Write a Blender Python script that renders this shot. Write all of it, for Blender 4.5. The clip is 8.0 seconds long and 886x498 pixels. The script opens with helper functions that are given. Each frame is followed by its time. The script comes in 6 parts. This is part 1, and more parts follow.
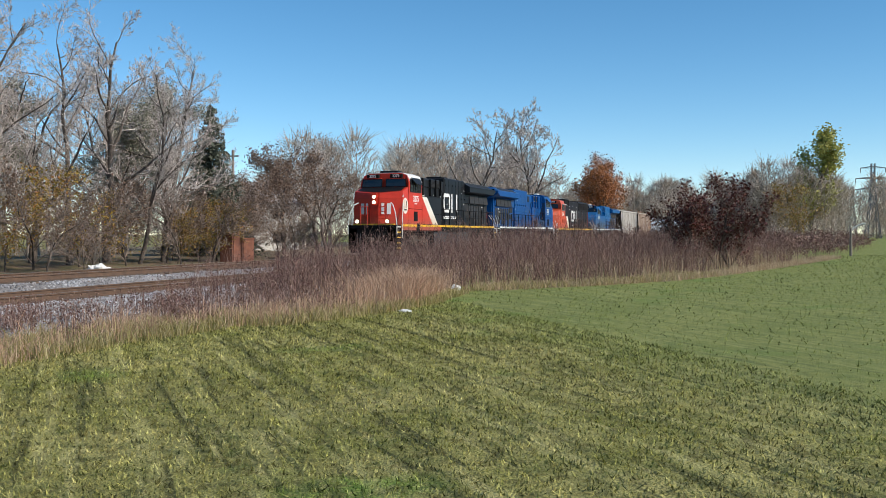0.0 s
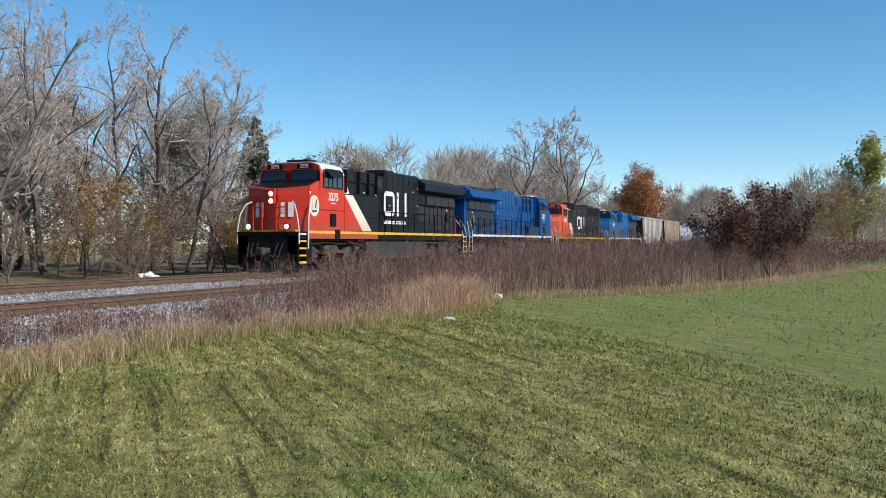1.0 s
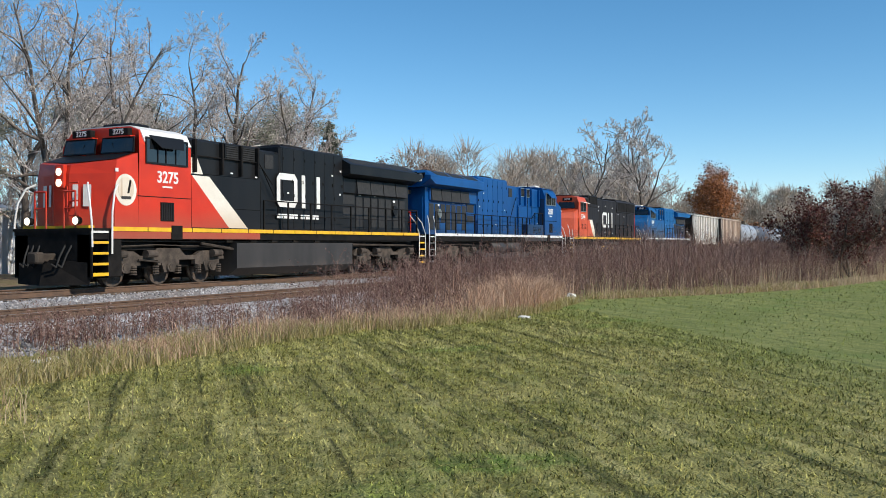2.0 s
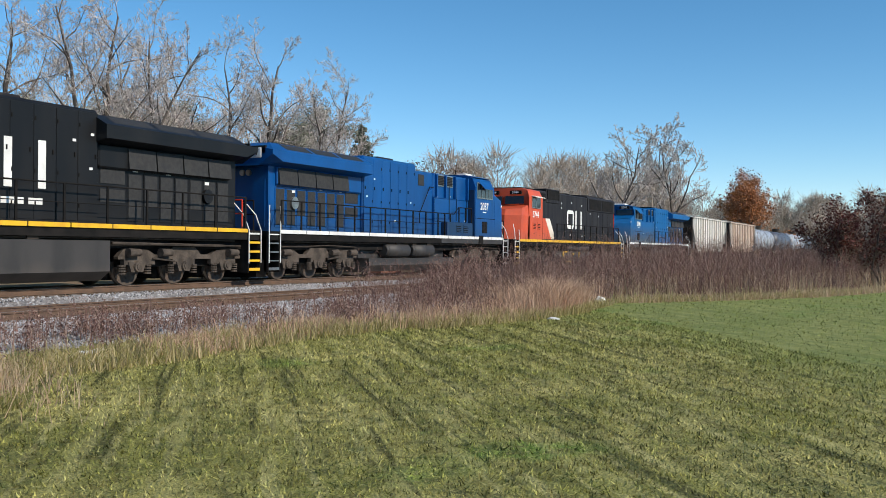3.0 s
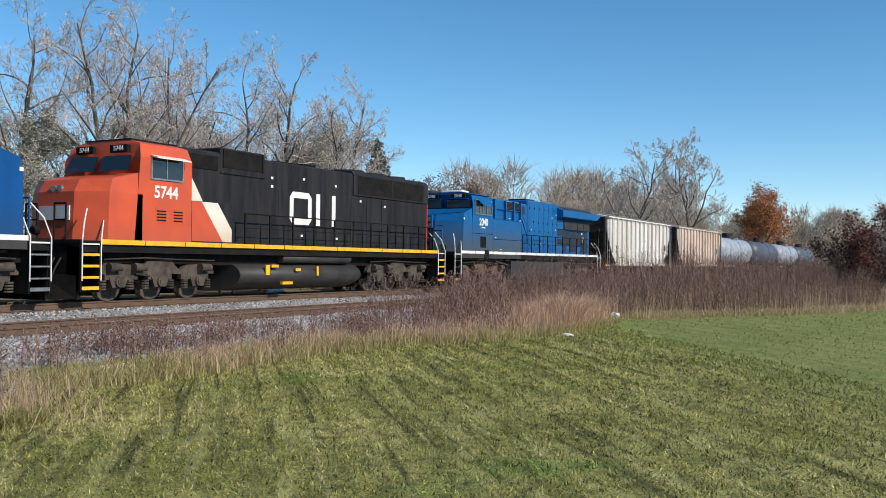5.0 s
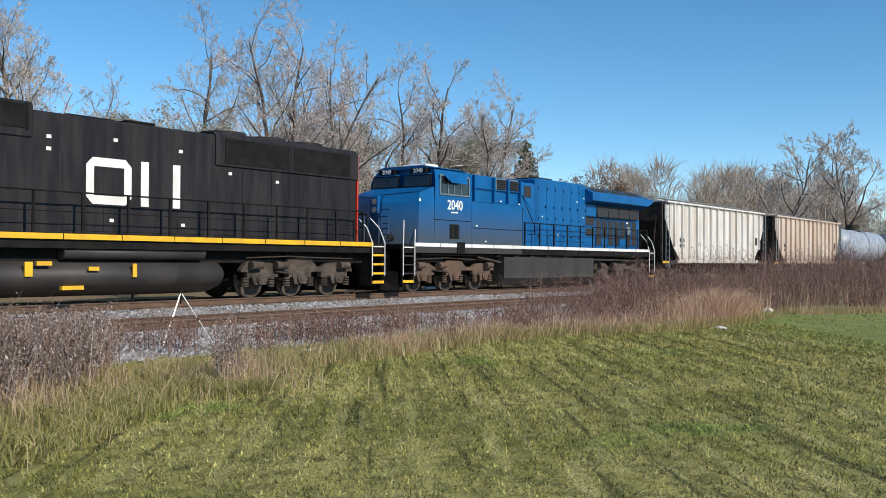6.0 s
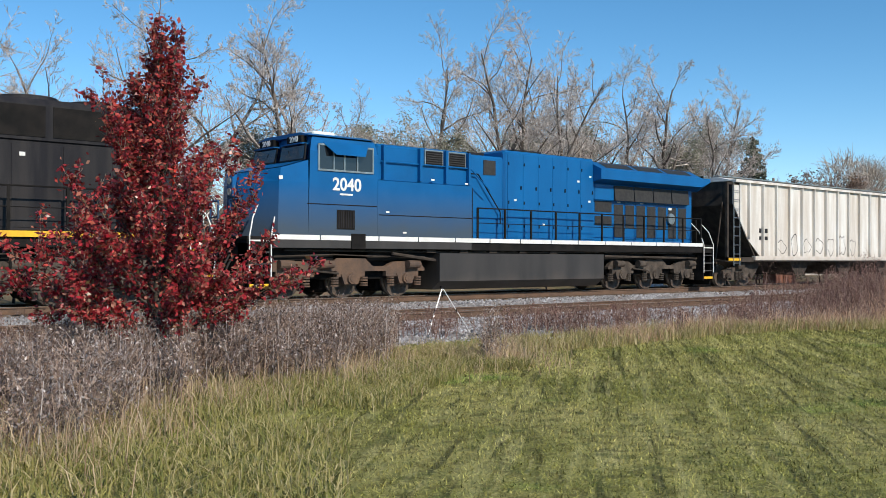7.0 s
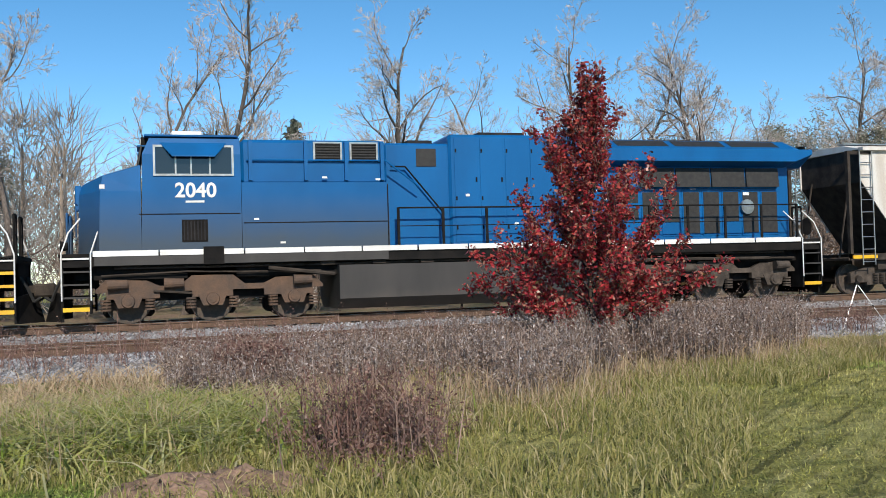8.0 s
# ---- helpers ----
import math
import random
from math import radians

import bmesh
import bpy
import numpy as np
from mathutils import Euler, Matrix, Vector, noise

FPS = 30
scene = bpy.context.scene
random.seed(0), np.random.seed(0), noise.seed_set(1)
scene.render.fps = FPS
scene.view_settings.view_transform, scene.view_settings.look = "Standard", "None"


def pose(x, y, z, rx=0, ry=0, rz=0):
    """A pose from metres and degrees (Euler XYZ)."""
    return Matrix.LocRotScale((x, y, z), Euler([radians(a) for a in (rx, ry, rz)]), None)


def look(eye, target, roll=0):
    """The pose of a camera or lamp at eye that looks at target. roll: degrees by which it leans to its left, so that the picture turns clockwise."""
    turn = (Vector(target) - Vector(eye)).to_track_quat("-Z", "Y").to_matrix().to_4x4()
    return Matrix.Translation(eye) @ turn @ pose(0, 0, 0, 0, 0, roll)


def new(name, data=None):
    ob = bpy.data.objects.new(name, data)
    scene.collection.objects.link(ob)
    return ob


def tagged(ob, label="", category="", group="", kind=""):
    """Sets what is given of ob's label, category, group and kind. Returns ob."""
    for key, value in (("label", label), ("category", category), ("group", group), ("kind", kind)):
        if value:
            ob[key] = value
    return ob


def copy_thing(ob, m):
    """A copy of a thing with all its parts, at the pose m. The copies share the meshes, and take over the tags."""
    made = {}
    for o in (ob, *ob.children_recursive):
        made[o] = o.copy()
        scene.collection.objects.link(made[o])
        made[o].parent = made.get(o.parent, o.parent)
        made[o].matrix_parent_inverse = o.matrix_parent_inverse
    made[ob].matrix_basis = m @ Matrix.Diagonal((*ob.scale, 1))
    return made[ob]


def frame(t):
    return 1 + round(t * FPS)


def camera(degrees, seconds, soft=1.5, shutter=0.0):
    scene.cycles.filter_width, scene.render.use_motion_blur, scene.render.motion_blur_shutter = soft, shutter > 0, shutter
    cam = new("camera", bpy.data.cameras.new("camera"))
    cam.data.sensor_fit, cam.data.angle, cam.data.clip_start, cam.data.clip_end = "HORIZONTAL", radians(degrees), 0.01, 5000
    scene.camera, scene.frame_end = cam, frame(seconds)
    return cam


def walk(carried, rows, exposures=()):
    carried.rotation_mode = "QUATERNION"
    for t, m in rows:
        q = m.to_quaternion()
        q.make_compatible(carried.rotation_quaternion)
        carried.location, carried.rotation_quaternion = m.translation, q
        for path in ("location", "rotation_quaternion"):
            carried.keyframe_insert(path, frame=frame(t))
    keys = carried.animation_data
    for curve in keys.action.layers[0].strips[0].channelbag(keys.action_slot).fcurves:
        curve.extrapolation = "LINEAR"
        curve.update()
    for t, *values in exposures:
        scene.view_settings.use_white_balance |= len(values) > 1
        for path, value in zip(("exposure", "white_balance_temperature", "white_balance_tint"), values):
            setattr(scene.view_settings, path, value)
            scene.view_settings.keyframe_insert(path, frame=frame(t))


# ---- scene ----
cam = camera(49.01, 8.0, soft=0.3)


def view(x, y, z, yaw, pitch, roll):
    """A camera pose: yaw in degrees from +y towards +x, pitch upwards."""
    a, b = radians(yaw), radians(pitch)
    way = Vector((math.sin(a) * math.cos(b), math.cos(a) * math.cos(b), math.sin(b)))
    return look((x, y, z), Vector((x, y, z)) + way, roll)


walk(cam, [
    (0.0, view(0.590, 1.574, 1.686, 71.343, -0.905, -0.130)),
    (0.5, view(0.552, 1.592, 1.675, 70.386, -0.504, 0.020)),
    (1.0, view(0.049, 1.496, 1.694, 69.065, -0.356, -0.071)),
    (1.5, view(-0.143, 1.470, 1.674, 66.125, -0.013, -0.210)),
    (2.0, view(-0.374, 1.432, 1.638, 64.914, -0.203, -0.317)),
    (2.2, view(-0.190, 1.533, 1.604, 64.417, -0.242, 0.165)),
    (3.5, view(-1.019, 1.237, 1.578, 62.961, 0.113, 0.202)),
    (4.0, view(-1.021, 1.237, 1.582, 63.742, 0.380, 0.406)),
    (4.2, view(-1.014, 1.205, 1.572, 63.863, 0.438, 0.239)),
    (5.3, view(-0.901, 1.224, 1.675, 60.706, 0.693, 0.468)),
    (5.5, view(-0.966, 1.196, 1.688, 59.149, 0.437, 0.234)),
    (6.0, view(-2.419, 0.739, 1.559, 53.836, 0.766, 0.253)),
    (6.5, view(-3.801, -0.304, 1.603, 48.186, 0.850, -0.079)),
    (7.0, view(-4.530, -0.701, 1.611, 40.894, 0.557, 0.167)),
    (7.5, view(-5.426, -1.570, 1.550, 33.150, 1.406, -1.197)),
    (8.0, view(-5.688, -2.588, 1.498, 16.952, 1.386, -1.678)),
])
# how far the train has come along the track, second by second
RUN = [(0, -0.0), (0.5, 8.16), (1, 16.37), (1.5, 24.6), (2, 32.71), (2.2, 35.84), (3.3, 52.6), (3.5, 55.67), (4, 63.41), (4.2, 66.57), (5.3, 84.3), (5.5, 87.44), (6, 95.1), (6.5, 102.95), (7, 111.08), (7.5, 118.9), (7.7, 122.15), (8, 127.15)]

# ---- light ----
SUN = Vector((-0.08, -0.84, 0.57)).normalized()
world = bpy.data.worlds.new("world")
scene.world = world
world.use_nodes = True
wn = world.node_tree
sky = wn.nodes.new("ShaderNodeTexSky")
sky.sky_type, sky.sun_disc = "NISHITA", False
sky.sun_elevation, sky.sun_rotation = math.asin(SUN.z), math.atan2(SUN.x, SUN.y)
sky.altitude, sky.air_density, sky.dust_density, sky.ozone_density = 0, 0.72, 0.0, 2.2
wn.nodes["Background"].inputs["Strength"].default_value = 0.150
rich = wn.nodes.new("ShaderNodeHueSaturation")
rich.inputs["Saturation"].default_value = 1.24
rich.inputs["Hue"].default_value = 0.491
wn.links.new(sky.outputs["Color"], rich.inputs["Color"])
wn.links.new(rich.outputs["Color"], wn.nodes["Background"].inputs["Color"])
sun = new("sun", bpy.data.lights.new("sun", "SUN"))
sun.data.energy, sun.data.angle, sun.data.color = 4.75, radians(0.6), (1.0, 0.905, 0.775)
sun.matrix_world = look((0, 0, 60), Vector((0, 0, 60)) - SUN)


# ---- materials ----
def material(name, color, color2=None, scale=3.0, rough=0.6, metal=0.0, bump=0.0, bump_scale=40.0, island=0.0,
             fine=0.25, fine_scale=60.0, streak=None, coat=0.0, spec=0.5, dirt=None):
    """A surface of two mottled colours with fine grain; island varies it from piece to piece; streak stretches the mottling (x, y, z);
    dirt = (colour, height where it ends, height where it is full, strength)."""
    m = bpy.data.materials.new(name)
    m.use_nodes = True
    nt, b = m.node_tree, m.node_tree.nodes["Principled BSDF"]
    N, L = nt.nodes.new, nt.links.new
    co = N("ShaderNodeTexCoord").outputs["Object"]
    big = co
    if streak:
        mp = N("ShaderNodeMapping")
        mp.inputs["Scale"].default_value = streak
        L(co, mp.inputs["Vector"])
        big = mp.outputs["Vector"]
    n1 = N("ShaderNodeTexNoise")
    n1.inputs["Scale"].default_value, n1.inputs["Detail"].default_value = scale, 5
    L(big, n1.inputs["Vector"])
    ramp = N("ShaderNodeMapRange")
    ramp.inputs[1].default_value, ramp.inputs[2].default_value = 0.35, 0.65
    L(n1.outputs["Fac"], ramp.inputs[0])
    mix = N("ShaderNodeMix")
    mix.data_type = "RGBA"
    mix.inputs["A"].default_value = (*color, 1)
    mix.inputs["B"].default_value = (*(color2 or [c * 0.75 for c in color]), 1)
    L(ramp.outputs[0], mix.inputs["Factor"])
    out = mix.outputs["Result"]
    if dirt:
        sep = N("ShaderNodeSeparateXYZ")
        L(co, sep.inputs[0])
        mr = N("ShaderNodeMapRange")
        mr.inputs[1].default_value, mr.inputs[2].default_value, mr.inputs[3].default_value, mr.inputs[4].default_value = dirt[1], dirt[2], 0, dirt[3]
        wob = N("ShaderNodeMath")
        wob.operation = "MULTIPLY_ADD"
        wob.inputs[1].default_value = 0.7
        L(n1.outputs["Fac"], wob.inputs[0])
        L(sep.outputs["Z"], wob.inputs[2])
        L(wob.outputs[0], mr.inputs[0])
        md = N("ShaderNodeMix")
        md.data_type = "RGBA"
        md.inputs["B"].default_value = (*dirt[0], 1)
        L(mr.outputs[0], md.inputs["Factor"])
        L(out, md.inputs["A"])
        out = md.outputs["Result"]
    n2 = N("ShaderNodeTexNoise")
    n2.inputs["Scale"].default_value, n2.inputs["Detail"].default_value = fine_scale, 3
    L(co, n2.inputs["Vector"])
    val = N("ShaderNodeMapRange")
    val.inputs[1].default_value, val.inputs[2].default_value = 0.25, 0.75
    val.inputs[3].default_value, val.inputs[4].default_value = 1 - fine, 1 + fine
    L(n2.outputs["Fac"], val.inputs[0])
    v = val.outputs[0]
    if island:
        g = N("ShaderNodeNewGeometry")
        mr2 = N("ShaderNodeMapRange")
        mr2.inputs[3].default_value, mr2.inputs[4].default_value = 1 - island, 1 + island
        L(g.outputs["Random Per Island"], mr2.inputs[0])
        mu = N("ShaderNodeMath")
        mu.operation = "MULTIPLY"
        L(v, mu.inputs[0])
        L(mr2.outputs[0], mu.inputs[1])
        v = mu.outputs[0]
    vm = N("ShaderNodeVectorMath")
    vm.operation = "SCALE"
    L(out, vm.inputs[0])
    L(v, vm.inputs["Scale"])
    L(vm.outputs[0], b.inputs["Base Color"])
    b.inputs["Roughness"].default_value, b.inputs["Metallic"].default_value = rough, metal
    b.inputs["Specular IOR Level"].default_value = spec
    b.inputs["Coat Weight"].default_value = coat
    if bump:
        n3 = N("ShaderNodeTexNoise")
        n3.inputs["Scale"].default_value, n3.inputs["Detail"].default_value = bump_scale, 4
        L(co, n3.inputs["Vector"])
        bp = N("ShaderNodeBump")
        bp.inputs["Strength"].default_value, bp.inputs["Distance"].default_value = bump, 0.02
        L(n3.outputs["Fac"], bp.inputs["Height"])
        L(bp.outputs[0], b.inputs["Normal"])
    return m


def leafy(name, stops, rough=0.6, trans=0.3):
    """Leaves and blades whose colour is picked piece by piece from a row of colours."""
    m = bpy.data.materials.new(name)
    m.use_nodes = True
    nt, b = m.node_tree, m.node_tree.nodes["Principled BSDF"]
    g = nt.nodes.new("ShaderNodeNewGeometry")
    r = nt.nodes.new("ShaderNodeValToRGB")
    r.color_ramp.interpolation = "LINEAR"
    els = r.color_ramp.elements
    while len(els) < len(stops):
        els.new(0.5)
    for i, c in enumerate(stops):
        els[i].position, els[i].color = i / max(1, len(stops) - 1), (*c, 1)
    nt.links.new(g.outputs["Random Per Island"], r.inputs[0])
    nt.links.new(r.outputs[0], b.inputs["Base Color"])
    b.inputs["Roughness"].default_value = rough
    b.inputs["Specular IOR Level"].default_value = 0.25
    if trans:
        tr = nt.nodes.new("ShaderNodeBsdfTranslucent")
        nt.links.new(r.outputs[0], tr.inputs["Color"])
        mx = nt.nodes.new("ShaderNodeMixShader")
        mx.inputs[0].default_value = trans
        nt.links.new(b.outputs[0], mx.inputs[1])
        nt.links.new(tr.outputs[0], mx.inputs[2])
        nt.links.new(mx.outputs[0], nt.nodes["Material Output"].inputs["Surface"])
    return m


def lamp_glow(name, color, strength):
    m = bpy.data.materials.new(name)
    m.use_nodes = True
    b = m.node_tree.nodes["Principled BSDF"]
    b.inputs["Base Color"].default_value = (0.9, 0.9, 0.85, 1)
    b.inputs["Emission Color"].default_value = (*color, 1)
    b.inputs["Emission Strength"].default_value = strength
    b.inputs["Roughness"].default_value = 0.2
    return m


M = dict(
    red=material("red paint", (0.60, 0.040, 0.016), (0.50, 0.032, 0.014), 1.5, 0.42, fine=0.12, spec=0.35, dirt=((0.23, 0.10, 0.06), 2.75, 1.75, 0.75)),
    orange=material("faded red orange paint", (0.60, 0.085, 0.028), (0.5, 0.075, 0.03), 1.5, 0.5, fine=0.12, dirt=((0.25, 0.09, 0.05), 2.6, 1.7, 0.5)),
    black=material("black paint", (0.008, 0.009, 0.011), (0.014, 0.014, 0.015), 1.2, 0.45, spec=0.2, fine=0.2, streak=(1, 1, 0.25), dirt=((0.035, 0.03, 0.027), 2.6, 1.6, 0.5)),
    grime=material("sun-faded black paint", (0.013, 0.013, 0.0165), (0.03, 0.028, 0.029), 2.5, 0.6, spec=0.15, fine=0.25, streak=(1.5, 1, 0.2)),
    blue=material("blue paint", (0.003, 0.112, 0.325), (0.003, 0.092, 0.27), 1.3, 0.4, fine=0.1, spec=0.28, streak=(1, 1, 0.3)),
    blue_deep=material("deep blue paint", (0.002, 0.075, 0.27), (0.002, 0.055, 0.20), 1.3, 0.38, fine=0.12, spec=0.3, streak=(1, 1, 0.3), dirt=((0.02, 0.05, 0.11), 3.2, 1.8, 0.7)),
    blue_dirty=material("blue paint greyed by road dust", (0.003, 0.106, 0.31), (0.004, 0.09, 0.258), 1.3, 0.42, fine=0.1, spec=0.25, dirt=((0.06, 0.075, 0.088), 3.6, 2.3, 0.9)),
    blue_dark=material("dark blue roof paint", (0.003, 0.034, 0.105), (0.007, 0.03, 0.075), 2.0, 0.5, fine=0.15),
    white=material("white paint", (0.78, 0.78, 0.76), (0.66, 0.65, 0.62), 2.0, 0.5, fine=0.08),
    yellow=material("safety yellow paint", (0.80, 0.47, 0.015), (0.66, 0.36, 0.02), 3.0, 0.5, fine=0.12),
    cream=material("cream stripe paint", (0.78, 0.74, 0.66), (0.66, 0.6, 0.5), 1.5, 0.5, fine=0.08, dirt=((0.5, 0.33, 0.18), 3.0, 1.8, 0.8)),
    # grimy underframes; also the shade painted on the hopper ends
    under=material("underframe grime", (0.036, 0.03, 0.026), (0.07, 0.057, 0.047), 3.0, 0.85, spec=0.15, fine=0.35, bump=0.3),
    # black iron, near-black so that it also stands for shade under the trucks
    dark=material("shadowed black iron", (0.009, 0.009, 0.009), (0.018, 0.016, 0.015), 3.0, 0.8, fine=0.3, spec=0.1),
    truck=material("dusty cast truck frame", (0.046, 0.038, 0.032), (0.10, 0.08, 0.065), 3.5, 0.85, spec=0.2, fine=0.3, bump=0.25),
    truck_brown=material("rusty brown truck frame", (0.125, 0.075, 0.048), (0.075, 0.052, 0.04), 3.0, 0.85, fine=0.3, bump=0.25),
    tank=material("dusty grey tank paint", (0.042, 0.038, 0.036), (0.027, 0.025, 0.024), 1.5, 0.6, fine=0.2, streak=(1, 1, 0.3), dirt=((0.10, 0.08, 0.063), 1.0, 0.3, 0.7)),
    steel=material("worn bright steel", (0.5, 0.49, 0.47), (0.35, 0.33, 0.3), 5, 0.35, 0.9, fine=0.15),
    wheel=material("rusty wheel steel", (0.11, 0.08, 0.06), (0.06, 0.05, 0.042), 5, 0.7, 0.3, fine=0.3),
    rail_rust=material("rusty rail", (0.135, 0.08, 0.05), (0.09, 0.056, 0.038), 4, 0.8, fine=0.25, bump=0.2),
    tie=material("weathered creosote timber", (0.115, 0.078, 0.055), (0.17, 0.125, 0.09), 4, 0.9, fine=0.35, streak=(6, 0.6, 6), bump=0.4),
    grille=material("dark radiator mesh", (0.015, 0.015, 0.016), (0.028, 0.027, 0.026), 8, 0.7, fine=0.3),
    rubber=material("black rubber", (0.02, 0.02, 0.02), None, 6, 0.8),
    hopper=material("weathered white hopper paint", (0.70, 0.69, 0.66), (0.52, 0.47, 0.41), 1.1, 0.65, fine=0.16, streak=(2.2, 1, 0.25), dirt=((0.33, 0.24, 0.17), 2.0, 1.1, 0.6)),
    hopper_pink=material("rust-stained white hopper paint", (0.62, 0.53, 0.45), (0.45, 0.33, 0.25), 1.2, 0.65, fine=0.12, streak=(2.2, 1, 0.25), dirt=((0.30, 0.2, 0.14), 2.2, 1.1, 0.7)),
    hopper_rust=material("rusty streaked panel paint", (0.66, 0.58, 0.48), (0.46, 0.33, 0.22), 1.6, 0.7, fine=0.2, streak=(4, 1, 0.25)),
    tank_car=material("silver grey tank car paint", (0.36, 0.40, 0.46), (0.26, 0.29, 0.33), 1.0, 0.45, fine=0.1, dirt=((0.08, 0.075, 0.07), 2.2, 1.2, 0.7)),
    tank_dark=material("dull blue-grey tank car paint", (0.09, 0.11, 0.15), (0.06, 0.07, 0.09), 1.0, 0.5, fine=0.1, dirt=((0.08, 0.075, 0.07), 2.2, 1.2, 0.7)),
    ballast=material("grey limestone ballast", (0.30, 0.29, 0.29), (0.20, 0.185, 0.175), 1.2, 0.95, fine=0.5, fine_scale=14, bump=1.0, bump_scale=14),
    stone=material("crushed grey ballast stone", (0.36, 0.36, 0.37), (0.25, 0.23, 0.22), 0.8, 0.9, island=0.55, fine=0.15),
    bark=material("grey bark", (0.17, 0.14, 0.12), (0.08, 0.065, 0.055), 4, 0.9, fine=0.35, fine_scale=25, streak=(3, 3, 0.5), bump=0.5),
    bark_dark=material("dark brown bark", (0.075, 0.058, 0.045), (0.045, 0.035, 0.03), 4, 0.9, fine=0.35, streak=(3, 3, 0.5)),
    twig=material("pale grey twigs", (0.64, 0.575, 0.53), (0.36, 0.30, 0.265), 2, 0.85, island=0.45, fine=0.2),
    twig_brown=material("brown twigs", (0.27, 0.21, 0.17), (0.19, 0.145, 0.12), 2, 0.85, island=0.3, fine=0.2),
    plaster=material("off-white house siding", (0.62, 0.6, 0.56), (0.5, 0.48, 0.45), 1, 0.8, fine=0.1),
    metal_white=material("white corrugated steel", (0.78, 0.8, 0.82), (0.62, 0.64, 0.66), 0.7, 0.5, fine=0.08, streak=(2, 2, 0.3)),
    roof=material("grey shingle roof", (0.30, 0.29, 0.28), (0.22, 0.21, 0.2), 6, 0.9, fine=0.2),
    rust_box=material("rust brown steel sheet", (0.22, 0.085, 0.05), (0.15, 0.06, 0.04), 3, 0.8, fine=0.25),
    wood=material("weathered grey timber", (0.28, 0.23, 0.18), (0.2, 0.16, 0.13), 5, 0.9, fine=0.3, streak=(6, 6, 0.5)),
    alu=material("aluminium tube", (0.75, 0.75, 0.74), (0.6, 0.6, 0.6), 8, 0.35, 0.8, fine=0.1),
    plastic_white=material("white plastic sheet", (0.82, 0.82, 0.8), (0.66, 0.64, 0.6), 9, 0.55, fine=0.1, bump=0.4),
    litter=material("brown leaf litter", (0.20, 0.135, 0.085), (0.13, 0.12, 0.05), 0.7, 0.95, fine=0.45, fine_scale=9, bump=0.8, bump_scale=12),
    soil=material("bare brown soil", (0.30, 0.195, 0.14), (0.20, 0.13, 0.09), 4, 0.95, fine=0.4, fine_scale=30, bump=0.8, bump_scale=18),
    pylon=material("galvanised lattice steel", (0.25, 0.27, 0.3), (0.18, 0.2, 0.22), 3, 0.6, 0.4),
)
glass = bpy.data.materials.new("dark cab glass")
glass.use_nodes = True
_b = glass.node_tree.nodes["Principled BSDF"]
_b.inputs["Base Color"].default_value = (0.012, 0.015, 0.018, 1)
_b.inputs["Roughness"].default_value = 0.06
_b.inputs["Specular IOR Level"].default_value = 0.8
M["glass"] = glass
M["lamp"] = lamp_glow("lit headlamp lens", (1.0, 0.86, 0.6), 2.6)


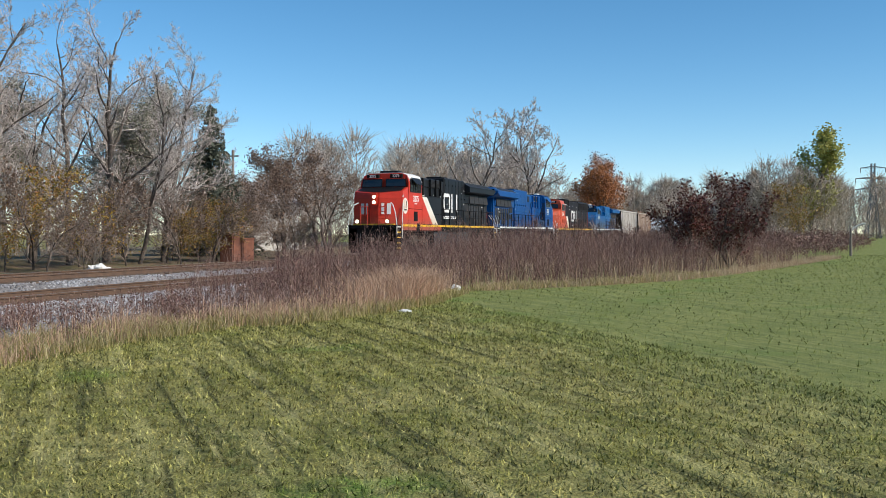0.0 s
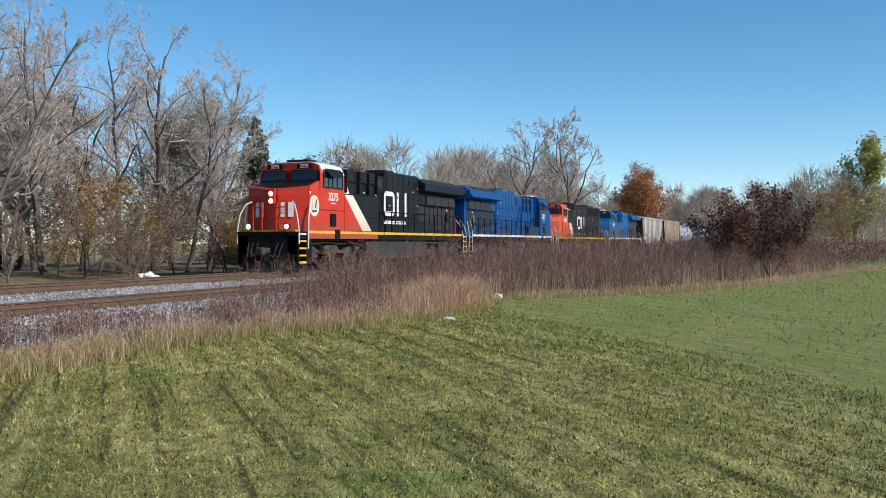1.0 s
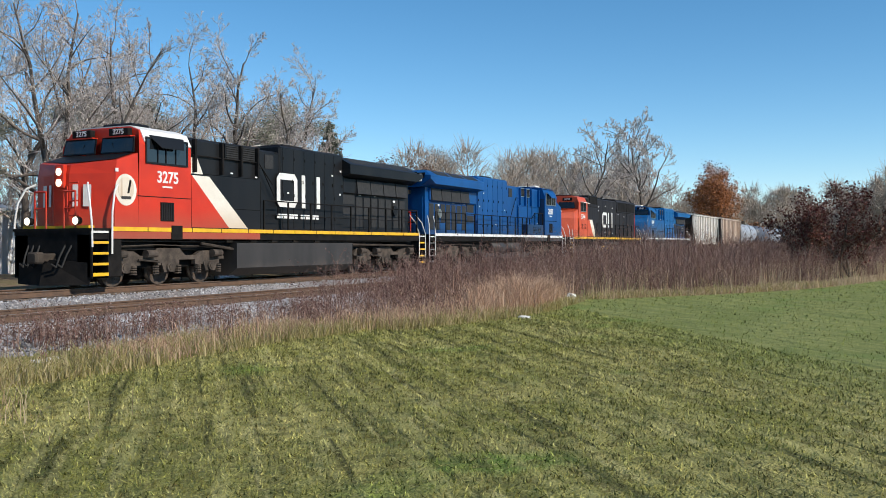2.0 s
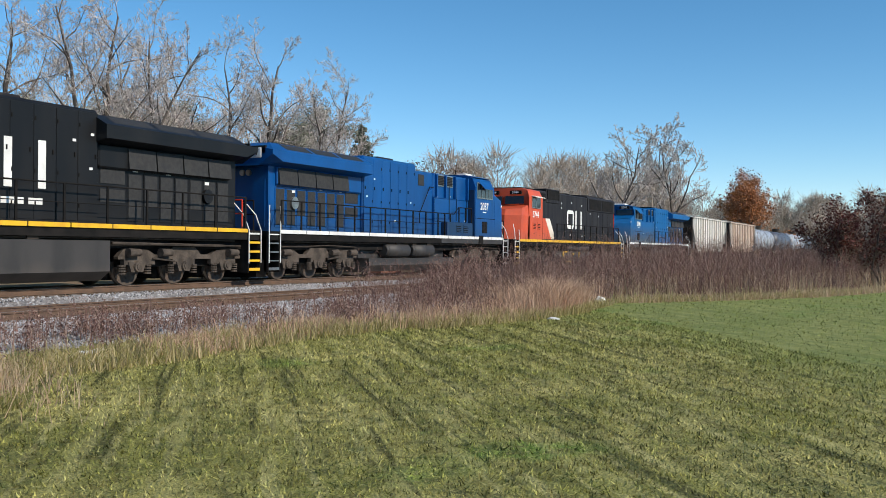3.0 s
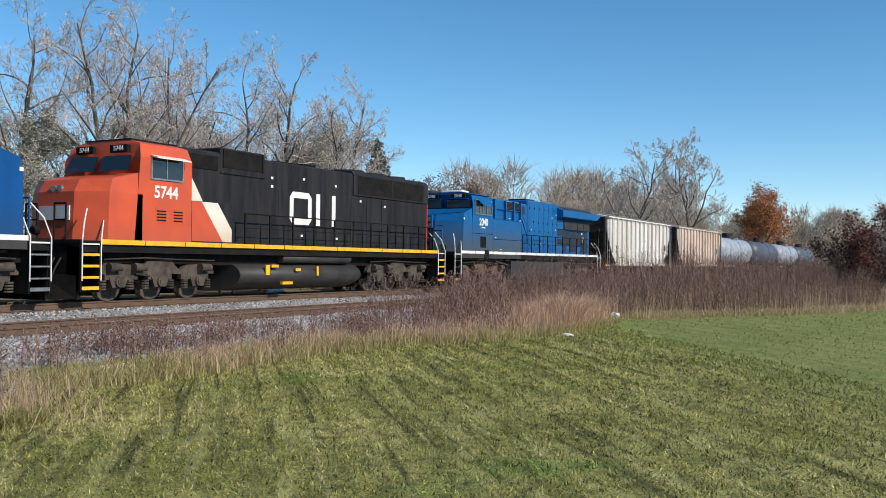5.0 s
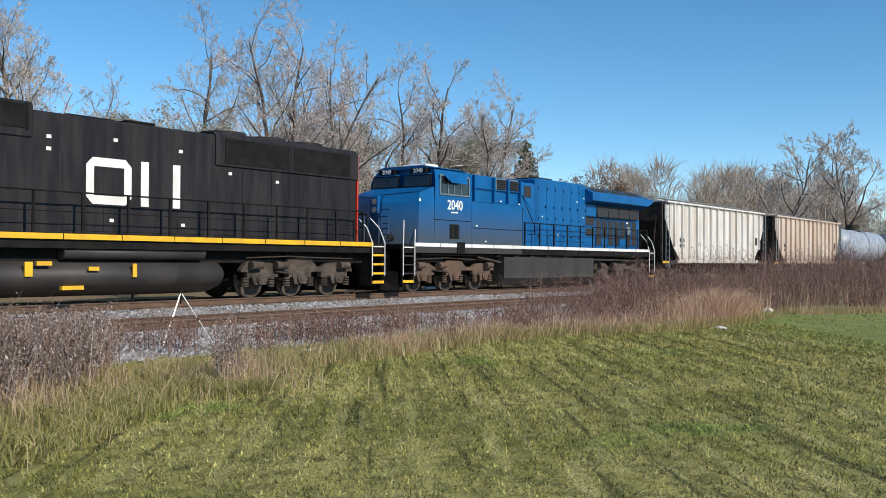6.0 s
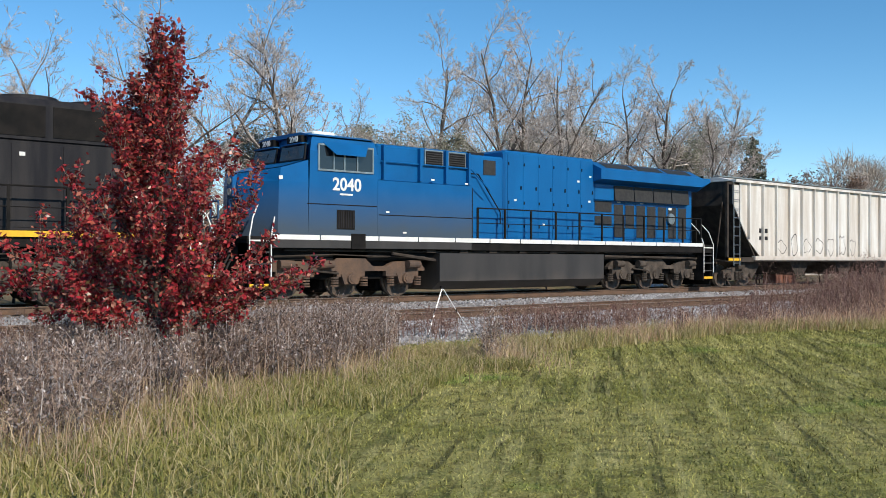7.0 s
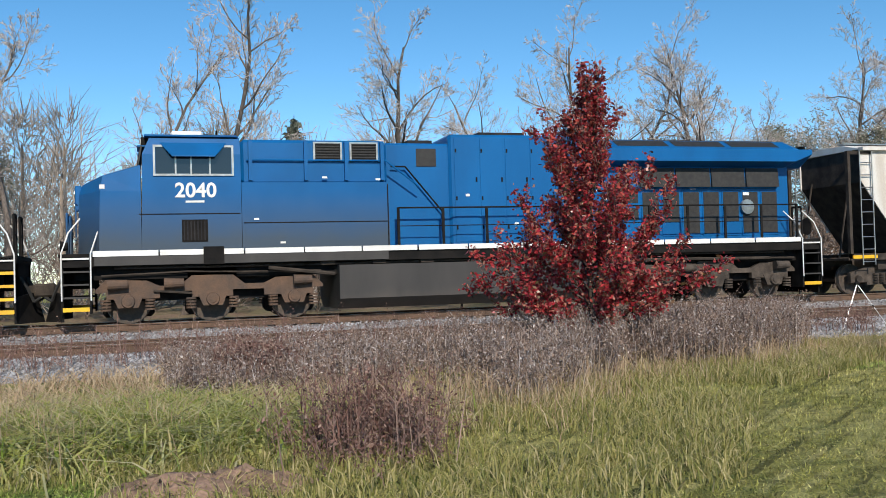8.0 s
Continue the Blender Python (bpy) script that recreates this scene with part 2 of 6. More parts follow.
def lawn_material(name="mown autumn lawn", blades=False):
    m = bpy.data.materials.new(name)
    m.use_nodes = True
    nt, b = m.node_tree, m.node_tree.nodes["Principled BSDF"]
    N, L = nt.nodes.new, nt.links.new
    co = N("ShaderNodeTexCoord").outputs["Object"]

    def noise_at(scale, detail, mapping=None):
        n = N("ShaderNodeTexNoise")
        n.inputs["Scale"].default_value, n.inputs["Detail"].default_value = scale, detail
        src = co
        if mapping:
            mp = N("ShaderNodeMapping")
            mp.vector_type = "TEXTURE"
            mp.inputs["Rotation"].default_value, mp.inputs["Scale"].default_value = mapping
            L(co, mp.inputs["Vector"])
            src = mp.outputs["Vector"]
        L(src, n.inputs["Vector"])
        return n.outputs["Fac"]

    def mixed(fac, a, c, lo, hi, most=1.0):
        mr = N("ShaderNodeMapRange")
        mr.inputs[4].default_value = most
        mr.inputs[1].default_value, mr.inputs[2].default_value = lo, hi
        L(fac, mr.inputs[0])
        mx = N("ShaderNodeMix")
        mx.data_type = "RGBA"
        L(mr.outputs[0], mx.inputs["Factor"])
        for k, val in (("A", a), ("B", c)):
            if isinstance(val, tuple):
                mx.inputs[k].default_value = (*val, 1)
            else:
                L(val, mx.inputs[k])
        return mx.outputs["Result"]

    c = mixed(noise_at(0.5, 6), (0.265, 0.26, 0.065), (0.45, 0.40, 0.145), 0.38, 0.66)
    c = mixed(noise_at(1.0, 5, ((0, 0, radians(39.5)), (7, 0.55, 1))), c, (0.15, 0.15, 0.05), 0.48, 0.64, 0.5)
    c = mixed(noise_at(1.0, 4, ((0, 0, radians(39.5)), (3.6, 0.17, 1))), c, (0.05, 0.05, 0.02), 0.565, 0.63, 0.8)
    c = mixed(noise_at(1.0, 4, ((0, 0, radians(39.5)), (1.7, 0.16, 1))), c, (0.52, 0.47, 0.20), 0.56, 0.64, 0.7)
    c = mixed(noise_at(0.35, 4), c, (0.16, 0.27, 0.045), 0.60, 0.68, 0.8)
    c = mixed(noise_at(3.2, 6), c, (0.095, 0.115, 0.034), 0.50, 0.68, 0.7)
    c = mixed(noise_at(9, 6), c, (0.38, 0.365, 0.125), 0.55, 0.8)
    c = mixed(noise_at(5.5, 5), c, (0.115, 0.10, 0.032), 0.51, 0.62, 0.6)
    c = mixed(noise_at(16, 4), c, (0.46, 0.43, 0.17), 0.56, 0.66, 0.6)
    c = mixed(noise_at(45, 4), c, (0.085, 0.11, 0.028), 0.5, 0.72)
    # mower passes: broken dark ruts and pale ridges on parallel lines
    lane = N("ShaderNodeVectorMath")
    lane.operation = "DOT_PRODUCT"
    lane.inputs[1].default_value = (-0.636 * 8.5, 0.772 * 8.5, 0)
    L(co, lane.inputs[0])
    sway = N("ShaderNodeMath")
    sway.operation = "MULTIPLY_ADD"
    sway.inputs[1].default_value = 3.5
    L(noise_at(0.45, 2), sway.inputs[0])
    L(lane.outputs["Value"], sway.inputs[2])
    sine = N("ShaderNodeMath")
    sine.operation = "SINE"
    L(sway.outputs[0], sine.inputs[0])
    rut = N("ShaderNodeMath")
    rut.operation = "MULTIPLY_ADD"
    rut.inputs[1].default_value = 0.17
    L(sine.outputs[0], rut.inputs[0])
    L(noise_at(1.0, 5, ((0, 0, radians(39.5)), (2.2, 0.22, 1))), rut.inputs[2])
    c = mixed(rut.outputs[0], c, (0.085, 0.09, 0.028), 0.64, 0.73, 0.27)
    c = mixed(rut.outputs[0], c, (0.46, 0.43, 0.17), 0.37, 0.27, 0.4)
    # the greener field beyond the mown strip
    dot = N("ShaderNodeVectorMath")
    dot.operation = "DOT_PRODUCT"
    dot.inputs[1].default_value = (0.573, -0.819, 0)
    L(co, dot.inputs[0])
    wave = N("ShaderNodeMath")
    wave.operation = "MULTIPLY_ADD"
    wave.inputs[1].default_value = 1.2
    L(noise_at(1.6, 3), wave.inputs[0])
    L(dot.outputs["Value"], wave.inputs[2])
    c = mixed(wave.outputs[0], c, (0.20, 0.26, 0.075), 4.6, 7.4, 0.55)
    if blades:
        g = N("ShaderNodeNewGeometry")
        mr = N("ShaderNodeMapRange")
        mr.inputs[3].default_value, mr.inputs[4].default_value = 0.55, 1.75
        L(g.outputs["Random Per Island"], mr.inputs[0])
        sc = N("ShaderNodeVectorMath")
        sc.operation = "SCALE"
        L(c, sc.inputs[0])
        L(mr.outputs[0], sc.inputs["Scale"])
        c = sc.outputs[0]
    L(c, b.inputs["Base Color"])
    b.inputs["Roughness"].default_value = 0.9
    b.inputs["Specular IOR Level"].default_value = 0.185
    bp = N("ShaderNodeBump")
    bp.inputs["Strength"].default_value, bp.inputs["Distance"].default_value = 0.9, 0.05
    L(noise_at(38, 5), bp.inputs["Height"])
    L(bp.outputs[0], b.inputs["Normal"])
    return m


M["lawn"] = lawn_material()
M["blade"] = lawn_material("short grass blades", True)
M["tall_green"] = leafy("long green grass", [(0.23, 0.22, 0.06), (0.42, 0.36, 0.15), (0.60, 0.49, 0.29), (0.30, 0.27, 0.085), (0.50, 0.38, 0.23)], 0.7, 0.35)
M["uncut"] = leafy("uncut green grass", [(0.25, 0.26, 0.07), (0.40, 0.36, 0.13), (0.56, 0.47, 0.26), (0.19, 0.21, 0.05), (0.36, 0.31, 0.12)], 0.7, 0.35)
M["tussock"] = leafy("pale lush grass leaves", [(0.30, 0.35, 0.06), (0.50, 0.48, 0.18), (0.18, 0.25, 0.035), (0.62, 0.56, 0.34), (0.36, 0.40, 0.09), (0.50, 0.42, 0.20)], 0.6, 0.35)
M["tan"] = leafy("dry tan grass", [(0.52, 0.38, 0.24), (0.62, 0.50, 0.34), (0.40, 0.27, 0.17), (0.55, 0.40, 0.28)], 0.8, 0.3)
M["pink"] = leafy("reddish dry grass", [(0.60, 0.40, 0.27), (0.50, 0.31, 0.21), (0.70, 0.52, 0.37), (0.36, 0.21, 0.15)], 0.8, 0.3)
M["weed"] = leafy("withered brown weeds", [(0.19, 0.105, 0.088), (0.29, 0.18, 0.15), (0.08, 0.043, 0.038), (0.42, 0.30, 0.245), (0.13, 0.066, 0.058), (0.23, 0.125, 0.10)], 0.85, 0.15)
M["weed_grey"] = leafy("grey seed heads of weeds", [(0.34, 0.26, 0.22), (0.16, 0.11, 0.09), (0.62, 0.55, 0.52), (0.07, 0.05, 0.045), (0.42, 0.32, 0.26), (0.24, 0.16, 0.12), (0.09, 0.06, 0.055)], 0.85, 0.15)
# the pale pink stop paints sunlit highlights into some of the red leaves
M["red_leaf"] = leafy("red autumn leaves", [(0.24, 0.017, 0.027), (0.50, 0.034, 0.05), (0.11, 0.016, 0.024), (0.62, 0.085, 0.085), (0.36, 0.026, 0.04), (0.58, 0.27, 0.21), (0.11, 0.085, 0.035), (0.085, 0.018, 0.022)], 0.28, 0.3)
M["crimson_leaf"] = leafy("dark crimson leaves", [(0.09, 0.016, 0.022), (0.18, 0.021, 0.028), (0.36, 0.034, 0.04), (0.12, 0.03, 0.03), (0.56, 0.09, 0.075), (0.34, 0.17, 0.11)], 0.28, 0.25)
M["dark_leaf"] = leafy("dark maroon leaves", [(0.075, 0.022, 0.024), (0.13, 0.034, 0.03), (0.05, 0.028, 0.022), (0.19, 0.066, 0.045), (0.09, 0.05, 0.035)], 0.6, 0.15)
M["grey_leaf"] = leafy("pale grey-green leaves", [(0.32, 0.32, 0.25), (0.46, 0.43, 0.37), (0.19, 0.20, 0.13), (0.38, 0.35, 0.27)], 0.7, 0.3)
M["brown_leaf"] = leafy("brown clinging leaves", [(0.21, 0.13, 0.095), (0.30, 0.20, 0.14), (0.14, 0.09, 0.07)], 0.7, 0.3)
M["gold_leaf"] = leafy("golden autumn leaves", [(0.46, 0.29, 0.05), (0.36, 0.25, 0.06), (0.22, 0.20, 0.06), (0.48, 0.20, 0.06)], 0.6, 0.35)
M["orange_leaf"] = leafy("orange autumn leaves", [(0.50, 0.20, 0.07), (0.40, 0.17, 0.07), (0.34, 0.17, 0.09)], 0.6, 0.3)
M["green_leaf"] = leafy("yellow-green leaves", [(0.34, 0.35, 0.09), (0.46, 0.43, 0.13), (0.24, 0.26, 0.08)], 0.6, 0.35)
M["needle"] = leafy("dark conifer needles", [(0.085, 0.10, 0.07), (0.15, 0.165, 0.12), (0.055, 0.065, 0.045), (0.20, 0.20, 0.16)], 0.7, 0.1)
M["wood_haze"] = leafy("grey-brown far twigs", [(0.48, 0.42, 0.37), (0.36, 0.305, 0.26), (0.60, 0.53, 0.46), (0.42, 0.32, 0.24)], 0.9, 0.2)


# ---- mesh helpers ----
class Geo:
    """Collects the vertices and faces of one mesh."""

    def __init__(self):
        self.v, self.f = [], []

    def add(self, v, f):
        k = len(self.v)
        self.v += [tuple(p) for p in v]
        self.f += [tuple(i + k for i in q) for q in f]
        return self

    def box(self, x0, x1, y0, y1, z0, z1, c=0.0):
        if c <= 0:
            v = [(x, y, z) for x in (x0, x1) for y in (y0, y1) for z in (z0, z1)]
            return self.add(v, [(0, 1, 3, 2), (4, 6, 7, 5), (0, 4, 5, 1), (2, 3, 7, 6), (0, 2, 6, 4), (1, 5, 7, 3)])
        poly = [(y0 + c, z0), (y1 - c, z0), (y1, z0 + c), (y1, z1 - c), (y1 - c, z1), (y0 + c, z1), (y0, z1 - c), (y0, z0 + c)]
        return self.loft([[(x0, (y - (y0 + y1) / 2) * (1 - 2 * c / (y1 - y0)) + (y0 + y1) / 2, (z - (z0 + z1) / 2) * (1 - 2 * c / (z1 - z0)) + (z0 + z1) / 2) for y, z in poly],
                          [(x0 + c, y, z) for y, z in poly], [(x1 - c, y, z) for y, z in poly],
                          [(x1, (y - (y0 + y1) / 2) * (1 - 2 * c / (y1 - y0)) + (y0 + y1) / 2, (z - (z0 + z1) / 2) * (1 - 2 * c / (z1 - z0)) + (z0 + z1) / 2) for y, z in poly]])

    def loft(self, rings):
        n, k = len(rings[0]), len(rings)
        f = [(i * n + j, i * n + (j + 1) % n, (i + 1) * n + (j + 1) % n, (i + 1) * n + j) for i in range(k - 1) for j in range(n)]
        return self.add([p for r in rings for p in r], f + [tuple(range(n))[::-1], tuple(range((k - 1) * n, k * n))])

    def prism_y(self, poly, y0, y1):
        """poly: (x, z) corners, drawn out from y0 to y1."""
        return self.loft([[(x, y0, z) for x, z in poly], [(x, y1, z) for x, z in poly]])

    def prism_x(self, poly, x0, x1):
        return self.loft([[(x0, y, z) for y, z in poly], [(x1, y, z) for y, z in poly]])

    def cyl(self, p0, p1, r0, r1=None, n=10):
        p0, p1 = Vector(p0), Vector(p1)
        d = (p1 - p0).normalized()
        a = d.orthogonal().normalized()
        b = d.cross(a)
        ring = lambda p, r: [p + (a * math.cos(t) + b * math.sin(t)) * r for t in [2 * math.pi * i / n for i in range(n)]]
        return self.loft([ring(p0, r0), ring(p1, r0 if r1 is None else r1)])

    def tube(self, pts, r, n=6):
        for p, q in zip(pts, pts[1:]):
            self.cyl(p, q, r, r, n)
        return self

    def mesh(self, name, mat=None, smooth=False):
        me = bpy.data.meshes.new(name)
        me.from_pydata(self.v, [], self.f)
        bm = bmesh.new()
        bm.from_mesh(me)
        bmesh.ops.recalc_face_normals(bm, faces=bm.faces)
        bm.to_mesh(me)
        bm.free()
        if smooth:
            me.polygons.foreach_set("use_smooth", [len(p.vertices) == 4 for p in me.polygons])
        if mat:
            me.materials.append(mat)
        return me


def part(name, geo, mat, parent=None, label="", smooth=False):
    ob = new(name, geo.mesh(name, M[mat] if isinstance(mat, str) else mat, smooth) if isinstance(geo, Geo) else geo)
    ob.parent = parent
    if label:
        ob["label"] = label
    return ob


def thing(name, label, category, m=None, group="", kind=""):
    ob = new(name)
    ob.empty_display_size = 0.3
    if m is not None:
        ob.matrix_basis = m
    return tagged(ob, label, category, group, kind)


def array_mesh(name, v, f, mat):
    """A mesh from numpy arrays: vertices (n, 3) and faces (m, 3 or 4)."""
    me = bpy.data.meshes.new(name)
    v, f = np.ascontiguousarray(v, np.float32), np.ascontiguousarray(f, np.int32)
    k = f.shape[1]
    me.vertices.add(len(v))
    me.vertices.foreach_set("co", v.ravel())
    me.loops.add(f.size)
    me.loops.foreach_set("vertex_index", f.ravel())
    me.polygons.add(len(f))
    me.polygons.foreach_set("loop_start", np.arange(0, f.size, k, dtype=np.int32))
    me.polygons.foreach_set("loop_total", np.full(len(f), k, np.int32))
    me.update(calc_edges=True)
    me.validate()
    me.materials.append(M[mat])
    return me


def lettering(text, size, mat, parent, m, name="number", depth=0.006):
    """Flat raised lettering in the built-in font, centred on m's origin, in its xy plane."""
    cu = bpy.data.curves.new(name, "FONT")
    cu.body, cu.size, cu.align_x, cu.align_y, cu.extrude, cu.offset = text, size, "CENTER", "CENTER", depth, size * 0.022
    tmp = new("tmp", cu)
    me = bpy.data.meshes.new_from_object(tmp.evaluated_get(bpy.context.evaluated_depsgraph_get()))
    bpy.data.objects.remove(tmp)
    me.materials.clear()
    me.materials.append(M[mat])
    ob = new(name, me)
    ob.parent = parent
    ob.matrix_local = m
    return ob

# ---- ground ----
RAIL_Z, NEAR_Z = 0.45, 0.22          # rail tops of the far and the near track
TRACK_Y, NEAR_Y = 23.64, 19.25       # their centre lines
GAUGE = 0.755


def edge_y(x):
    """Where the mown lawn meets the weeds."""
    return float(np.interp(x, [-30.0, -10.3, -3.3, -1.7, 1.1, 3.7, 5.6, 7.9, 10.1, 13.0, 15.3, 16.8, 19.2, 22.7, 26.3, 27.9, 29.9, 32.0, 35.9, 41.3, 52.4, 80.4, 130.0, 300.0],
                           [8.0, 7.4, 7.3, 7.8, 10.2, 10.6, 10.4, 11.0, 10.9, 11.2, 11.0, 10.2, 9.6, 9.4, 9.9, 9.8, 8.4, 7.0, 5.0, 3.5, 1.0, -4.4, -11.0, -36.0]))


def ground_sheet():
    g = Geo()
    g.add([(-1500, -1500, 0), (1500, -1500, 0), (1500, 1500, 0), (-1500, 1500, 0)], [(0, 1, 2, 3)])
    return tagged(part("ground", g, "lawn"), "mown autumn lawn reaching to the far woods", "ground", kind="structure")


ground_sheet()


def ballast_bed():
    rng = np.random.default_rng(5)
    prof = [(12.6, -0.10), (13.6, -0.02), (14.3, 0.03), (15.2, 0.07), (16.9, 0.07), (17.8, 0.0), (20.7, 0.01), (21.5, 0.20), (22.2, 0.225), (25.1, 0.225), (26.2, 0.1), (28.0, 0.01)]
    ys = np.unique(np.concatenate([np.linspace(a[0], b[0], 5) for a, b in zip(prof, prof[1:])]))
    xs = np.concatenate([np.arange(-60, 70, 0.5), np.arange(70, 620, 6)])
    X, Y = np.meshgrid(xs, ys, indexing="ij")
    Z = np.interp(Y, [p[0] for p in prof], [p[1] for p in prof]) + rng.normal(0, 0.018, X.shape) + 0.02
    n, m = X.shape
    idx = np.arange(n * m).reshape(n, m)
    f = np.stack([idx[:-1, :-1], idx[1:, :-1], idx[1:, 1:], idx[:-1, 1:]], -1).reshape(-1, 4)
    bed = tagged(new("track_bed", array_mesh("track_bed", np.stack([X, Y, Z], -1).reshape(-1, 3), f, "ballast")), "grey crushed-stone bed under two railway tracks", "ballast", kind="structure")
    # loose stones on the near slope and between the rails
    k = 44000
    px = rng.uniform(-16, 30, k) ** 1.0
    py = rng.choice([0, 1, 2], k, p=[0.74, 0.12, 0.14])
    py = np.where(py == 0, 13.3 + 4.9 * rng.random(k) ** 0.85, np.where(py == 1, 18.0 + 3 * rng.random(k), 20.4 + 2.0 * rng.random(k)))
    pz = np.interp(py, [p[0] for p in prof], [p[1] for p in prof]) + 0.03
    base = np.array([(1, 0, 0), (-1, 0, 0), (0, 1, 0), (0, -1, 0), (0, 0, 1), (0, 0, -1)], float)
    faces = np.array([(0, 2, 4), (2, 1, 4), (1, 3, 4), (3, 0, 4), (2, 0, 5), (1, 2, 5), (3, 1, 5), (0, 3, 5)])
    a = rng.uniform(0, 2 * np.pi, k)
    s = rng.uniform(0.022, 0.06, (k, 1, 1)) * rng.uniform(0.6, 1.25, (k, 6, 3))
    v = base[None] * s
    c, sn = np.cos(a)[:, None], np.sin(a)[:, None]
    vx, vy = v[..., 0] * c - v[..., 1] * sn, v[..., 0] * sn + v[..., 1] * c
    v = np.stack([vx + 0.4 * v[..., 2], vy, v[..., 2] * 0.8], -1) + np.stack([px, py, pz], -1)[:, None]
    f = (faces[None] + (np.arange(k) * 6)[:, None, None]).reshape(-1, 3)
    tagged(new("ballast_stones", array_mesh("ballast_stones", v.reshape(-1, 3), f, "stone")), "loose crushed grey ballast stones beside the track", "gravel", kind="stuff")


ballast_bed()


def litter_strip():
    rng = np.random.default_rng(6)
    xs, ys = np.arange(-60, 200, 2.0), np.arange(27.4, 70, 1.6)
    X, Y = np.meshgrid(xs, ys, indexing="ij")
    Z = 0.02 + np.clip((Y - 28) * 0.03, 0, 0.25) + rng.normal(0, 0.04, X.shape) * (Y > 28)
    n, m = X.shape
    idx = np.arange(n * m).reshape(n, m)
    f = np.stack([idx[:-1, :-1], idx[1:, :-1], idx[1:, 1:], idx[:-1, 1:]], -1).reshape(-1, 4)
    tagged(new("wood_floor", array_mesh("wood_floor", np.stack([X, Y, Z], -1).reshape(-1, 3), f, "litter")), "brown leaf litter under the trees beyond the track", "ground", kind="structure")


litter_strip()


def track(name, yc, top, label):
    t = thing(name, label, "railway track", kind="structure")
    rail = [(-0.07, -0.17), (0.07, -0.17), (0.07, -0.155), (0.012, -0.135), (0.01, -0.045), (0.036, -0.035), (0.036, -0.006), (0.028, 0), (-0.028, 0), (-0.036, -0.006), (-0.036, -0.035), (-0.01, -0.045), (-0.012, -0.135), (-0.07, -0.155)]
    for sgn in (-1, 1):
        r = part("rail", Geo().prism_x([(yc + sgn * GAUGE + y, top + z) for y, z in rail], -120, 620), "rail_rust", t)
        part("running_surface", Geo().box(-120, 620, yc + sgn * GAUGE - 0.026, yc + sgn * GAUGE + 0.026, top - 0.002, top + 0.003), "steel", r, "bright worn rail head")
    tie = Geo().box(-0.13, 0.13, -1.3, 1.3, -0.17, 0.0, 0.015).mesh("tie", M["tie"])
    rng = random.Random(3)
    for i in range(150):
        o = new("tie", tie)
        o.parent = t
        o.matrix_basis = pose(-14 + i * 0.53 + rng.uniform(-0.03, 0.03), yc + rng.uniform(-0.04, 0.04), top - 0.172 + rng.uniform(-0.006, 0.006), 0, 0, rng.uniform(-1.5, 1.5))
    far = Geo()
    for i in range(420):
        x = -14 + (150 + i) * 0.53
        far.box(x - 0.11, x + 0.11, yc - 1.3, yc + 1.3, top - 0.34, top - 0.175)
    part("far_ties", far, "tie", t)["kind"] = "stuff"
    return t


track("track_far", TRACK_Y, RAIL_Z, "rusty steel rails on timber ties in grey ballast")
track("track_near", NEAR_Y, NEAR_Z, "rusty unused rails on weathered ties in grey ballast")

# ---- train ----
W = 1.55                              # half width of the cars


def wheelset(parent, x, r=0.53, mat="wheel"):
    g = Geo()
    for s in (-1, 1):
        y = s * 0.755
        g.cyl((0, y - 0.065, 0), (0, y + 0.065, 0), r, r, 28)
        g.cyl((0, y - s * 0.09, 0), (0, y - s * 0.065, 0), r + 0.028, r + 0.028, 28)
        g.cyl((0, y + s * 0.066, 0), (0, y + s * 0.12, 0), 0.17, 0.13, 14)
        for k in range(6):
            a = k * math.pi / 3
            g.cyl((0.33 * math.cos(a), y + s * 0.066, 0.33 * math.sin(a)), (0.33 * math.cos(a), y + s * 0.075, 0.33 * math.sin(a)), 0.055, 0.055, 8)
    g.cyl((0, -0.8, 0), (0, 0.8, 0), 0.09, 0.09, 10)
    w = part("wheelset", g, mat, parent)
    w.location = (x, 0, r)
    SPIN.append((w, r))
    for s in (-1, 1):
        part("tread", Geo().cyl((0, s * 0.755 - 0.05, 0), (0, s * 0.755 + 0.05, 0), r + 0.003, r + 0.003, 28), "steel", w, "bright worn wheel tread")
    return w


SPIN = []


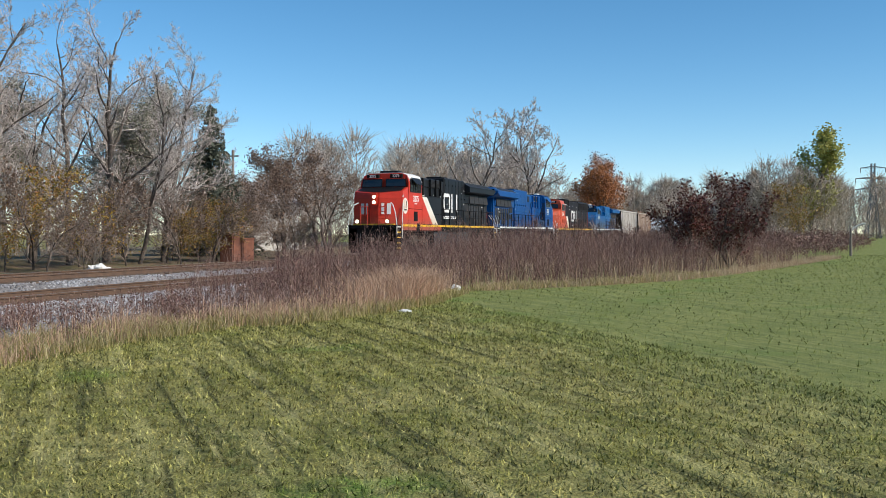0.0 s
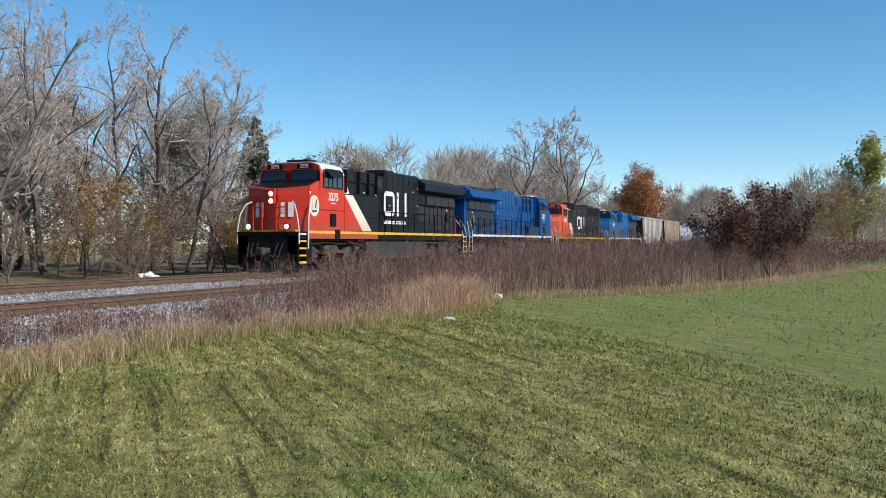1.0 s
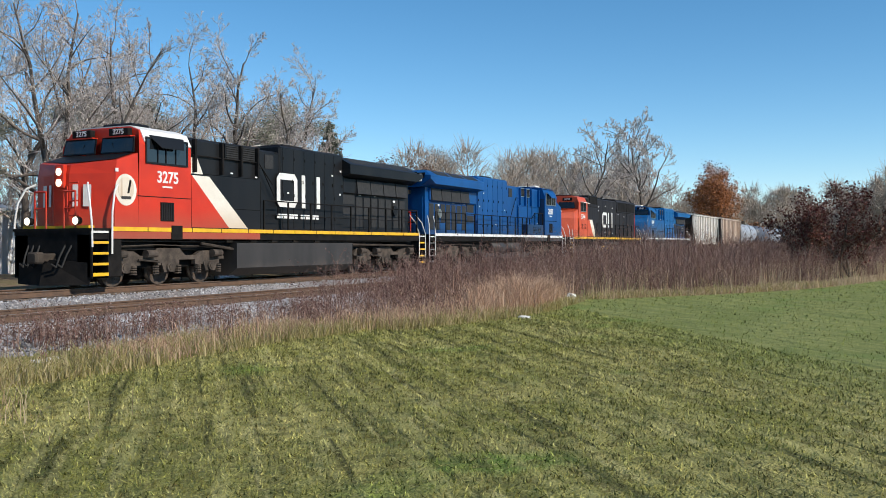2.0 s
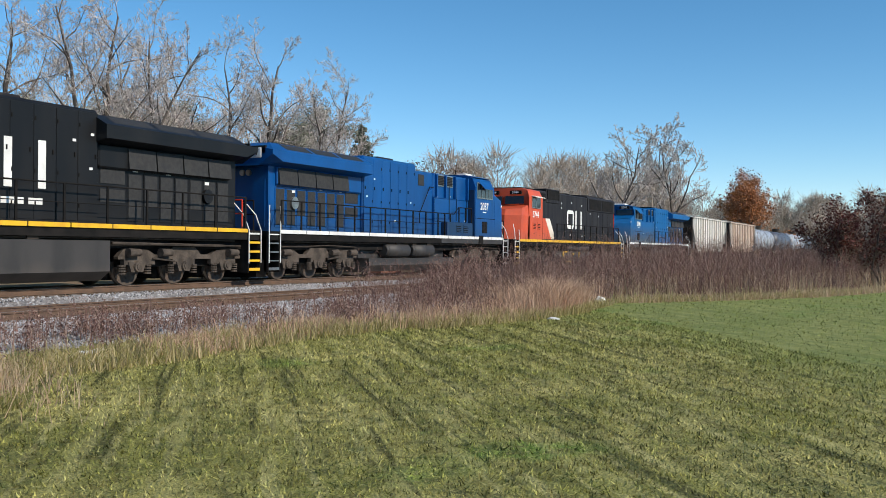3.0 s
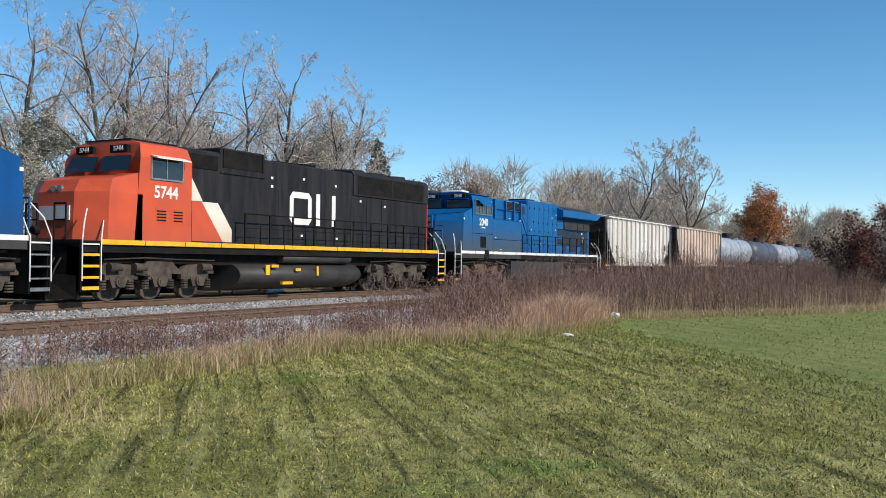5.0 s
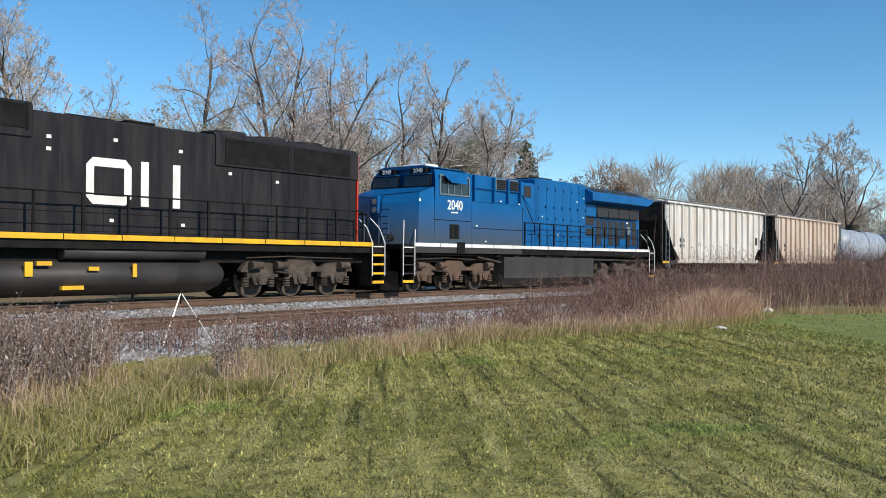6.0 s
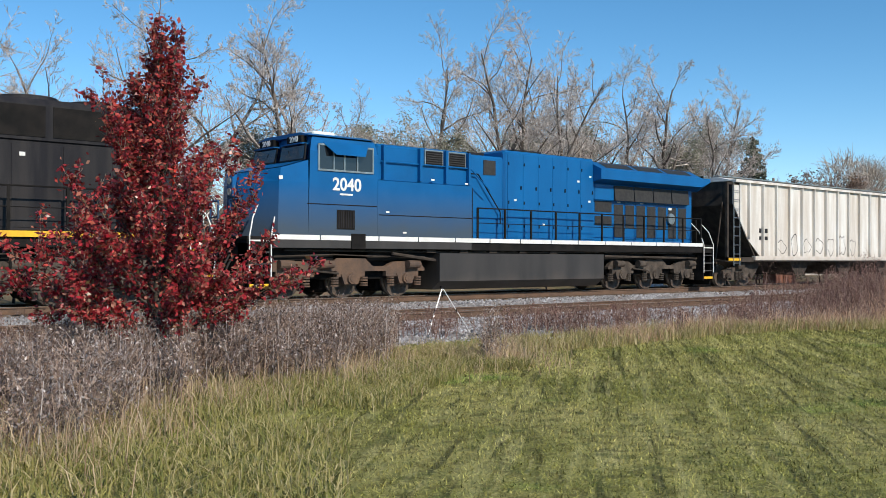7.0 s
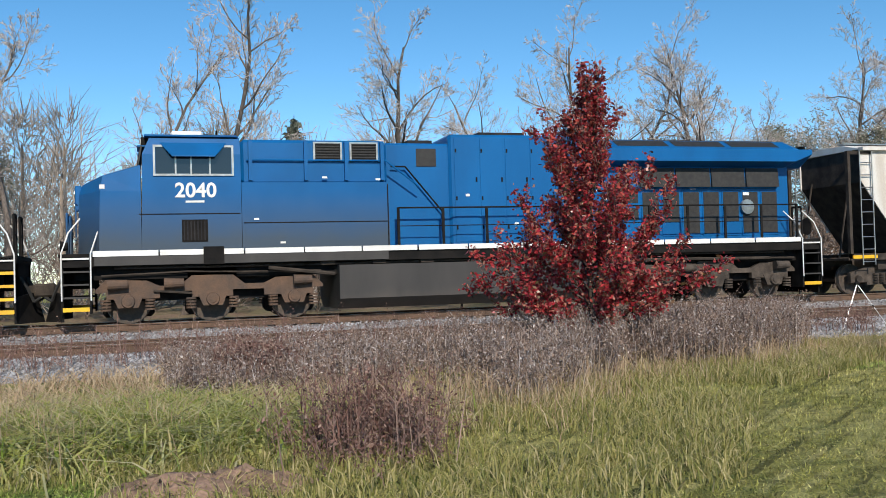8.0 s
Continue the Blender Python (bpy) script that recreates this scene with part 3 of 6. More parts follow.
def loco_truck(loco, xs, mat, roller=True):
    """A three-axle truck: side frames with pedestals, boxes, springs, brake gear."""
    a, b, c = xs
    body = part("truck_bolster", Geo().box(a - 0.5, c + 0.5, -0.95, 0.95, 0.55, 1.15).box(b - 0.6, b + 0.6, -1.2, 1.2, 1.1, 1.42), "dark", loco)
    # motors as plain near-black blocks that also fill in the shade below the truck
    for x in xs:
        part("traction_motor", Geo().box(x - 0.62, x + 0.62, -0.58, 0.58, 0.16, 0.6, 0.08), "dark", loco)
    for s in (-1, 1):
        y0, y1 = sorted((s * 1.08, s * 1.24))
        g = Geo()
        top = [(a - 0.75, 0.86), (a - 0.5, 1.10), (a + 0.45, 1.06), (a + 0.75, 0.92), (b - 0.8, 0.92), (b - 0.5, 1.16), (b + 0.5, 1.16), (b + 0.8, 0.92), (c - 0.75, 0.92), (c - 0.45, 1.06), (c + 0.5, 1.10), (c + 0.75, 0.86)]
        bot = [(c + 0.75, 0.62), (c + 0.42, 0.60), (c + 0.32, 0.30), (c - 0.32, 0.30), (c - 0.42, 0.60), (b + 0.42, 0.64), (b + 0.32, 0.30), (b - 0.32, 0.30), (b - 0.42, 0.64), (a + 0.42, 0.60), (a + 0.32, 0.30), (a - 0.32, 0.30), (a - 0.42, 0.60), (a - 0.75, 0.62)]
        n = len(top)
        for i in range(n - 1):       # a web in strips, so that it stays convex piece by piece
            (x0, z0), (x1, z1) = top[i], top[i + 1]
            zb = 0.62 if min(abs((x0 + x1) / 2 - q) for q in xs) < 0.62 else 0.78
            g.prism_y([(x0, zb), (x1, zb), (x1, z1), (x0, z0)], y0, y1)
        fr = part("truck_frame", g, mat, loco)
        for x in xs:
            p = Geo().prism_y([(x - 0.36, 0.70), (x - 0.24, 0.40), (x + 0.24, 0.40), (x + 0.36, 0.70)], *sorted((s * 1.09, s * 1.27)))
            part("pedestal", p, mat, fr)
            part("axle_box", Geo().cyl((x, s * 1.26, 0.56), (x, s * 1.34, 0.56), 0.17, 0.15, 14).cyl((x, s * 1.33, 0.56), (x, s * 1.36, 0.56), 0.09, 0.09, 10), mat, fr, smooth=False)
            for d in (-0.52, 0.52):
                sp = Geo()
                for k in range(4):
                    sp.cyl((x + d, s * 1.15, 0.34 + k * 0.075), (x + d, s * 1.15, 0.385 + k * 0.075), 0.125, 0.125, 10)
                part("spring", sp, mat, fr)
        for x in (a - 0.25, b - 0.95, c + 0.2):
            part("brake_cylinder", Geo().cyl((x - 0.22, s * 1.36, 0.98), (x + 0.25, s * 1.36, 0.98), 0.13, 0.11, 12), mat, fr)
        part("brake_pipe", Geo().tube([(a - 0.6, s * 1.3, 1.2), (b - 0.6, s * 1.32, 1.26), (b + 0.7, s * 1.32, 1.22), (c + 0.7, s * 1.3, 1.2)], 0.022).tube([(a + 0.6, s * 1.3, 0.8), (b - 0.5, s * 1.32, 0.72)], 0.03), "under", fr)
    for x in xs:
        wheelset(loco, x)


def end_gear(loco, x, d, steps_mat="yellow", rail_mat="white", plow=True, post_mat="dark", grabs=True):
    """What hangs at an end of a locomotive; d: -1 at the front, 1 at the rear."""
    part("pilot_plate", Geo().box(*sorted((x, x + d * 0.06)), -1.45, 1.45, 0.35, 1.7).box(*sorted((x, x - d * 0.7)), -0.9, 0.9, 0.9, 1.5), "dark", loco)
    if plow:
        g = Geo()
        for s in (-1, 1):
            g.add([(x + d * 0.05, s * 1.4, 0.12), (x + d * 0.55, 0, 0.10), (x + d * 0.35, 0, 0.85), (x + d * 0.05, s * 1.4, 0.75),
                   (x, s * 1.4, 0.12), (x + d * 0.5, 0, 0.10), (x + d * 0.3, 0, 0.85), (x, s * 1.4, 0.75)], [(0, 1, 2, 3), (4, 5, 6, 7), (0, 1, 5, 4), (2, 3, 7, 6), (0, 3, 7, 4), (1, 2, 6, 5)])
        part("snow_plow", g, "dark", loco)
    part("coupler", Geo().box(*sorted((x, x + d * 0.55)), -0.14, 0.14, 0.78, 1.02, 0.03).box(*sorted((x + d * 0.5, x + d * 0.82)), -0.2, 0.2, 0.72, 1.06, 0.05), "under", loco)
    for y in (-0.75, -0.5, 0.5, 0.75, 0.95):
        h = Geo().tube([(x + d * 0.05, y, 1.25), (x + d * 0.22, y * 0.95, 0.95), (x + d * 0.35, y * 0.9, 0.62), (x + d * 0.5, y * 0.85, 0.72)], 0.028)
        part("air_hose", h, "rubber", loco)
    for s in (-1, 1):
        y0, y1 = sorted((s * 0.98, s * 1.52))
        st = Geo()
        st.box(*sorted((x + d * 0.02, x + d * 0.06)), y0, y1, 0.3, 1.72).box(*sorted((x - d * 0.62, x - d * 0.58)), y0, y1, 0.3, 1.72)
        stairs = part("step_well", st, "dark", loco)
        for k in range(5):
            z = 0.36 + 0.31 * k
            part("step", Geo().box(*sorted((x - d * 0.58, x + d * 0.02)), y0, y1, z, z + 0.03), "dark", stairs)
            part("step_edge", Geo().box(*sorted((x - d * 0.58, x + d * 0.02)), *sorted((s * 1.525, s * 1.54)), z + 0.002, z + (0.10 if k == 0 else 0.075 if steps_mat == "yellow" else 0.045)), ("yellow" if k == 0 and steps_mat != "steel" else steps_mat) if k < 4 else "white", stairs, "bright painted step edge")
        for dx in (0.04, -0.62) if grabs else ():
            xx = x + d * dx
            part("step_handrail", Geo().tube([(xx, s * 1.56, 0.62), (xx, s * 1.56, 1.75), (xx - d * 0.16, s * 1.45, 2.25), (xx - d * 0.42, s * 1.25, 2.6)], 0.019), rail_mat, stairs, "pale painted grab rail")
    for s in (-1, 1):
        xe = x - d * 0.05
        part("end_handrail", Geo().tube([(xe, s * 0.35, 1.72), (xe, s * 0.35, 2.75), (xe, s * 0.8, 2.75), (xe, s * 0.8, 1.72)], 0.03).tube([(xe, s * 0.35, 2.3), (xe, s * 0.8, 2.3)], 0.02), post_mat, loco)
    part("buffer_beam", Geo().box(*sorted((x - d * 0.1, x + d * 0.08)), -1.5, 1.5, 1.55, 1.74), "dark", loco)


def side_rail(loco, x0, x1, n, mat="dark", y=1.5, top=2.78):
    for s in (-1, 1):
        r = part("handrail", Geo().tube([(x0, s * y, top), (x1, s * y, top)], 0.022).tube([(x0, s * y, 2.3), (x1, s * y, 2.3)], 0.013, 5), mat, loco)
        for i in range(n):
            x = x0 + (x1 - x0) * i / (n - 1)
            part("stanchion", Geo().box(x - 0.035, x + 0.035, s * y - 0.02, s * y + 0.02, 1.76, top + 0.01), mat, r)


def pane_window(parent, x0, x1, z0, z1, s, frame_mat, splits=()):
    """A side window: raised frame with panes; s: the side it is on."""
    y = s * W
    f = Geo()
    e = 0.05
    ya, yb = sorted((y + s * 0.004, y + s * 0.035))
    for a in ((x0 - e, x1 + e, z1, z1 + e), (x0 - e, x1 + e, z0 - e, z0), (x0 - e, x0, z0, z1), (x1, x1 + e, z0, z1)):
        f.box(a[0], a[1], ya, yb, a[2], a[3])
    for x in splits:
        f.box(x - 0.02, x + 0.02, ya, yb, z0, z1)
    w = part("side_window", f, frame_mat, parent)
    xs = [x0, *splits, x1]
    for a, b in zip(xs, xs[1:]):
        part("pane", Geo().box(a + 0.01, b - 0.01, *sorted((y + s * 0.003, y + s * 0.015)), z0, z1), "glass", w)
    return w


def logo(loco, x, z, w, h, y):
    """The railway's mark as plain white shapes: a frame and two bars."""
    t = h * 0.19
    for s in (-1, 1):
        ya, yb = sorted((s * (y + 0.004), s * (y + 0.012)))
        c = w * 0.46
        g = Geo()
        k = 0.14 * c
        outer = [(k, 0), (c - k, 0), (c, k), (c, h - k), (c - k, h), (k, h), (0, h - k), (0, k)]
        inner = [(min(max(px, t), c - t), min(max(pz, t), h - t)) for px, pz in outer]
        for i in range(8):
            j = (i + 1) % 8
            g.prism_y([(x + q[0], z + q[1]) for q in (outer[i], outer[j], inner[j], inner[i])], ya, yb)
        part("emblem_frame", g, "white", loco, "plain white painted frame")
        o = w * 0.56
        for px in (o, w - t * 1.1):
            part("emblem_bar", Geo().prism_y([(x + px, z), (x + px + t * 1.1, z), (x + px + t * 1.1, z + h), (x + px, z + h)], ya, yb), "white", loco)


def number_side(loco, text, x, z, size, y=W):
    lettering(text, size, "white", loco, pose(x, -y - 0.006, z, 90, 0, 0))
    lettering(text, size, "white", loco, pose(x, y + 0.006, z, 90, 0, 180))


def ge_loco(name, label, number, cab_mat, body_mat, hood_mat, wing_mat, stripe_mat, truck_mat, cn=False, steps="yellow"):
    """A six-axle wide-nosed road diesel, nose towards -x, 22 m over couplers."""
    L = thing(name, label, "locomotive", group="locomotives of the train")
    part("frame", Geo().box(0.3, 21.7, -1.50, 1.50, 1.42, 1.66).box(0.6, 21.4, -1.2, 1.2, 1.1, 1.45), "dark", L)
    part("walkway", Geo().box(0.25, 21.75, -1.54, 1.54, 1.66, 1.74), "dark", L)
    for s in (-1, 1):
        xs = [1.0, 2.55, 4.6, 6.1, 7.6, 9.1, 10.5, 12.0, 13.4, 14.9, 16.4, 17.9, 19.4, 21.0]
        for a, b in zip(xs, xs[1:]):
            part("sill_stripe", Geo().box(a + 0.02, b - 0.02, *sorted((s * 1.543, s * 1.552)), 1.665, 1.80 if cab_mat != "red" else 1.79), stripe_mat, L, "painted reflective sill stripe")
    # nose: flat-fronted, chamfered, rising to the windscreen
    ring = lambda z, x0, hw: [(x0, -0.3, z), (x0, 0.3, z), (x0 + 0.55, hw, z), (2.15, hw, z), (2.15, -hw, z), (x0 + 0.55, -hw, z)]
    nose = part("nose", Geo().loft([ring(1.74, 0.62, W), ring(3.25, 0.66, W), ]).loft([ring(3.25, 0.66, W), [(0.75, -0.3, 3.50), (0.75, 0.3, 3.50), (1.28, W - 0.02, 3.62), (2.15, W - 0.02, 3.88), (2.15, -W + 0.02, 3.88), (1.28, -W + 0.02, 3.62)]]), cab_mat, L)
    part("nose_top", Geo().add([(0.95, -0.28, 3.575), (0.95, 0.28, 3.575), (1.36, 1.40, 3.665), (2.12, 1.40, 3.892), (2.12, -1.40, 3.892), (1.36, -1.40, 3.665)], [(0, 1, 2, 3, 4, 5)]), "black" if cn else wing_mat, nose)
    part("nose_door", Geo().add([(0.71, 0.4, 1.9), (0.90, 0.95, 1.9), (0.93, 0.95, 3.2), (0.74, 0.4, 3.2), (0.67, 0.4, 1.9), (0.86, 0.95, 1.9), (0.89, 0.95, 3.2), (0.70, 0.4, 3.2)], [(0, 1, 2, 3), (4, 5, 6, 7), (0, 1, 5, 4), (2, 3, 7, 6), (0, 3, 7, 4), (1, 2, 6, 5)]), cab_mat, nose)
    for p, q in (((0.58, -0.3, 2.2), (0.58, -0.3, 2.9)), ((0.58, -0.75, 3.0), (0.62, -0.35, 3.0)), ((0.6, -0.75, 2.5), (0.6, -0.35, 2.5)), ((0.6, -0.75, 2.1), (0.6, -0.35, 2.1))):
        part("nose_grab", Geo().tube([p, q], 0.02), cab_mat, nose)
    hl = part("headlight_housing", Geo().box(0.56, 0.72, -0.17, 0.17, 2.85, 3.5, 0.02), cab_mat, nose)
    lamp = "lamp" if cn else "steel"
    for z in (3.0, 3.3):
        part("headlight", Geo().cyl((0.53, 0, z), (0.58, 0, z), 0.1, 0.1, 14), lamp, hl, "round headlamp lens")
    for s in (-1, 1):
        d = part("ditch_light", Geo().cyl((0.25, s * 0.95, 1.95), (0.42, s * 0.95, 1.95), 0.13, 0.1, 14), "dark", L)
        part("lens", Geo().cyl((0.235, s * 0.95, 1.95), (0.26, s * 0.95, 1.95), 0.105, 0.105, 14), lamp, d, "round lamp lens")
    # cab
    cr = [(-W, 1.74), (W, 1.74), (W, 4.15), (W - 0.18, 4.56), (W - 0.6, 4.70), (-W + 0.6, 4.70), (-W + 0.18, 4.56), (-W, 4.15)]
    cab = part("cab", Geo().loft([[(2.15, y, z) if z < 3.0 else (2.05 + (z - 3.8) * 0.42, y, z) for y, z in cr], [(4.55, y, z) for y, z in cr]]), cab_mat, L)
    if cn:
        cap = ((-W - 0.012, 4.24), (-W + 0.17, 4.575), (-W + 0.6, 4.716), (W - 0.6, 4.716), (W - 0.17, 4.575), (W + 0.012, 4.24))
        part("cab_roof", Geo().loft([[(x, y, z) for y, z in cap] + [(x, y * 0.98, z - 0.03) for y, z in cap[::-1]] for x in (2.42, 4.56)]), "white", cab, "white painted roof")
    else:
        part("cab_roof", Geo().loft([[(2.25, y, z) for y, z in ((-W + 0.12, 4.60), (-W + 0.6, 4.715), (W - 0.6, 4.715), (W - 0.12, 4.60))], [(4.5, y, z) for y, z in ((-W + 0.12, 4.60), (-W + 0.6, 4.715), (W - 0.6, 4.715), (W - 0.12, 4.60))]]), body_mat, cab)
    part("roof_unit", Geo().box(2.9, 3.7, -0.6, 0.6, 4.70, 4.86, 0.04), "black" if cn else "white", cab, "roof-mounted air conditioner")
    part("antenna_farm", Geo().box(3.9, 4.3, -0.3, 0.3, 4.7, 4.78).cyl((4.1, 0.2, 4.75), (4.1, 0.2, 5.0), 0.02), "dark", cab)
    for s in (-1, 1):
        pts = [(2.13, s * 0.12, 3.90), (2.13, s * 1.43, 3.90), (2.21, s * 1.38, 4.36), (2.21, s * 0.12, 4.36)]
        ws = part("windscreen_frame", Geo().loft([[(x - 0.012, y, z) for x, y, z in pts], [(x - 0.05, y, z) for x, y, z in pts]]), "black", cab)
        part("windscreen", Geo().add([(x - 0.056, y * 0.94 + s * 0.045, 4.145 + (z - 4.145) * 0.86) for x, y, z in pts], [(0, 1, 2, 3)]), "glass", ws)
        part("wiper", Geo().tube([(2.10, s * 0.7, 3.93), (2.12, s * 0.55, 4.2)], 0.012, 5), "dark", ws)
        nb = part("number_board", Geo().box(2.17, 2.36, *sorted((s * 0.36, s * 1.14)), 4.40, 4.62, 0.02), "dark", cab)
        lettering(number, 0.22, "white", nb, pose(2.165, s * 0.75, 4.51, 90, 0, -90))
        part("brow", Geo().box(2.08, 2.3, *sorted((s * 0.2, s * 1.3)), 4.355, 4.39), cab_mat, cab)
        pane_window(cab, 2.5, 4.33, 3.66, 4.32, s, "steel" if not cn else "black", (2.98, 3.35, 3.8))
        part("sun_visor", Geo().loft([[(a, s * W, 4.40), (a + k, s * (W + 0.26), 4.06), (a + k, s * (W + 0.26), 4.09), (a, s * W, 4.43)] for a, k in ((2.62, 0.28), (4.2, -0.28))]), cab_mat if not cn else "black", cab)
        part("step_light_plate", Geo().box(1.2, 1.32, *sorted((s * W, s * (W + 0.008))), 3.3, 3.4), "white", cab)
        lv = part("nose_louvre", Geo().box(3.1, 3.72, *sorted((s * W, s * (W + 0.015))), 1.98, 2.53), "dark", cab)
        for k in range(7):
            part("slat", Geo().box(3.14 + k * 0.082, 3.17 + k * 0.082, *sorted((s * (W + 0.014), s * (W + 0.03))), 2.02, 2.5), "grime", lv)
        part("panel_seam", Geo().box(2.1, 4.52, *sorted((s * W, s * (W + 0.007))), 2.66, 2.685), "dark", cab)
        part("side_skirt", Geo().box(1.05, 8.3, *sorted((s * 1.505, s * 1.54)), 1.44, 1.655), cab_mat if cn else "tank", L)
        part("jacking_pad", Geo().box(3.6, 4.1, *sorted((s * 1.5, s * 1.575)), 1.42, 1.86), "dark", L)
    number_side(L, number, 3.45, 3.24, 0.5)
    for s in (-1, 1):
        part("owner_mark", Geo().box(3.2, 3.65, *sorted((s * W, s * (W + 0.008))), 2.95, 3.0), "white", L, "small unreadable white marking")
    # equipment cabinet behind the cab, full width below
    narrow = number == "2037"            # its walkway side is in view: no full-width cabinet there
    wide = {-1: W, 1: 1.14 if narrow else W}
    body = part("equipment_cabinet", Geo().box(4.56, 8.35, -W, wide[1], 1.74, 3.45).box(4.56, 8.35, -W + 0.12, wide[1] - 0.12 * (not narrow) - 0.02, 3.4, 4.55, 0.08), body_mat, L)
    for s in (-1, 1):
        wd = wide[s]
        y = s * (wd - (0.02 if narrow and s > 0 else 0.12))
        for a in (6.4, 7.35):
            v = part("intake_louvre", Geo().box(a, a + 0.75, *sorted((y, y + s * 0.05)), 4.0, 4.5), "black" if cn else "steel", body)
            part("mesh", Geo().box(a + 0.05, a + 0.7, *sorted((y + s * 0.045, y + s * 0.06)), 4.04, 4.46), "grille", v)
            for k in range(6):
                part("slat", Geo().box(a + 0.05, a + 0.7, *sorted((y + s * 0.05, y + s * 0.075)), 4.06 + k * 0.07, 4.085 + k * 0.07), "dark", v)
        for x in (4.75, 6.15, 7.2, 8.15):
            part("cabinet_post", Geo().box(x, x + 0.09, *sorted((y, y + s * 0.14)), 3.5, 4.5), body_mat if not cn else "dark", body)
        part("upper_rail", Geo().tube([(4.7, s * (wd - 0.05), 4.02), (8.3, s * (wd - 0.05), 4.02), (9.2, s * (wd - 0.1), 3.35)], 0.022), "dark" if cn else wing_mat, body)
        part("seam", Geo().box(4.6, 8.3, *sorted((s * wd, s * (wd + 0.007))), 2.42, 2.445).box(8.30, 8.33, *sorted((s * wd, s * (wd + 0.007))), 1.8, 3.4), "dark", body)
        for x, z in ((4.85, 2.5), (6.6, 3.55), (8.0, 3.5), (5.5, 1.9)):
            part("sticker", Geo().box(x, x + 0.13, *sorted((s * wd, s * (wd + 0.008))), z, z + 0.05), "white", body)
    if narrow:
        bx = part("battery_box", Geo().box(4.75, 7.6, 1.15, 1.5, 1.745, 2.42, 0.02), "blue_dark", L)
        for k in range(2):
            lv = part("vent", Geo().box(5.3 + k * 0.8, 5.85 + k * 0.8, 1.5, 1.512, 1.95, 2.3), "blue_dark", bx)
            for j in range(4):
                part("slat", Geo().box(5.33 + k * 0.8, 5.82 + k * 0.8, 1.51, 1.525, 1.98 + j * 0.08, 2.01 + j * 0.08), "dark", lv)
        part("cab_rear_door", Geo().box(4.552, 4.58, 1.16, 1.5, 1.8, 4.0), "blue_dark", L)
        rail = part("handrail", Geo().tube([(4.9, 1.5, 3.1), (6.4, 1.5, 3.1), (6.9, 1.5, 2.78), (8.6, 1.5, 2.78)], 0.022), "dark", L)
        for x, z0, z1 in ((4.9, 2.42, 3.1), (5.6, 2.42, 3.1), (6.35, 2.42, 3.1), (7.3, 2.42, 2.78), (7.9, 1.76, 2.78)):
            part("stanchion", Geo().box(x - 0.035, x + 0.035, 1.48, 1.52, z0, z1), "dark", rail)
        for x in (4.72, 5.9, 6.7):
            part("cabinet_rib", Geo().box(x, x + 0.05, 1.14, 1.17, 2.5, 4.4), "blue_dark", body)
    # engine hood
    hood = part("engine_hood", Geo().box(8.35, 10.2, -1.06, 1.06, 1.74, 4.55, 0.06).box(10.15, 14.75, -1.13, 1.13, 1.74, 4.80, 0.07), hood_mat, L)
    part("exhaust_outlet", Geo().box(11.2, 12.6, -0.55, 0.55, 4.78, 4.95, 0.03), "grime", hood)
    part("roof_box", Geo().box(9.2, 9.9, -0.4, 0.4, 4.5, 4.72), "grime", hood)
    for s in (-1, 1):
        part("sight_window", Geo().box(9.25, 9.8, *sorted((s * 1.06, s * 1.08)), 3.92, 4.40), "grille", hood)
        for i in range(6):
            x = 10.3 + i * 0.74
            y = s * 1.13
            d = part("hood_door", Geo().box(x, x + 0.70, *sorted((y, y + s * 0.016)), 1.86, 4.7, 0.005), hood_mat, hood)
            part("latch", Geo().box(x + 0.60, x + 0.64, *sorted((y + s * 0.018, y + s * 0.045)), 3.5, 3.62), "dark", d)
            for z in (2.2, 3.0, 4.3):
                part("hinge", Geo().box(x + 0.02, x + 0.06, *sorted((y + s * 0.016, y + s * 0.035)), z, z + 0.1), "dark", d)
        for x, z in ((10.6, 3.1), (13.8, 3.9), (14.4, 3.2), (14.45, 4.1), (12.0, 2.3)):
            part("sticker", Geo().box(x, x + 0.12, *sorted((s * 1.146, s * 1.152)), z, z + 0.07), "white", hood)
        part("diagonal_pipe", Geo().tube([(8.5, s * 1.2, 3.9), (8.9, s * 1.2, 3.9), (9.9, s * 1.2, 2.7), (9.9, s * 1.2, 2.3)], 0.022), "dark", hood)
    # radiator cab with overhanging wings
    rear = part("radiator_cab", Geo().box(14.7, 21.0, -0.98, 0.98, 1.74, 4.2).box(14.8, 20.6, -1.1, 1.1, 3.3, 3.95, 0.05), hood_mat, L)
    wing = part("radiator_wing", Geo().loft([[(x, y, z) for y, z in ((-W, 4.06 + e), (-W, 4.42), (-0.95, 4.72 - e), (0.95, 4.72 - e), (W, 4.42), (W, 4.06 + e), (0.9, 3.92), (-0.9, 3.92))] for x, e in ((14.65, 0.0), (20.9, 0.0), (21.5, 0.22))]), wing_mat, L)
    part("roof_grille", Geo().box(15.2, 20.6, -0.85, 0.85, 4.70, 4.75), "grille", wing)
    for s in (-1, 1):
        for i in range(3):
            part("radiator_grating", Geo().add([(15.1 + i * 1.85, s * (W - 0.07), 4.452), (16.75 + i * 1.85, s * (W - 0.07), 4.452), (16.75 + i * 1.85, s * 1.02, 4.70), (15.1 + i * 1.85, s * 1.02, 4.70)], [(0, 1, 2, 3)]), "grille", wing)
        for i in range(4):
            x = 15.9 + i * 1.18
            part("intake_screen", Geo().prism_x([(s * 1.10, 3.34), (s * 1.19, 3.34), (s * 1.13, 3.9), (s * 1.05, 3.9)], x, x + 1.12), "grille", rear)
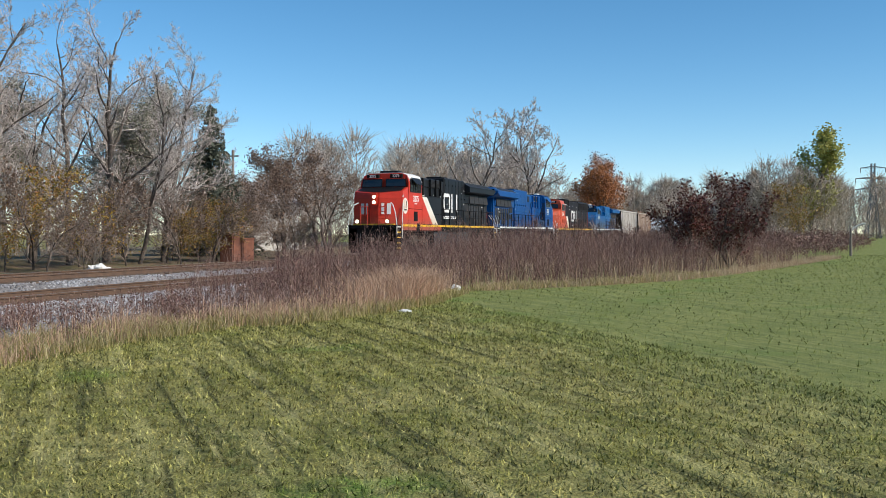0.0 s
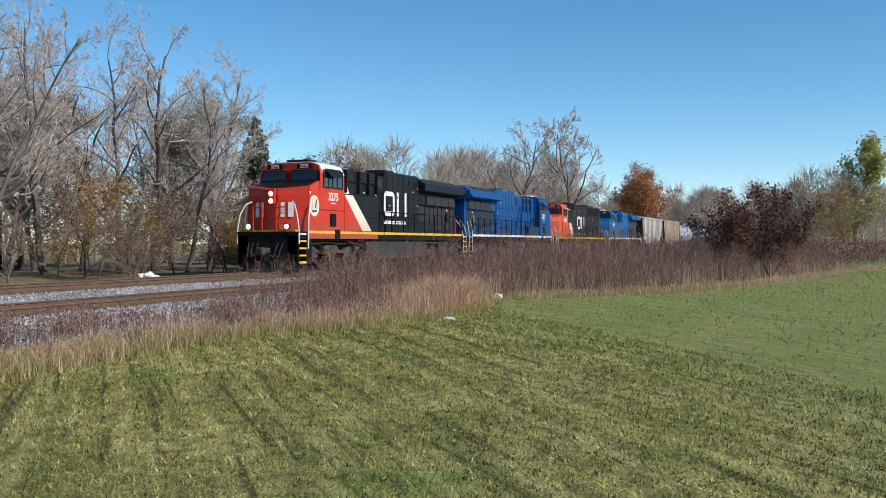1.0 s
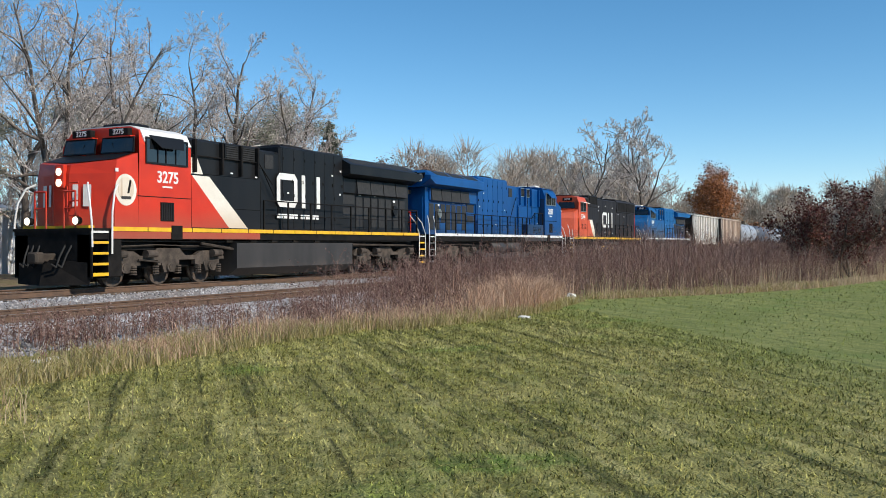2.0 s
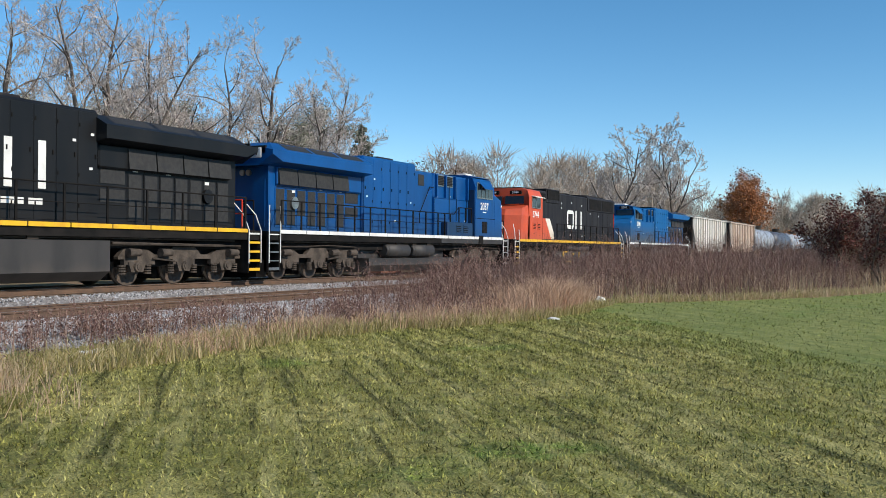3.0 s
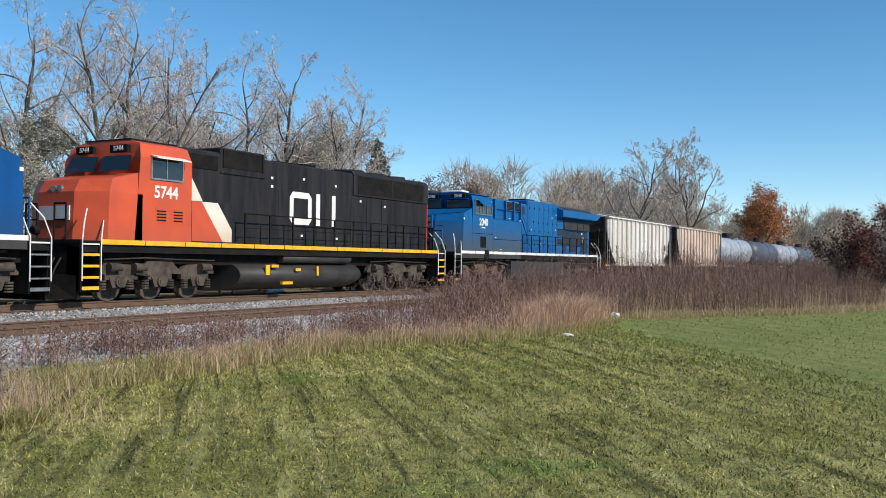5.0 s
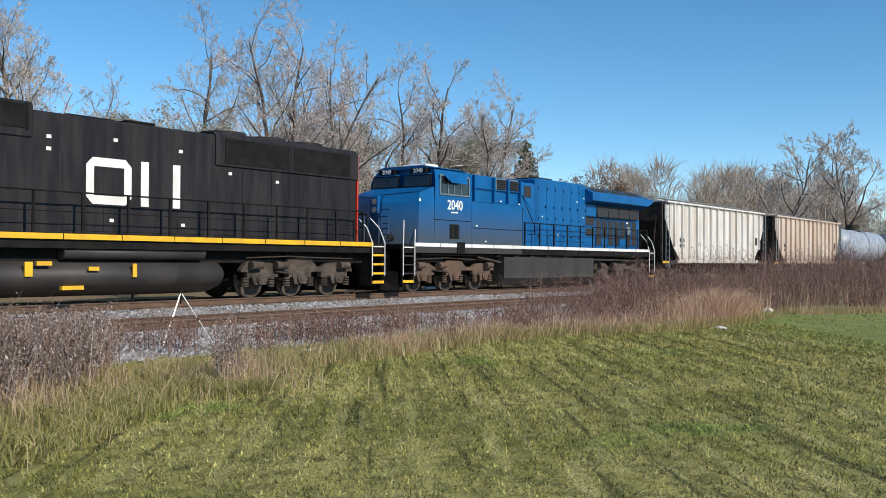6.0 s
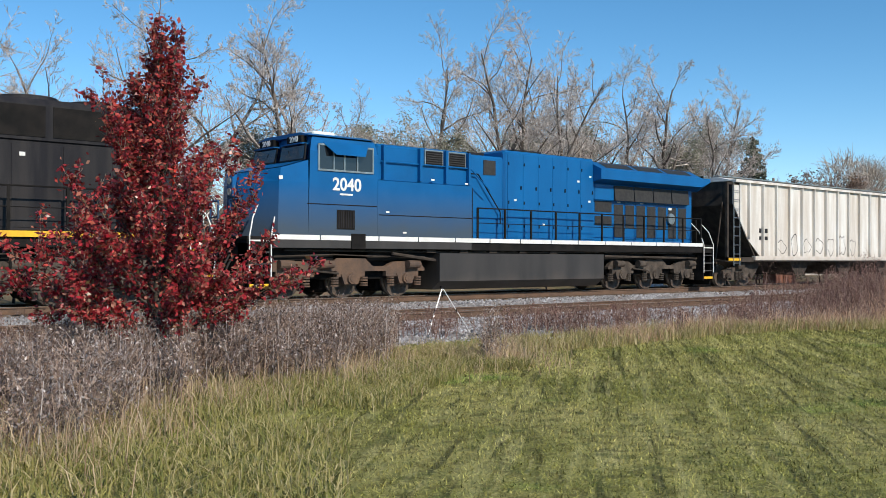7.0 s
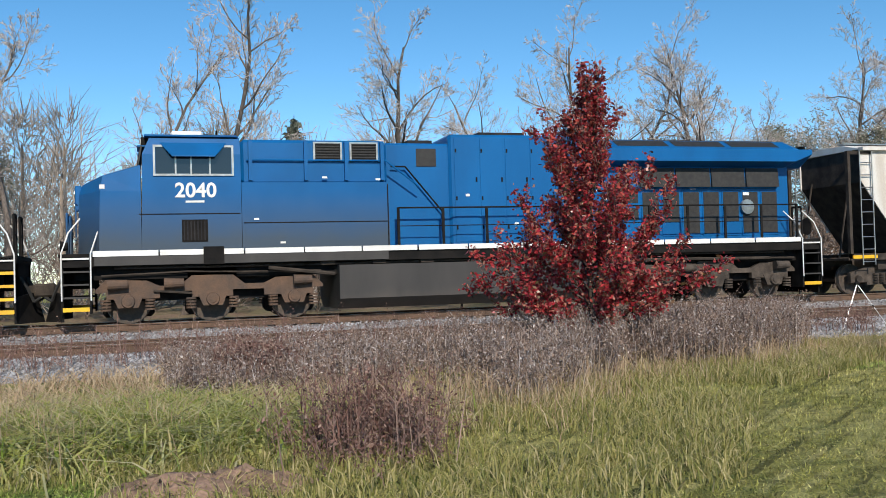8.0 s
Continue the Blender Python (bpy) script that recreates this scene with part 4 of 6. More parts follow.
        for i in range(7):
            x = 16.0 + i * 0.67
            d = part("radiator_door", Geo().box(x, x + 0.60, *sorted((s * 0.98, s * 1.0)), 1.9, 3.24, 0.005), hood_mat, rear)
            part("screen", Geo().box(x + 0.04, x + 0.56, *sorted((s * 0.998, s * 1.012)), 1.98 + 0.35 * (i % 3 == 1), 3.2), "grille", d)
        part("side_panel", Geo().box(14.95, 15.9, *sorted((s * 0.98, s * 1.0)), 2.9, 3.3).box(14.95, 15.9, *sorted((s * 0.98, s * 1.0)), 2.4, 2.75), "grille", rear)
        for x, z in ((17.6, 3.28), (19.1, 3.3), (16.2, 3.28), (19.4, 3.1)):
            part("sticker", Geo().box(x, x + 0.2, *sorted((s * 1.012, s * 1.02)), z, z + 0.09), "white", rear)
        part("hose_reel", Geo().cyl((19.5, s * 1.0, 2.75), (19.5, s * 1.1, 2.75), 0.22, 0.22, 14), "steel" if not cn else "black", rear)
        nb = part("number_board", Geo().box(21.42, 21.5, *sorted((s * 0.5, s * 1.22)), 4.3, 4.56), "dark", wing)
    part("rear_lamps", Geo().cyl((21.0, 0.14, 3.72), (21.1, 0.14, 3.72), 0.1, 0.1, 12).cyl((21.0, -0.14, 3.72), (21.1, -0.14, 3.72), 0.1, 0.1, 12), "steel", rear)
    nbx = part("rear_number_board", Geo().box(21.44, 21.53, 0.25, 1.05, 4.16, 4.5, 0.01), "white", wing)
    lettering(number, 0.3, "dark", nbx, pose(21.534, 0.65, 4.33, 90, 0, 90))
    part("end_door", Geo().box(21.0, 21.03, 0.3, 0.85, 1.9, 3.5), hood_mat, rear)
    part("grab_rail", Geo().tube([(21.05, -0.7, 2.2), (21.05, -0.7, 3.2)], 0.02), "white", rear)
    # tank
    shelf = 0.95 if number == "2037" else 1.5
    tk = part("fuel_tank", Geo().loft([[(x, y, z) for y, z in ((-1.5, 0.45), (-1.5, 0.74), (-shelf, 0.76), (-shelf, 1.32), (shelf, 1.32), (shelf, 0.76), (1.5, 0.74), (1.5, 0.45), (1.1, 0.18), (-1.1, 0.18))] for x in (7.0, 14.85)]), "tank", L)
    if number == "2037":
        for s in (-1, 1):
            for a in (8.86, 11.2):
                part("air_reservoir", Geo().cyl((a, s * 1.22, 1.08), (a + 0.1, s * 1.22, 1.08), 0.22, 0.31, 18).cyl((a + 0.1, s * 1.22, 1.08), (a + 1.95, s * 1.22, 1.08), 0.31, 0.31, 18).cyl((a + 1.95, s * 1.22, 1.08), (a + 2.05, s * 1.22, 1.08), 0.31, 0.22, 18), "tank", L, smooth=True)
            part("warning_plate", Geo().box(13.9, 14.4, *sorted((s * (shelf - 0.01), s * (shelf + 0.012))), 1.1, 1.16), "yellow", tk)
    part("underfloor_pipe", Geo().tube([(1.5, -1.35, 1.38), (7, -1.3, 1.36), (14.9, -1.35, 1.4), (20.5, -1.35, 1.38)], 0.035).tube([(1.5, 1.35, 1.38), (20.5, 1.35, 1.38)], 0.035).tube([(5.2, -1.4, 1.3), (6.9, -1.4, 1.1)], 0.05).tube([(15, -1.4, 1.25), (20, -1.38, 1.2)], 0.045), "under", L)
    for s in (-1, 1):
        for x in (6.55, 7.9, 9.2, 10.6, 12.1):
            part("traction_cable_box", Geo().box(x, x + 0.35, *sorted((s * 1.2, s * 1.42)), 1.34, 1.5), "under", L)
    loco_truck(L, (1.8, 3.82, 5.85), truck_mat)
    loco_truck(L, (16.15, 18.18, 20.2), "truck")
    side_rail(L, 8.6, 20.9, 9 if cn else 11, "dark")
    end_gear(L, 0.35, -1, steps, "white", post_mat="red" if cn else body_mat, grabs=not cn)
    end_gear(L, 21.65, 1, steps, "white", post_mat="red" if cn else "dark")
    if cn:
        for s in (-1, 1):
            y = s * (W + 0.003)
            ya, yb = sorted((y, y + s * 0.006))
            part("diagonal_stripe", Geo().prism_y([(4.58, 3.4), (5.45, 3.4), (7.55, 1.82), (6.5, 1.82)], ya, yb), "cream", L, "cream painted diagonal stripe")
            part("red_field", Geo().prism_y([(4.56, 3.4), (4.58, 3.4), (6.5, 1.82), (4.56, 1.82)], ya, yb), "red", L)
            part("stripe_top", Geo().prism_y([(4.58, 3.46), (5.3, 3.46), (5.0, 3.95), (4.58, 3.95)], *sorted((s * (W - 0.12), s * (W - 0.112)))), "cream", L)
            part("round_badge", Geo().cyl((1.62, y, 2.82), (1.62, y + s * 0.008, 2.82), 0.44, 0.44, 28), "cream", L, "round cream badge")
            part("badge_inner", Geo().cyl((1.62, y + s * 0.008, 2.85), (1.62, y + s * 0.014, 2.85), 0.33, 0.33, 24), "hopper_rust", L)
            part("badge_mark", Geo().prism_y([(1.66, 2.72), (1.74, 2.72), (1.84, 3.08), (1.76, 3.1)], *sorted((y + s * 0.014, y + s * 0.02))), "dark", L)
            part("badge_mark", Geo().box(1.42, 1.82, *sorted((y + s * 0.014, y + s * 0.02)), 2.56, 2.64), "tank", L)
            part("web_address_bar", Geo().box(9.9, 11.3, *sorted((s * 1.148, s * 1.154)), 2.22, 2.38).box(11.5, 12.2, *sorted((s * 1.148, s * 1.154)), 2.22, 2.38).box(12.35, 12.8, *sorted((s * 1.148, s * 1.154)), 2.22, 2.38), "white", L, "plain white bars of lettering")
            part("nose_mark", Geo().add([(0.655, s * 0.42, 2.35), (0.715, s * 0.58, 2.35), (0.73, s * 0.58, 2.95), (0.67, s * 0.42, 2.95), (0.765, s * 0.72, 2.35), (0.85, s * 0.95, 2.35), (0.865, s * 0.95, 2.95), (0.78, s * 0.72, 2.95)], [(0, 1, 2, 3), (4, 5, 6, 7)]), "white", nose)
            part("nose_handrail", Geo().tube([(0.66, s * 1.02, 2.98), (0.46, s * 1.22, 2.86), (0.33, s * 1.42, 2.45), (0.30, s * 1.52, 1.9), (0.30, s * 1.54, 1.2)], 0.03, 8), "white", L, "white painted handrail")
            part("nose_handrail", Geo().tube([(1.28, s * 1.57, 2.95), (1.12, s * 1.60, 2.75), (1.02, s * 1.60, 2.2), (1.0, s * 1.60, 1.0)], 0.03, 8), "white", L, "white painted handrail")
            part("corner_step", Geo().box(0.95, 1.5, *sorted((s * 1.2, s * 1.5)), 0.32, 1.5, 0.02), "dark", L)
        logo(L, 9.9, 2.62, 3.0, 1.2, 1.147)
        # warm-coloured plates on the nose
        part("nose_band", Geo().box(0.4, 0.62, -1.3, 1.3, 1.66, 1.82), "yellow", L)
    return L


def emd_loco(name, label, number):
    """An older six-axle wide-nosed diesel in red orange and black."""
    L = thing(name, label, "locomotive", group="locomotives of the train")
    part("frame", Geo().box(0.3, 21.5, -1.48, 1.48, 1.4, 1.64).box(0.6, 21.2, -1.1, 1.1, 1.05, 1.42), "dark", L)
    part("walkway", Geo().box(0.25, 21.55, -1.54, 1.54, 1.64, 1.72), "dark", L)
    for s in (-1, 1):
        for i in range(12):
            a = 1.0 + i * 1.66
            part("sill_stripe", Geo().box(a, a + 1.63, *sorted((s * 1.543, s * 1.552)), 1.62, 1.76), "yellow", L, "yellow reflective sill stripe")
    ring = lambda z, x0, hw: [(x0, -0.72, z), (x0, 0.72, z), (x0 + 0.5, hw, z), (2.5, hw, z), (2.5, -hw, z), (x0 + 0.5, -hw, z)]
    nose = part("nose", Geo().loft([ring(1.72, 0.7, W), ring(3.1, 0.75, W), [(0.95, -0.7, 3.45), (0.95, 0.7, 3.45), (1.4, W - 0.05, 3.5), (2.5, W - 0.05, 3.75), (2.5, -W + 0.05, 3.75), (1.4, -W + 0.05, 3.5)]]), "orange", L)
    part("nose_mark", Geo().box(0.68, 0.72, -0.6, 0.6, 2.3, 2.7), "white", nose)
    part("headlight", Geo().cyl((0.74, -0.13, 3.2), (0.82, -0.13, 3.2), 0.1, 0.1, 12).cyl((0.74, 0.13, 3.2), (0.82, 0.13, 3.2), 0.1, 0.1, 12), "steel", nose)
    cr = [(-W, 1.72), (W, 1.72), (W, 4.2), (W - 0.2, 4.62), (W - 0.7, 4.76), (-W + 0.7, 4.76), (-W + 0.2, 4.62), (-W, 4.2)]
    cab = part("cab", Geo().loft([[(2.2, y, z) if z < 3 else (2.2 + (z - 3.7) * 0.4, y, z) for y, z in cr], [(4.55, y, z) for y, z in cr]]), "orange", L)
    part("cab_roof", Geo().box(2.6, 4.55, -0.95, 0.95, 4.75, 4.79), "black", cab)
    for s in (-1, 1):
        pts = [(2.19, s * 0.10, 3.80), (2.19, s * 1.32, 3.80), (2.37, s * 1.22, 4.26), (2.37, s * 0.10, 4.26)]
        part("windscreen", Geo().add([(x - 0.02, y, z) for x, y, z in pts], [(0, 1, 2, 3)]).add([(x, y, z) for x, y, z in pts], [(0, 1, 2, 3)]), "glass", cab)
        nb = part("number_board", Geo().box(2.36, 2.5, *sorted((s * 0.35, s * 1.05)), 4.36, 4.58), "dark", cab)
        lettering(number, 0.2, "white", nb, pose(2.353, s * 0.7, 4.47, 90, 0, -90))
        pane_window(cab, 2.85, 4.1, 3.62, 4.22, s, "steel", (3.45,))
        part("sun_visor", Geo().prism_x([(s * W, 4.26), (s * (W + 0.3), 4.18), (s * (W + 0.3), 4.21), (s * W, 4.3)], 2.8, 4.2), "cream", cab)
        for a in (3.0, 3.7):
            lv = part("door_louvre", Geo().box(a, a + 0.5, *sorted((s * W, s * (W + 0.012))), 2.3, 2.75), "orange", L)
            for k in range(4):
                part("slat", Geo().box(a + 0.06, a + 0.44, *sorted((s * (W + 0.01), s * (W + 0.025))), 2.36 + k * 0.09, 2.4 + k * 0.09), "dark", lv)
    number_side(L, number, 3.45, 3.2, 0.5)
    hood = part("engine_hood", Geo().box(4.56, 20.6, -1.05, 1.05, 1.72, 4.76, 0.07).box(4.56, 6.45, -W, W, 1.72, 3.05).box(6.4, 8.75, -1.09, 1.09, 4.05, 4.93, 0.04), "grime", L)
    part("radiator_flare", Geo().loft([[(x, y, z) for y, z in ((-1.05, 3.85), (-1.10, 3.88), (-1.10, 4.72), (-0.98, 4.86), (0.98, 4.86), (1.10, 4.72), (1.10, 3.88), (1.05, 3.85))] for x in (14.4, 20.6)]), "grime", L)
    part("exhaust_outlet", Geo().box(12.0, 12.9, -0.3, 0.3, 4.76, 4.96, 0.02), "dark", hood)
    part("roof_vent", Geo().box(9.9, 11.3, -0.7, 0.7, 4.74, 4.84, 0.02), "dark", hood)
    for a in (15.0, 16.7, 18.4):
        part("roof_fan", Geo().cyl((a + 0.6, 0, 4.86), (a + 0.6, 0, 5.0), 0.72, 0.7, 22), "grime", hood, smooth=False)
    part("end_cap", Geo().box(20.6, 20.67, -1.06, 1.06, 1.75, 4.72, 0.01), "red", hood)
    for s in (-1, 1):
        for a in (14.75, 17.55):
            part("radiator_screen", Geo().box(a, a + 2.62, *sorted((s * 1.10, s * 1.118)), 3.96, 4.68), "dark", hood)
        part("blower_grille", Geo().box(4.75, 6.3, *sorted((s * 1.05, s * 1.08)), 4.15, 4.6), "dark", hood)
        gr = part("dynamic_brake_grille", Geo().box(6.5, 8.6, *sorted((s * 1.09, s * 1.11)), 4.28, 4.86), "dark", hood)
        for k in range(2):
            part("frame_bar", Geo().box(6.5 + k * 2.05, 6.56 + k * 2.05, *sorted((s * 1.09, s * 1.13)), 4.26, 4.88), "dark", gr)
        for i in range(9):
            x = 9.55 + i * 1.18
            part("hood_door", Geo().box(x, x + 1.13, *sorted((s * 1.05, s * 1.065)), 1.85, 3.78, 0.005), "grime", hood)
        for x, z in ((4.9, 4.46), (5.6, 4.46), (9.1, 4.1), (9.1, 3.8), (11.0, 4.2), (13.1, 4.1), (14.9, 3.62), (16.8, 3.5), (10.9, 2.1), (13.2, 2.05)):
            part("sticker", Geo().box(x, x + 0.13, *sorted((s * 1.066, s * 1.074)), z, z + 0.09), "white", hood)
        ya, yb = sorted((s * (W + 0.003), s * (W + 0.009)))
        part("red_field", Geo().prism_y([(4.56, 3.04), (5.0, 3.04), (6.0, 1.8), (4.56, 1.8)], ya, yb), "orange", L)
        part("diagonal_stripe", Geo().prism_y([(5.0, 3.04), (5.75, 3.04), (6.44, 2.2), (6.44, 1.8), (6.0, 1.8)], ya, yb), "cream", L, "cream painted diagonal stripe")
        part("stripe_top", Geo().prism_y([(4.58, 3.08), (5.6, 3.08), (4.95, 4.0), (4.58, 4.0)], *sorted((s * 1.068, s * 1.076))), "cream", L)
        part("stripe_tail", Geo().prism_y([(6.46, 2.2), (6.9, 1.8), (6.46, 1.8)], *sorted((s * 1.068, s * 1.076))), "cream", L)
        part("air_tank", Geo().cyl((9.4, s * 1.25, 1.3), (13.8, s * 1.25, 1.3), 0.17, 0.17, 16), "tank", L, smooth=True)
        for a, b, z in ((8.3, 8.5, 0.72), (8.6, 9.0, 0.98), (10.0, 10.3, 0.85), (11.3, 11.42, 0.68), (9.3, 9.9, 0.38)):
            part("tank_marking", Geo().box(a, b, *sorted((s * (1.48 if z < 1 else 1.42), s * (1.53 if z > 0.5 else 1.36))), z, z + (0.35 if b - a < 0.25 else 0.1)), "yellow", L, "yellow painted tank marking")
    tk = part("fuel_tank", Geo().loft([[(x, 1.5 * math.cos(a) * (1 if abs(math.cos(a)) < 0.9 else 0.99), 0.72 + 0.55 * math.sin(a)) for a in [2 * math.pi * k / 20 for k in range(20)]] for x in (7.0, 14.4)]), "tank", L, smooth=True)
    logo(L, 10.2, 2.55, 2.95, 1.2, 1.068)
    for xs in ((1.9, 3.55, 5.2), (16.0, 17.7, 19.4)):
        loco_truck(L, xs, "truck")
    side_rail(L, 7.2, 20.4, 11, "dark")
    end_gear(L, 0.35, -1, "yellow", "white")
    end_gear(L, 21.45, 1, "yellow", "white")
    return L


def car_truck(car, x):
    for s in (-1, 1):
        y0, y1 = sorted((s * 1.0, s * 1.14))
        g = Geo()
        for a, b, za, zb, c, d in ((-1.15, -0.55, 0.36, 0.36, 0.66, 0.84), (-0.55, 0.55, 0.28, 0.28, 0.84, 0.84), (0.55, 1.15, 0.36, 0.36, 0.84, 0.66)):
            g.prism_y([(x + a, za), (x + b, zb), (x + b, d), (x + a, c)], y0, y1)
        f = part("truck_frame", g, "truck", car)
        for d in (-0.88, 0.88):
            part("bearing_cap", Geo().cyl((x + d, s * 1.13, 0.46), (x + d, s * 1.22, 0.46), 0.13, 0.11, 12), "under", f)
        sp = Geo()
        for d in (-0.24, 0, 0.24):
            for k in range(4):
                sp.cyl((x + d, s * 1.16, 0.34 + k * 0.08), (x + d, s * 1.16, 0.39 + k * 0.08), 0.1, 0.1, 8)
        part("springs", sp, "under", f)
    part("bolster", Geo().box(x - 0.25, x + 0.25, -1.3, 1.3, 0.75, 1.05), "under", car)
    for d in (-0.88, 0.88):
        wheelset(car, x + d, 0.46)


def hopper_car(name, label, length, paint, seed):
    """A covered hopper: ribbed sides, sloped end sheets, end cages with ladders."""
    rng = random.Random(seed)
    C = thing(name, label, "hopper car", group="freight cars of the train")
    a, b = 1.2, length - 1.2
    part("side_sill", Geo().box(0.7, length - 0.7, -1.5, -1.4, 1.05, 1.25).box(0.7, length - 0.7, 1.4, 1.5, 1.05, 1.25).box(0.6, length - 0.6, -0.25, 0.25, 0.85, 1.15), "under", C)
    body = [(a, 4.5), (b, 4.5), (b, 3.5), (b - 1.7, 1.2), (a + 1.7, 1.2), (a, 3.5)]
    # dark colour carries the shade of the recess under the slopes
    part("slope_body", Geo().prism_y([(a + 0.3, 4.4), (b - 0.3, 4.4), (b - 0.3, 3.4), (b - 2.0, 1.25), (a + 2.0, 1.25), (a + 0.3, 3.4)], -1.42, 1.42), "under", C)
    for s in (-1, 1):
        y0, y1 = sorted((s * 1.42, s * 1.46))
        n = 15
        for i in range(n):
            x0 = a + (b - a) * i / n
            x1 = a + (b - a) * (i + 1) / n
            lo = lambda x: max(1.2, 3.5 - (x - a) * 2.3 / 1.7, 3.5 - (b - x) * 2.3 / 1.7)
            part("side_sheet", Geo().prism_y([(x0, lo(x0)), (x1, lo(x1)), (x1, 4.45), (x0, 4.45)], y0, y1), paint, C)
            if i:
                part("rib", Geo().box(x0 - 0.04, x0 + 0.04, *sorted((s * 1.45, s * 1.585)), lo(x0), 4.45), paint, C)
        part("top_chord", Geo().box(a, b, *sorted((s * 1.38, s * 1.60)), 4.42, 4.52), paint, C)
        part("bottom_chord", Geo().box(a + 1.5, b - 1.5, *sorted((s * 1.42, s * 1.59)), 1.12, 1.3), paint, C)
        for x, z, w, h in ((3.2, 2.3, 0.28, 0.2), (3.6, 2.3, 0.28, 0.2), (3.2, 2.0, 0.28, 0.16), (3.6, 2.0, 0.28, 0.16), (length - 2.9, 2.3, 0.4, 0.5)):
            part("data_marking", Geo().box(x, x + w, *sorted((s * 1.46, s * 1.468)), z, z + h), "grime", C, "unreadable dark stencilled data")
        for k in range(7):
            x = a + (b - a) * (k + 3.5) / n
            f, h, p = rng.choice((2, 3, 4)), rng.uniform(0.25, 0.5), rng.uniform(0, 6)
            ringlet = lambda k2: [(x + 0.33 * k2 * math.cos(u) * (1 + 0.3 * math.sin(f * u + p)), s * 1.464, 1.55 + h * 0.6 + h * k2 * math.sin(u) * (1 + 0.25 * math.cos(f * u + p))) for u in [q * math.pi / 10 for q in range(20)]]
            g = Geo().add(ringlet(1) + ringlet(0.9), [(q, (q + 1) % 20, 20 + (q + 1) % 20, 20 + q) for q in range(20)])
            part("sprayed_mark", g, "tank", C, "faint dark sprayed loop")
        for e, d in ((0.75, 1), (length - 0.75, -1)):
            # end posts dark instead of body paint: shade put into the colour
            part("corner_post", Geo().box(e - 0.05, e + 0.05, *sorted((s * 1.38, s * 1.5)), 1.1, 4.4).box(*sorted((e, e + d * 0.9)), *sorted((s * 1.4, s * 1.47)), 4.3, 4.4), "under", C)
            part("ladder", Geo().tube([(e + d * 0.35, s * 1.55, 0.9), (e + d * 0.35, s * 1.55, 4.4)], 0.022).tube([(e + d * 0.8, s * 1.55, 0.9), (e + d * 0.8, s * 1.55, 4.4)], 0.022), "steel", C)
            for k in range(9):
                part("rung", Geo().tube([(e + d * 0.35, s * 1.55, 1.0 + k * 0.38), (e + d * 0.8, s * 1.55, 1.0 + k * 0.38)], 0.016, 5), "steel", C)
            part("sill_step", Geo().box(*sorted((e, e + d * 0.9)), *sorted((s * 1.45, s * 1.54)), 1.1, 1.2), "yellow", C, "yellow corner sill")
    for e, d in ((0.75, 1), (length - 0.75, -1)):
        # sloped sheets coloured dark for the shaded car end, not in body paint
        part("end_sheet", Geo().prism_y([(e + d * 0.5, 4.45), (e + d * 0.55, 4.45), (e + d * 0.55, 3.5), (e + d * 2.2, 1.3), (e + d * 2.12, 1.3), (e + d * 0.5, 3.45)], -1.42, 1.42), "under", C)
        part("end_platform", Geo().box(*sorted((e - d * 0.1, e + d * 1.0)), -1.45, 1.45, 1.05, 1.12).tube([(e, -0.9, 1.1), (e + d * 0.5, -0.9, 3.6)], 0.03).tube([(e, 0.9, 1.1), (e + d * 0.5, 0.9, 3.6)], 0.03), "under", C)
        part("coupler", Geo().box(*sorted((e - d * 0.75, e + d * 0.3)), -0.15, 0.15, 0.76, 1.02), "under", C)
        part("brake_wheel", Geo().cyl((e - d * 0.02, 0.6, 2.2), (e + d * 0.03, 0.6, 2.2), 0.28, 0.28, 16), "under", C)
    part("roof", Geo().loft([[(x, y, z) for y, z in ((-1.46, 4.47), (-0.7, 4.66), (0.7, 4.66), (1.46, 4.47))] for x in (a, b)]), paint, C)
    part("running_board", Geo().box(a, b, -0.75, -0.45, 4.7, 4.74).box(a, b, 0.45, 0.75, 4.7, 4.74), "steel", C)
    n = 4
    for i in range(n):
        x = a + 1.9 + i * (b - a - 3.8) / (n - 1)
        part("hatch", Geo().box(x - 0.7, x + 0.7, -0.35, 0.35, 4.64, 4.78, 0.03), paint, C)
        part("discharge_chute", Geo().prism_y([(x - 1.1, 1.25), (x + 1.1, 1.25), (x + 0.35, 0.45), (x - 0.35, 0.45)], -1.05, 1.05), "under", C)
    car_truck(C, 2.1)
    car_truck(C, length - 2.1)
    return C


